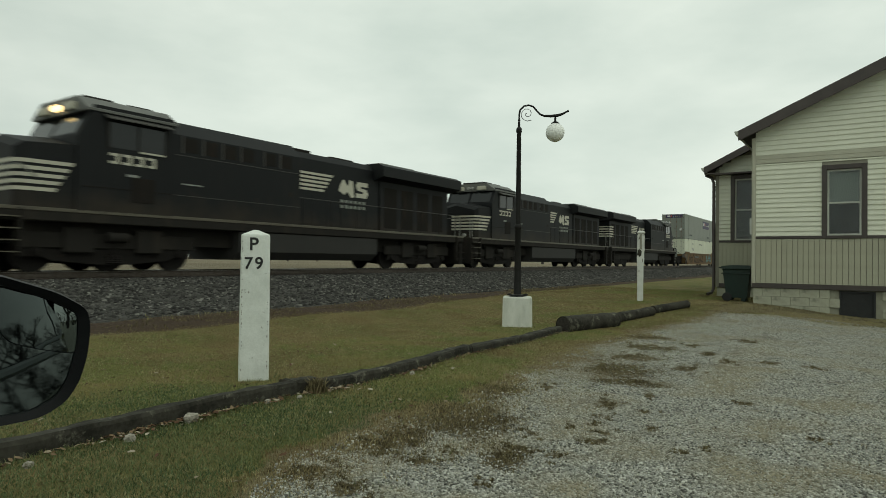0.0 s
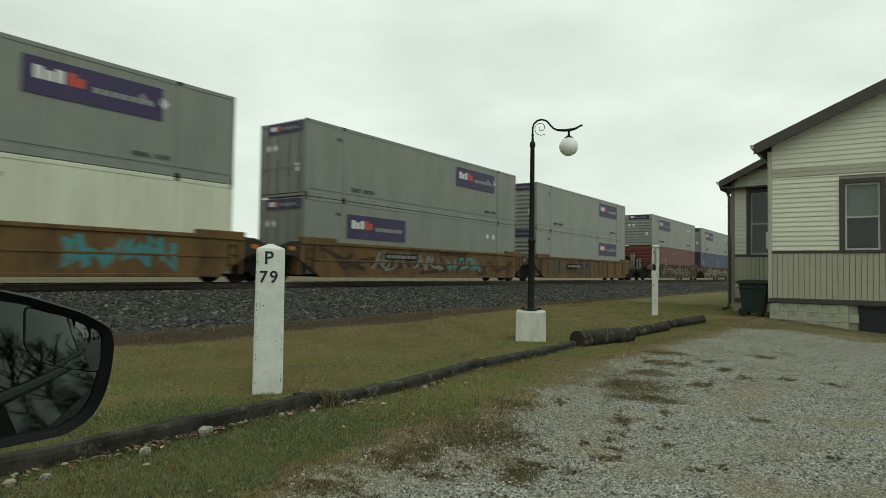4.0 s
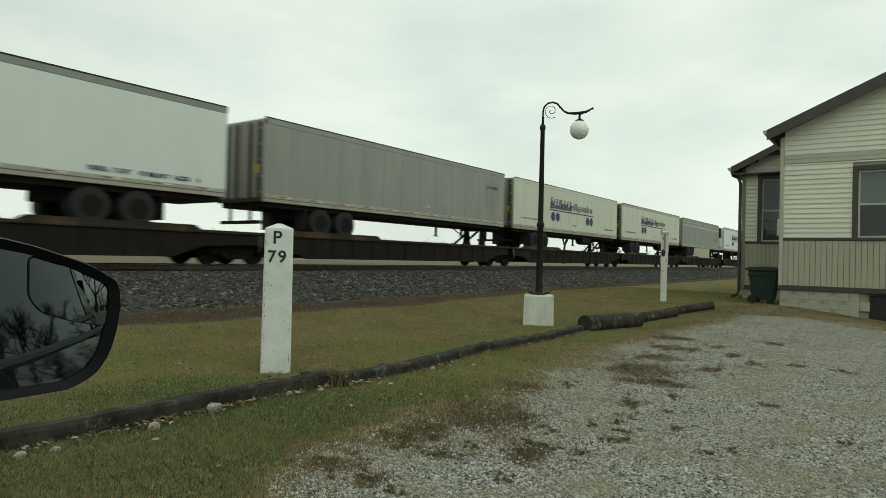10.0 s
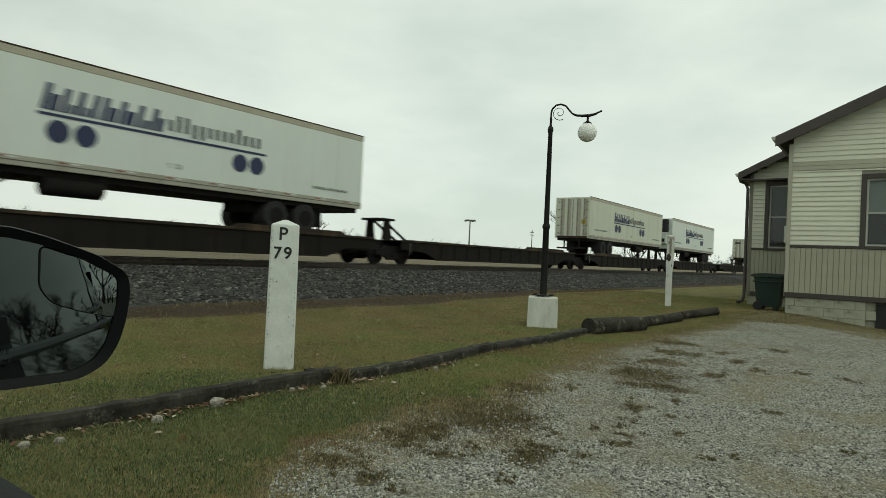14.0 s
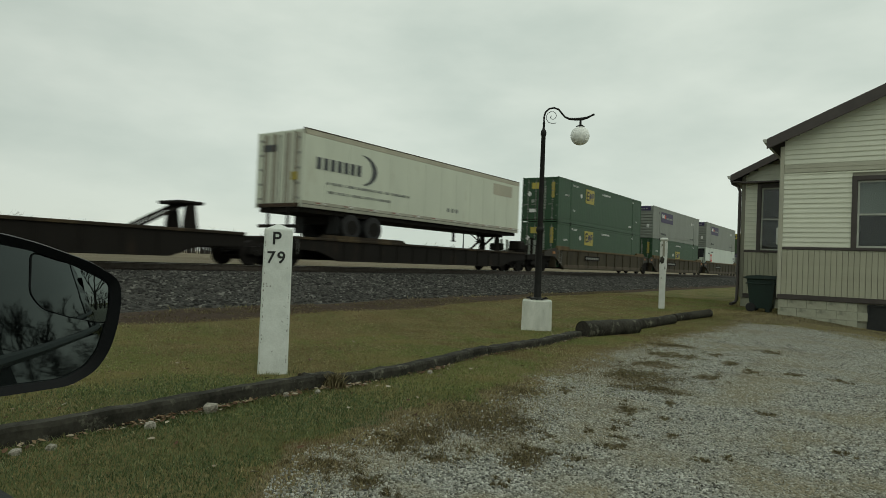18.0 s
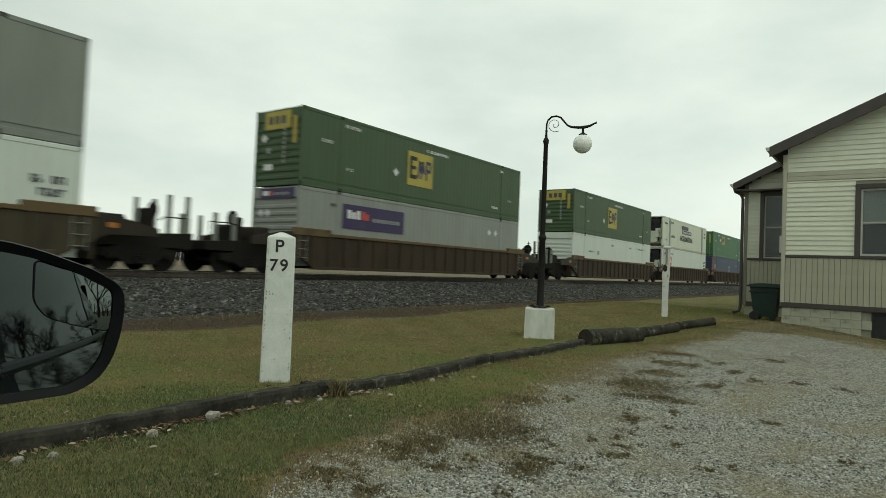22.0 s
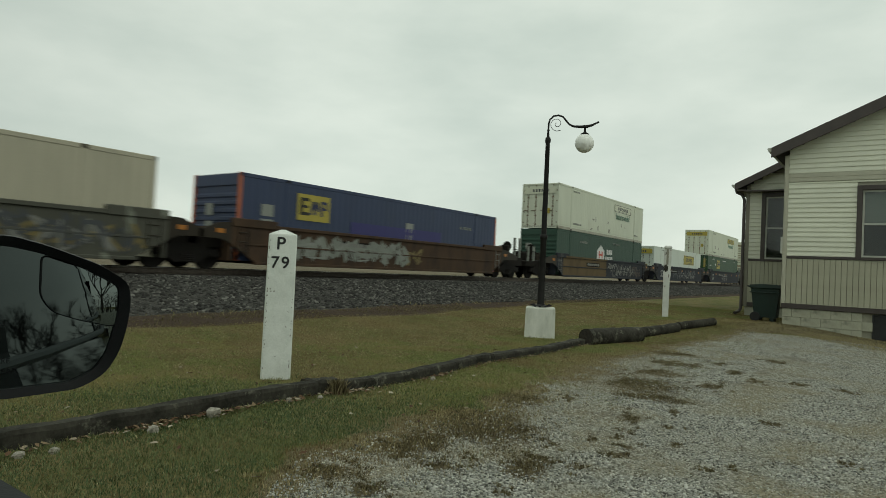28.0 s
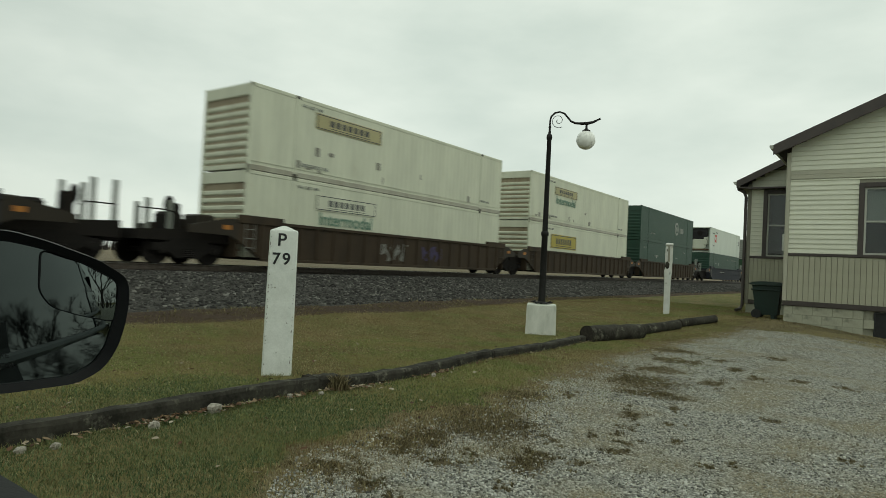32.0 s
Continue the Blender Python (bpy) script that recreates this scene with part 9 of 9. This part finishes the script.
# weeds along the foot of the ballast, and before the house
x, y = RNG.uniform(2, 26, 7000), 9.25 + RNG.normal(0, 0.30, 7000)
k = patchy(x, y, 0.8, 5) > 0.35
blades("trackside_weeds", x[k], y[k], 0.008, 0.032, 0.018, S_DEAD, "dead brown weeds along the foot of the ballast", 0.8)
x, y = RNG.uniform(2, 26, 1100), 9.78 + RNG.normal(0, 0.16, 1100)
k = patchy(x, y, 1.3, 8) > 0.72
x, y = x[k], y[k]
blades("trackside_straw", x, y, 0.02, 0.085, 0.012, S_STRAW, "straw-coloured weeds along the foot of the ballast", 0.8)
x, y = RNG.uniform(14.6, 17.0, 5200), RNG.uniform(-2.5, 3.4, 5200)
k = patchy(x, y, 1.7, 4) > 0.45
blades("bank_weeds", x[k], y[k], 0.008, 0.030, 0.014, S_DEAD, "dead leaves and weeds on the soil bank", 0.9)
blades("bank_straw", x[~k], y[~k], 0.008, 0.032, 0.012, S_STRAW, "dry straw on the soil bank", 0.9)
# ballast stones on the near shoulder
x, y = RNG.uniform(3, 34, 26000), RNG.uniform(9.9, 17.3, 26000)
x, y = np.concatenate([x, RNG.uniform(34, 70, 7000)]), np.concatenate([y, RNG.uniform(9.9, 17.3, 7000)])
k = np.arctan2(y, x) < radians(75)
stones("ballast_stones", x[k], y[k], 0.022, 0.050, S_BALLAST, "dark crushed stone of the track bed", 0.2)


def leaves(n, xs, ys, s0, s1, name, label):
    x, y = xs(n), ys(n)
    a, s, tl = RNG.uniform(0, 2 * np.pi, n), RNG.uniform(s0, s1, n), RNG.uniform(-0.7, 0.7, (n, 2))
    shape = np.array([(-1, 0, 0), (-0.4, -0.5, 0.12), (0.5, -0.42, 0.10), (1.1, 0, 0.0), (0.5, 0.42, 0.10), (-0.4, 0.5, 0.12), (0, 0, -0.06)])
    p = shape[None] * s[:, None, None] * (1 + RNG.uniform(-0.25, 0.25, (n, 7, 3)))
    p[..., 2] += p[..., 0] * tl[:, :1] * 0.6 + p[..., 1] * tl[:, 1:] * 0.6
    ca, sa = np.cos(a)[:, None], np.sin(a)[:, None]
    q = np.stack([p[..., 0] * ca - p[..., 1] * sa + x[:, None], p[..., 0] * sa + p[..., 1] * ca + y[:, None], p[..., 2] + (ground_z(x, y) + 0.02 + 0.35 * s)[:, None]], -1)
    f = (np.arange(n)[:, None, None] * 7 + np.array([(0, 1, 6), (1, 2, 6), (2, 3, 6), (3, 4, 6), (4, 5, 6), (5, 0, 6)])[None]).reshape(-1, 3)
    tagged(new(name, quick_mesh(name, q.reshape(-1, 3), f, 3, S_LEAF)), label, "leaves", kind="stuff")


drift = np.concatenate([RNG.uniform(0.8, 11.0, 300)] + [RNG.normal(c, w, n) for c, w, n in ((2.45, 0.22, 110), (2.95, 0.14, 60), (3.75, 0.30, 70), (4.35, 0.12, 60), (5.55, 0.20, 60), (7.2, 0.35, 50))])
leaves(len(drift), lambda n: drift, lambda n: timber_line(drift) - 0.105 - np.abs(RNG.normal(0, 0.055, n)), 0.008, 0.027, "leaf_litter", "dry brown and pale leaves caught against the timbers")
leaves(620, lambda n: RNG.uniform(1.0, 14.0, n), lambda n: RNG.uniform(2.6, 8.5, n), 0.012, 0.030, "scattered_leaves", "a few fallen leaves on the grass")
for sx_, sy_, sr, sd in ((2.84, 4.08, 0.052, 1), (2.33, 4.00, 0.032, 2), (3.58, 4.11, 0.026, 3), (1.55, 4.03, 0.028, 4), (3.87, 4.04, 0.024, 5), (5.4, 3.96, 0.028, 6), (1.72, 3.98, 0.026, 7)):
    rng = random.Random(sd)
    shape = [(math.cos(a) * r, math.sin(a) * r, z) for z, r, o in ((-0.5, 0.85, 0.0), (0.25, 1.0, 0.2), (0.85, 0.82, 0.0), (1.15, 0.42, 0.3)) for a in (o + math.pi * i / 3 for i in range(6))]
    faces = [(k * 6 + i, k * 6 + (i + 1) % 6, k * 6 + 6 + (i + 1) % 6, k * 6 + 6 + i) for k in range(3) for i in range(6)] + [tuple(range(18, 24))]
    v = [(sx_ + p[0] * sr * 1.25 * rng.uniform(0.8, 1.2), sy_ + p[1] * sr * rng.uniform(0.7, 1.2), float(ground_z(sx_, sy_)) + sr * 0.35 + p[2] * sr * 0.85 * rng.uniform(0.8, 1.2)) for p in shape]
    solid("stone", Mesh().add(v, faces), M_PALESTONE, "pale loose stone lying against the timber edging", "stone", "stones at the timber edging")


# ---- what moves: the whole train ----
def motions():
    for th, x0, turned in MOVERS:
        walk(th, [(t, pose(x0 - travelled(t), TRACK_Y, RAIL_Z, 0, 0, 180 if turned else 0)) for t in range(0, 33, 4)])


motions()
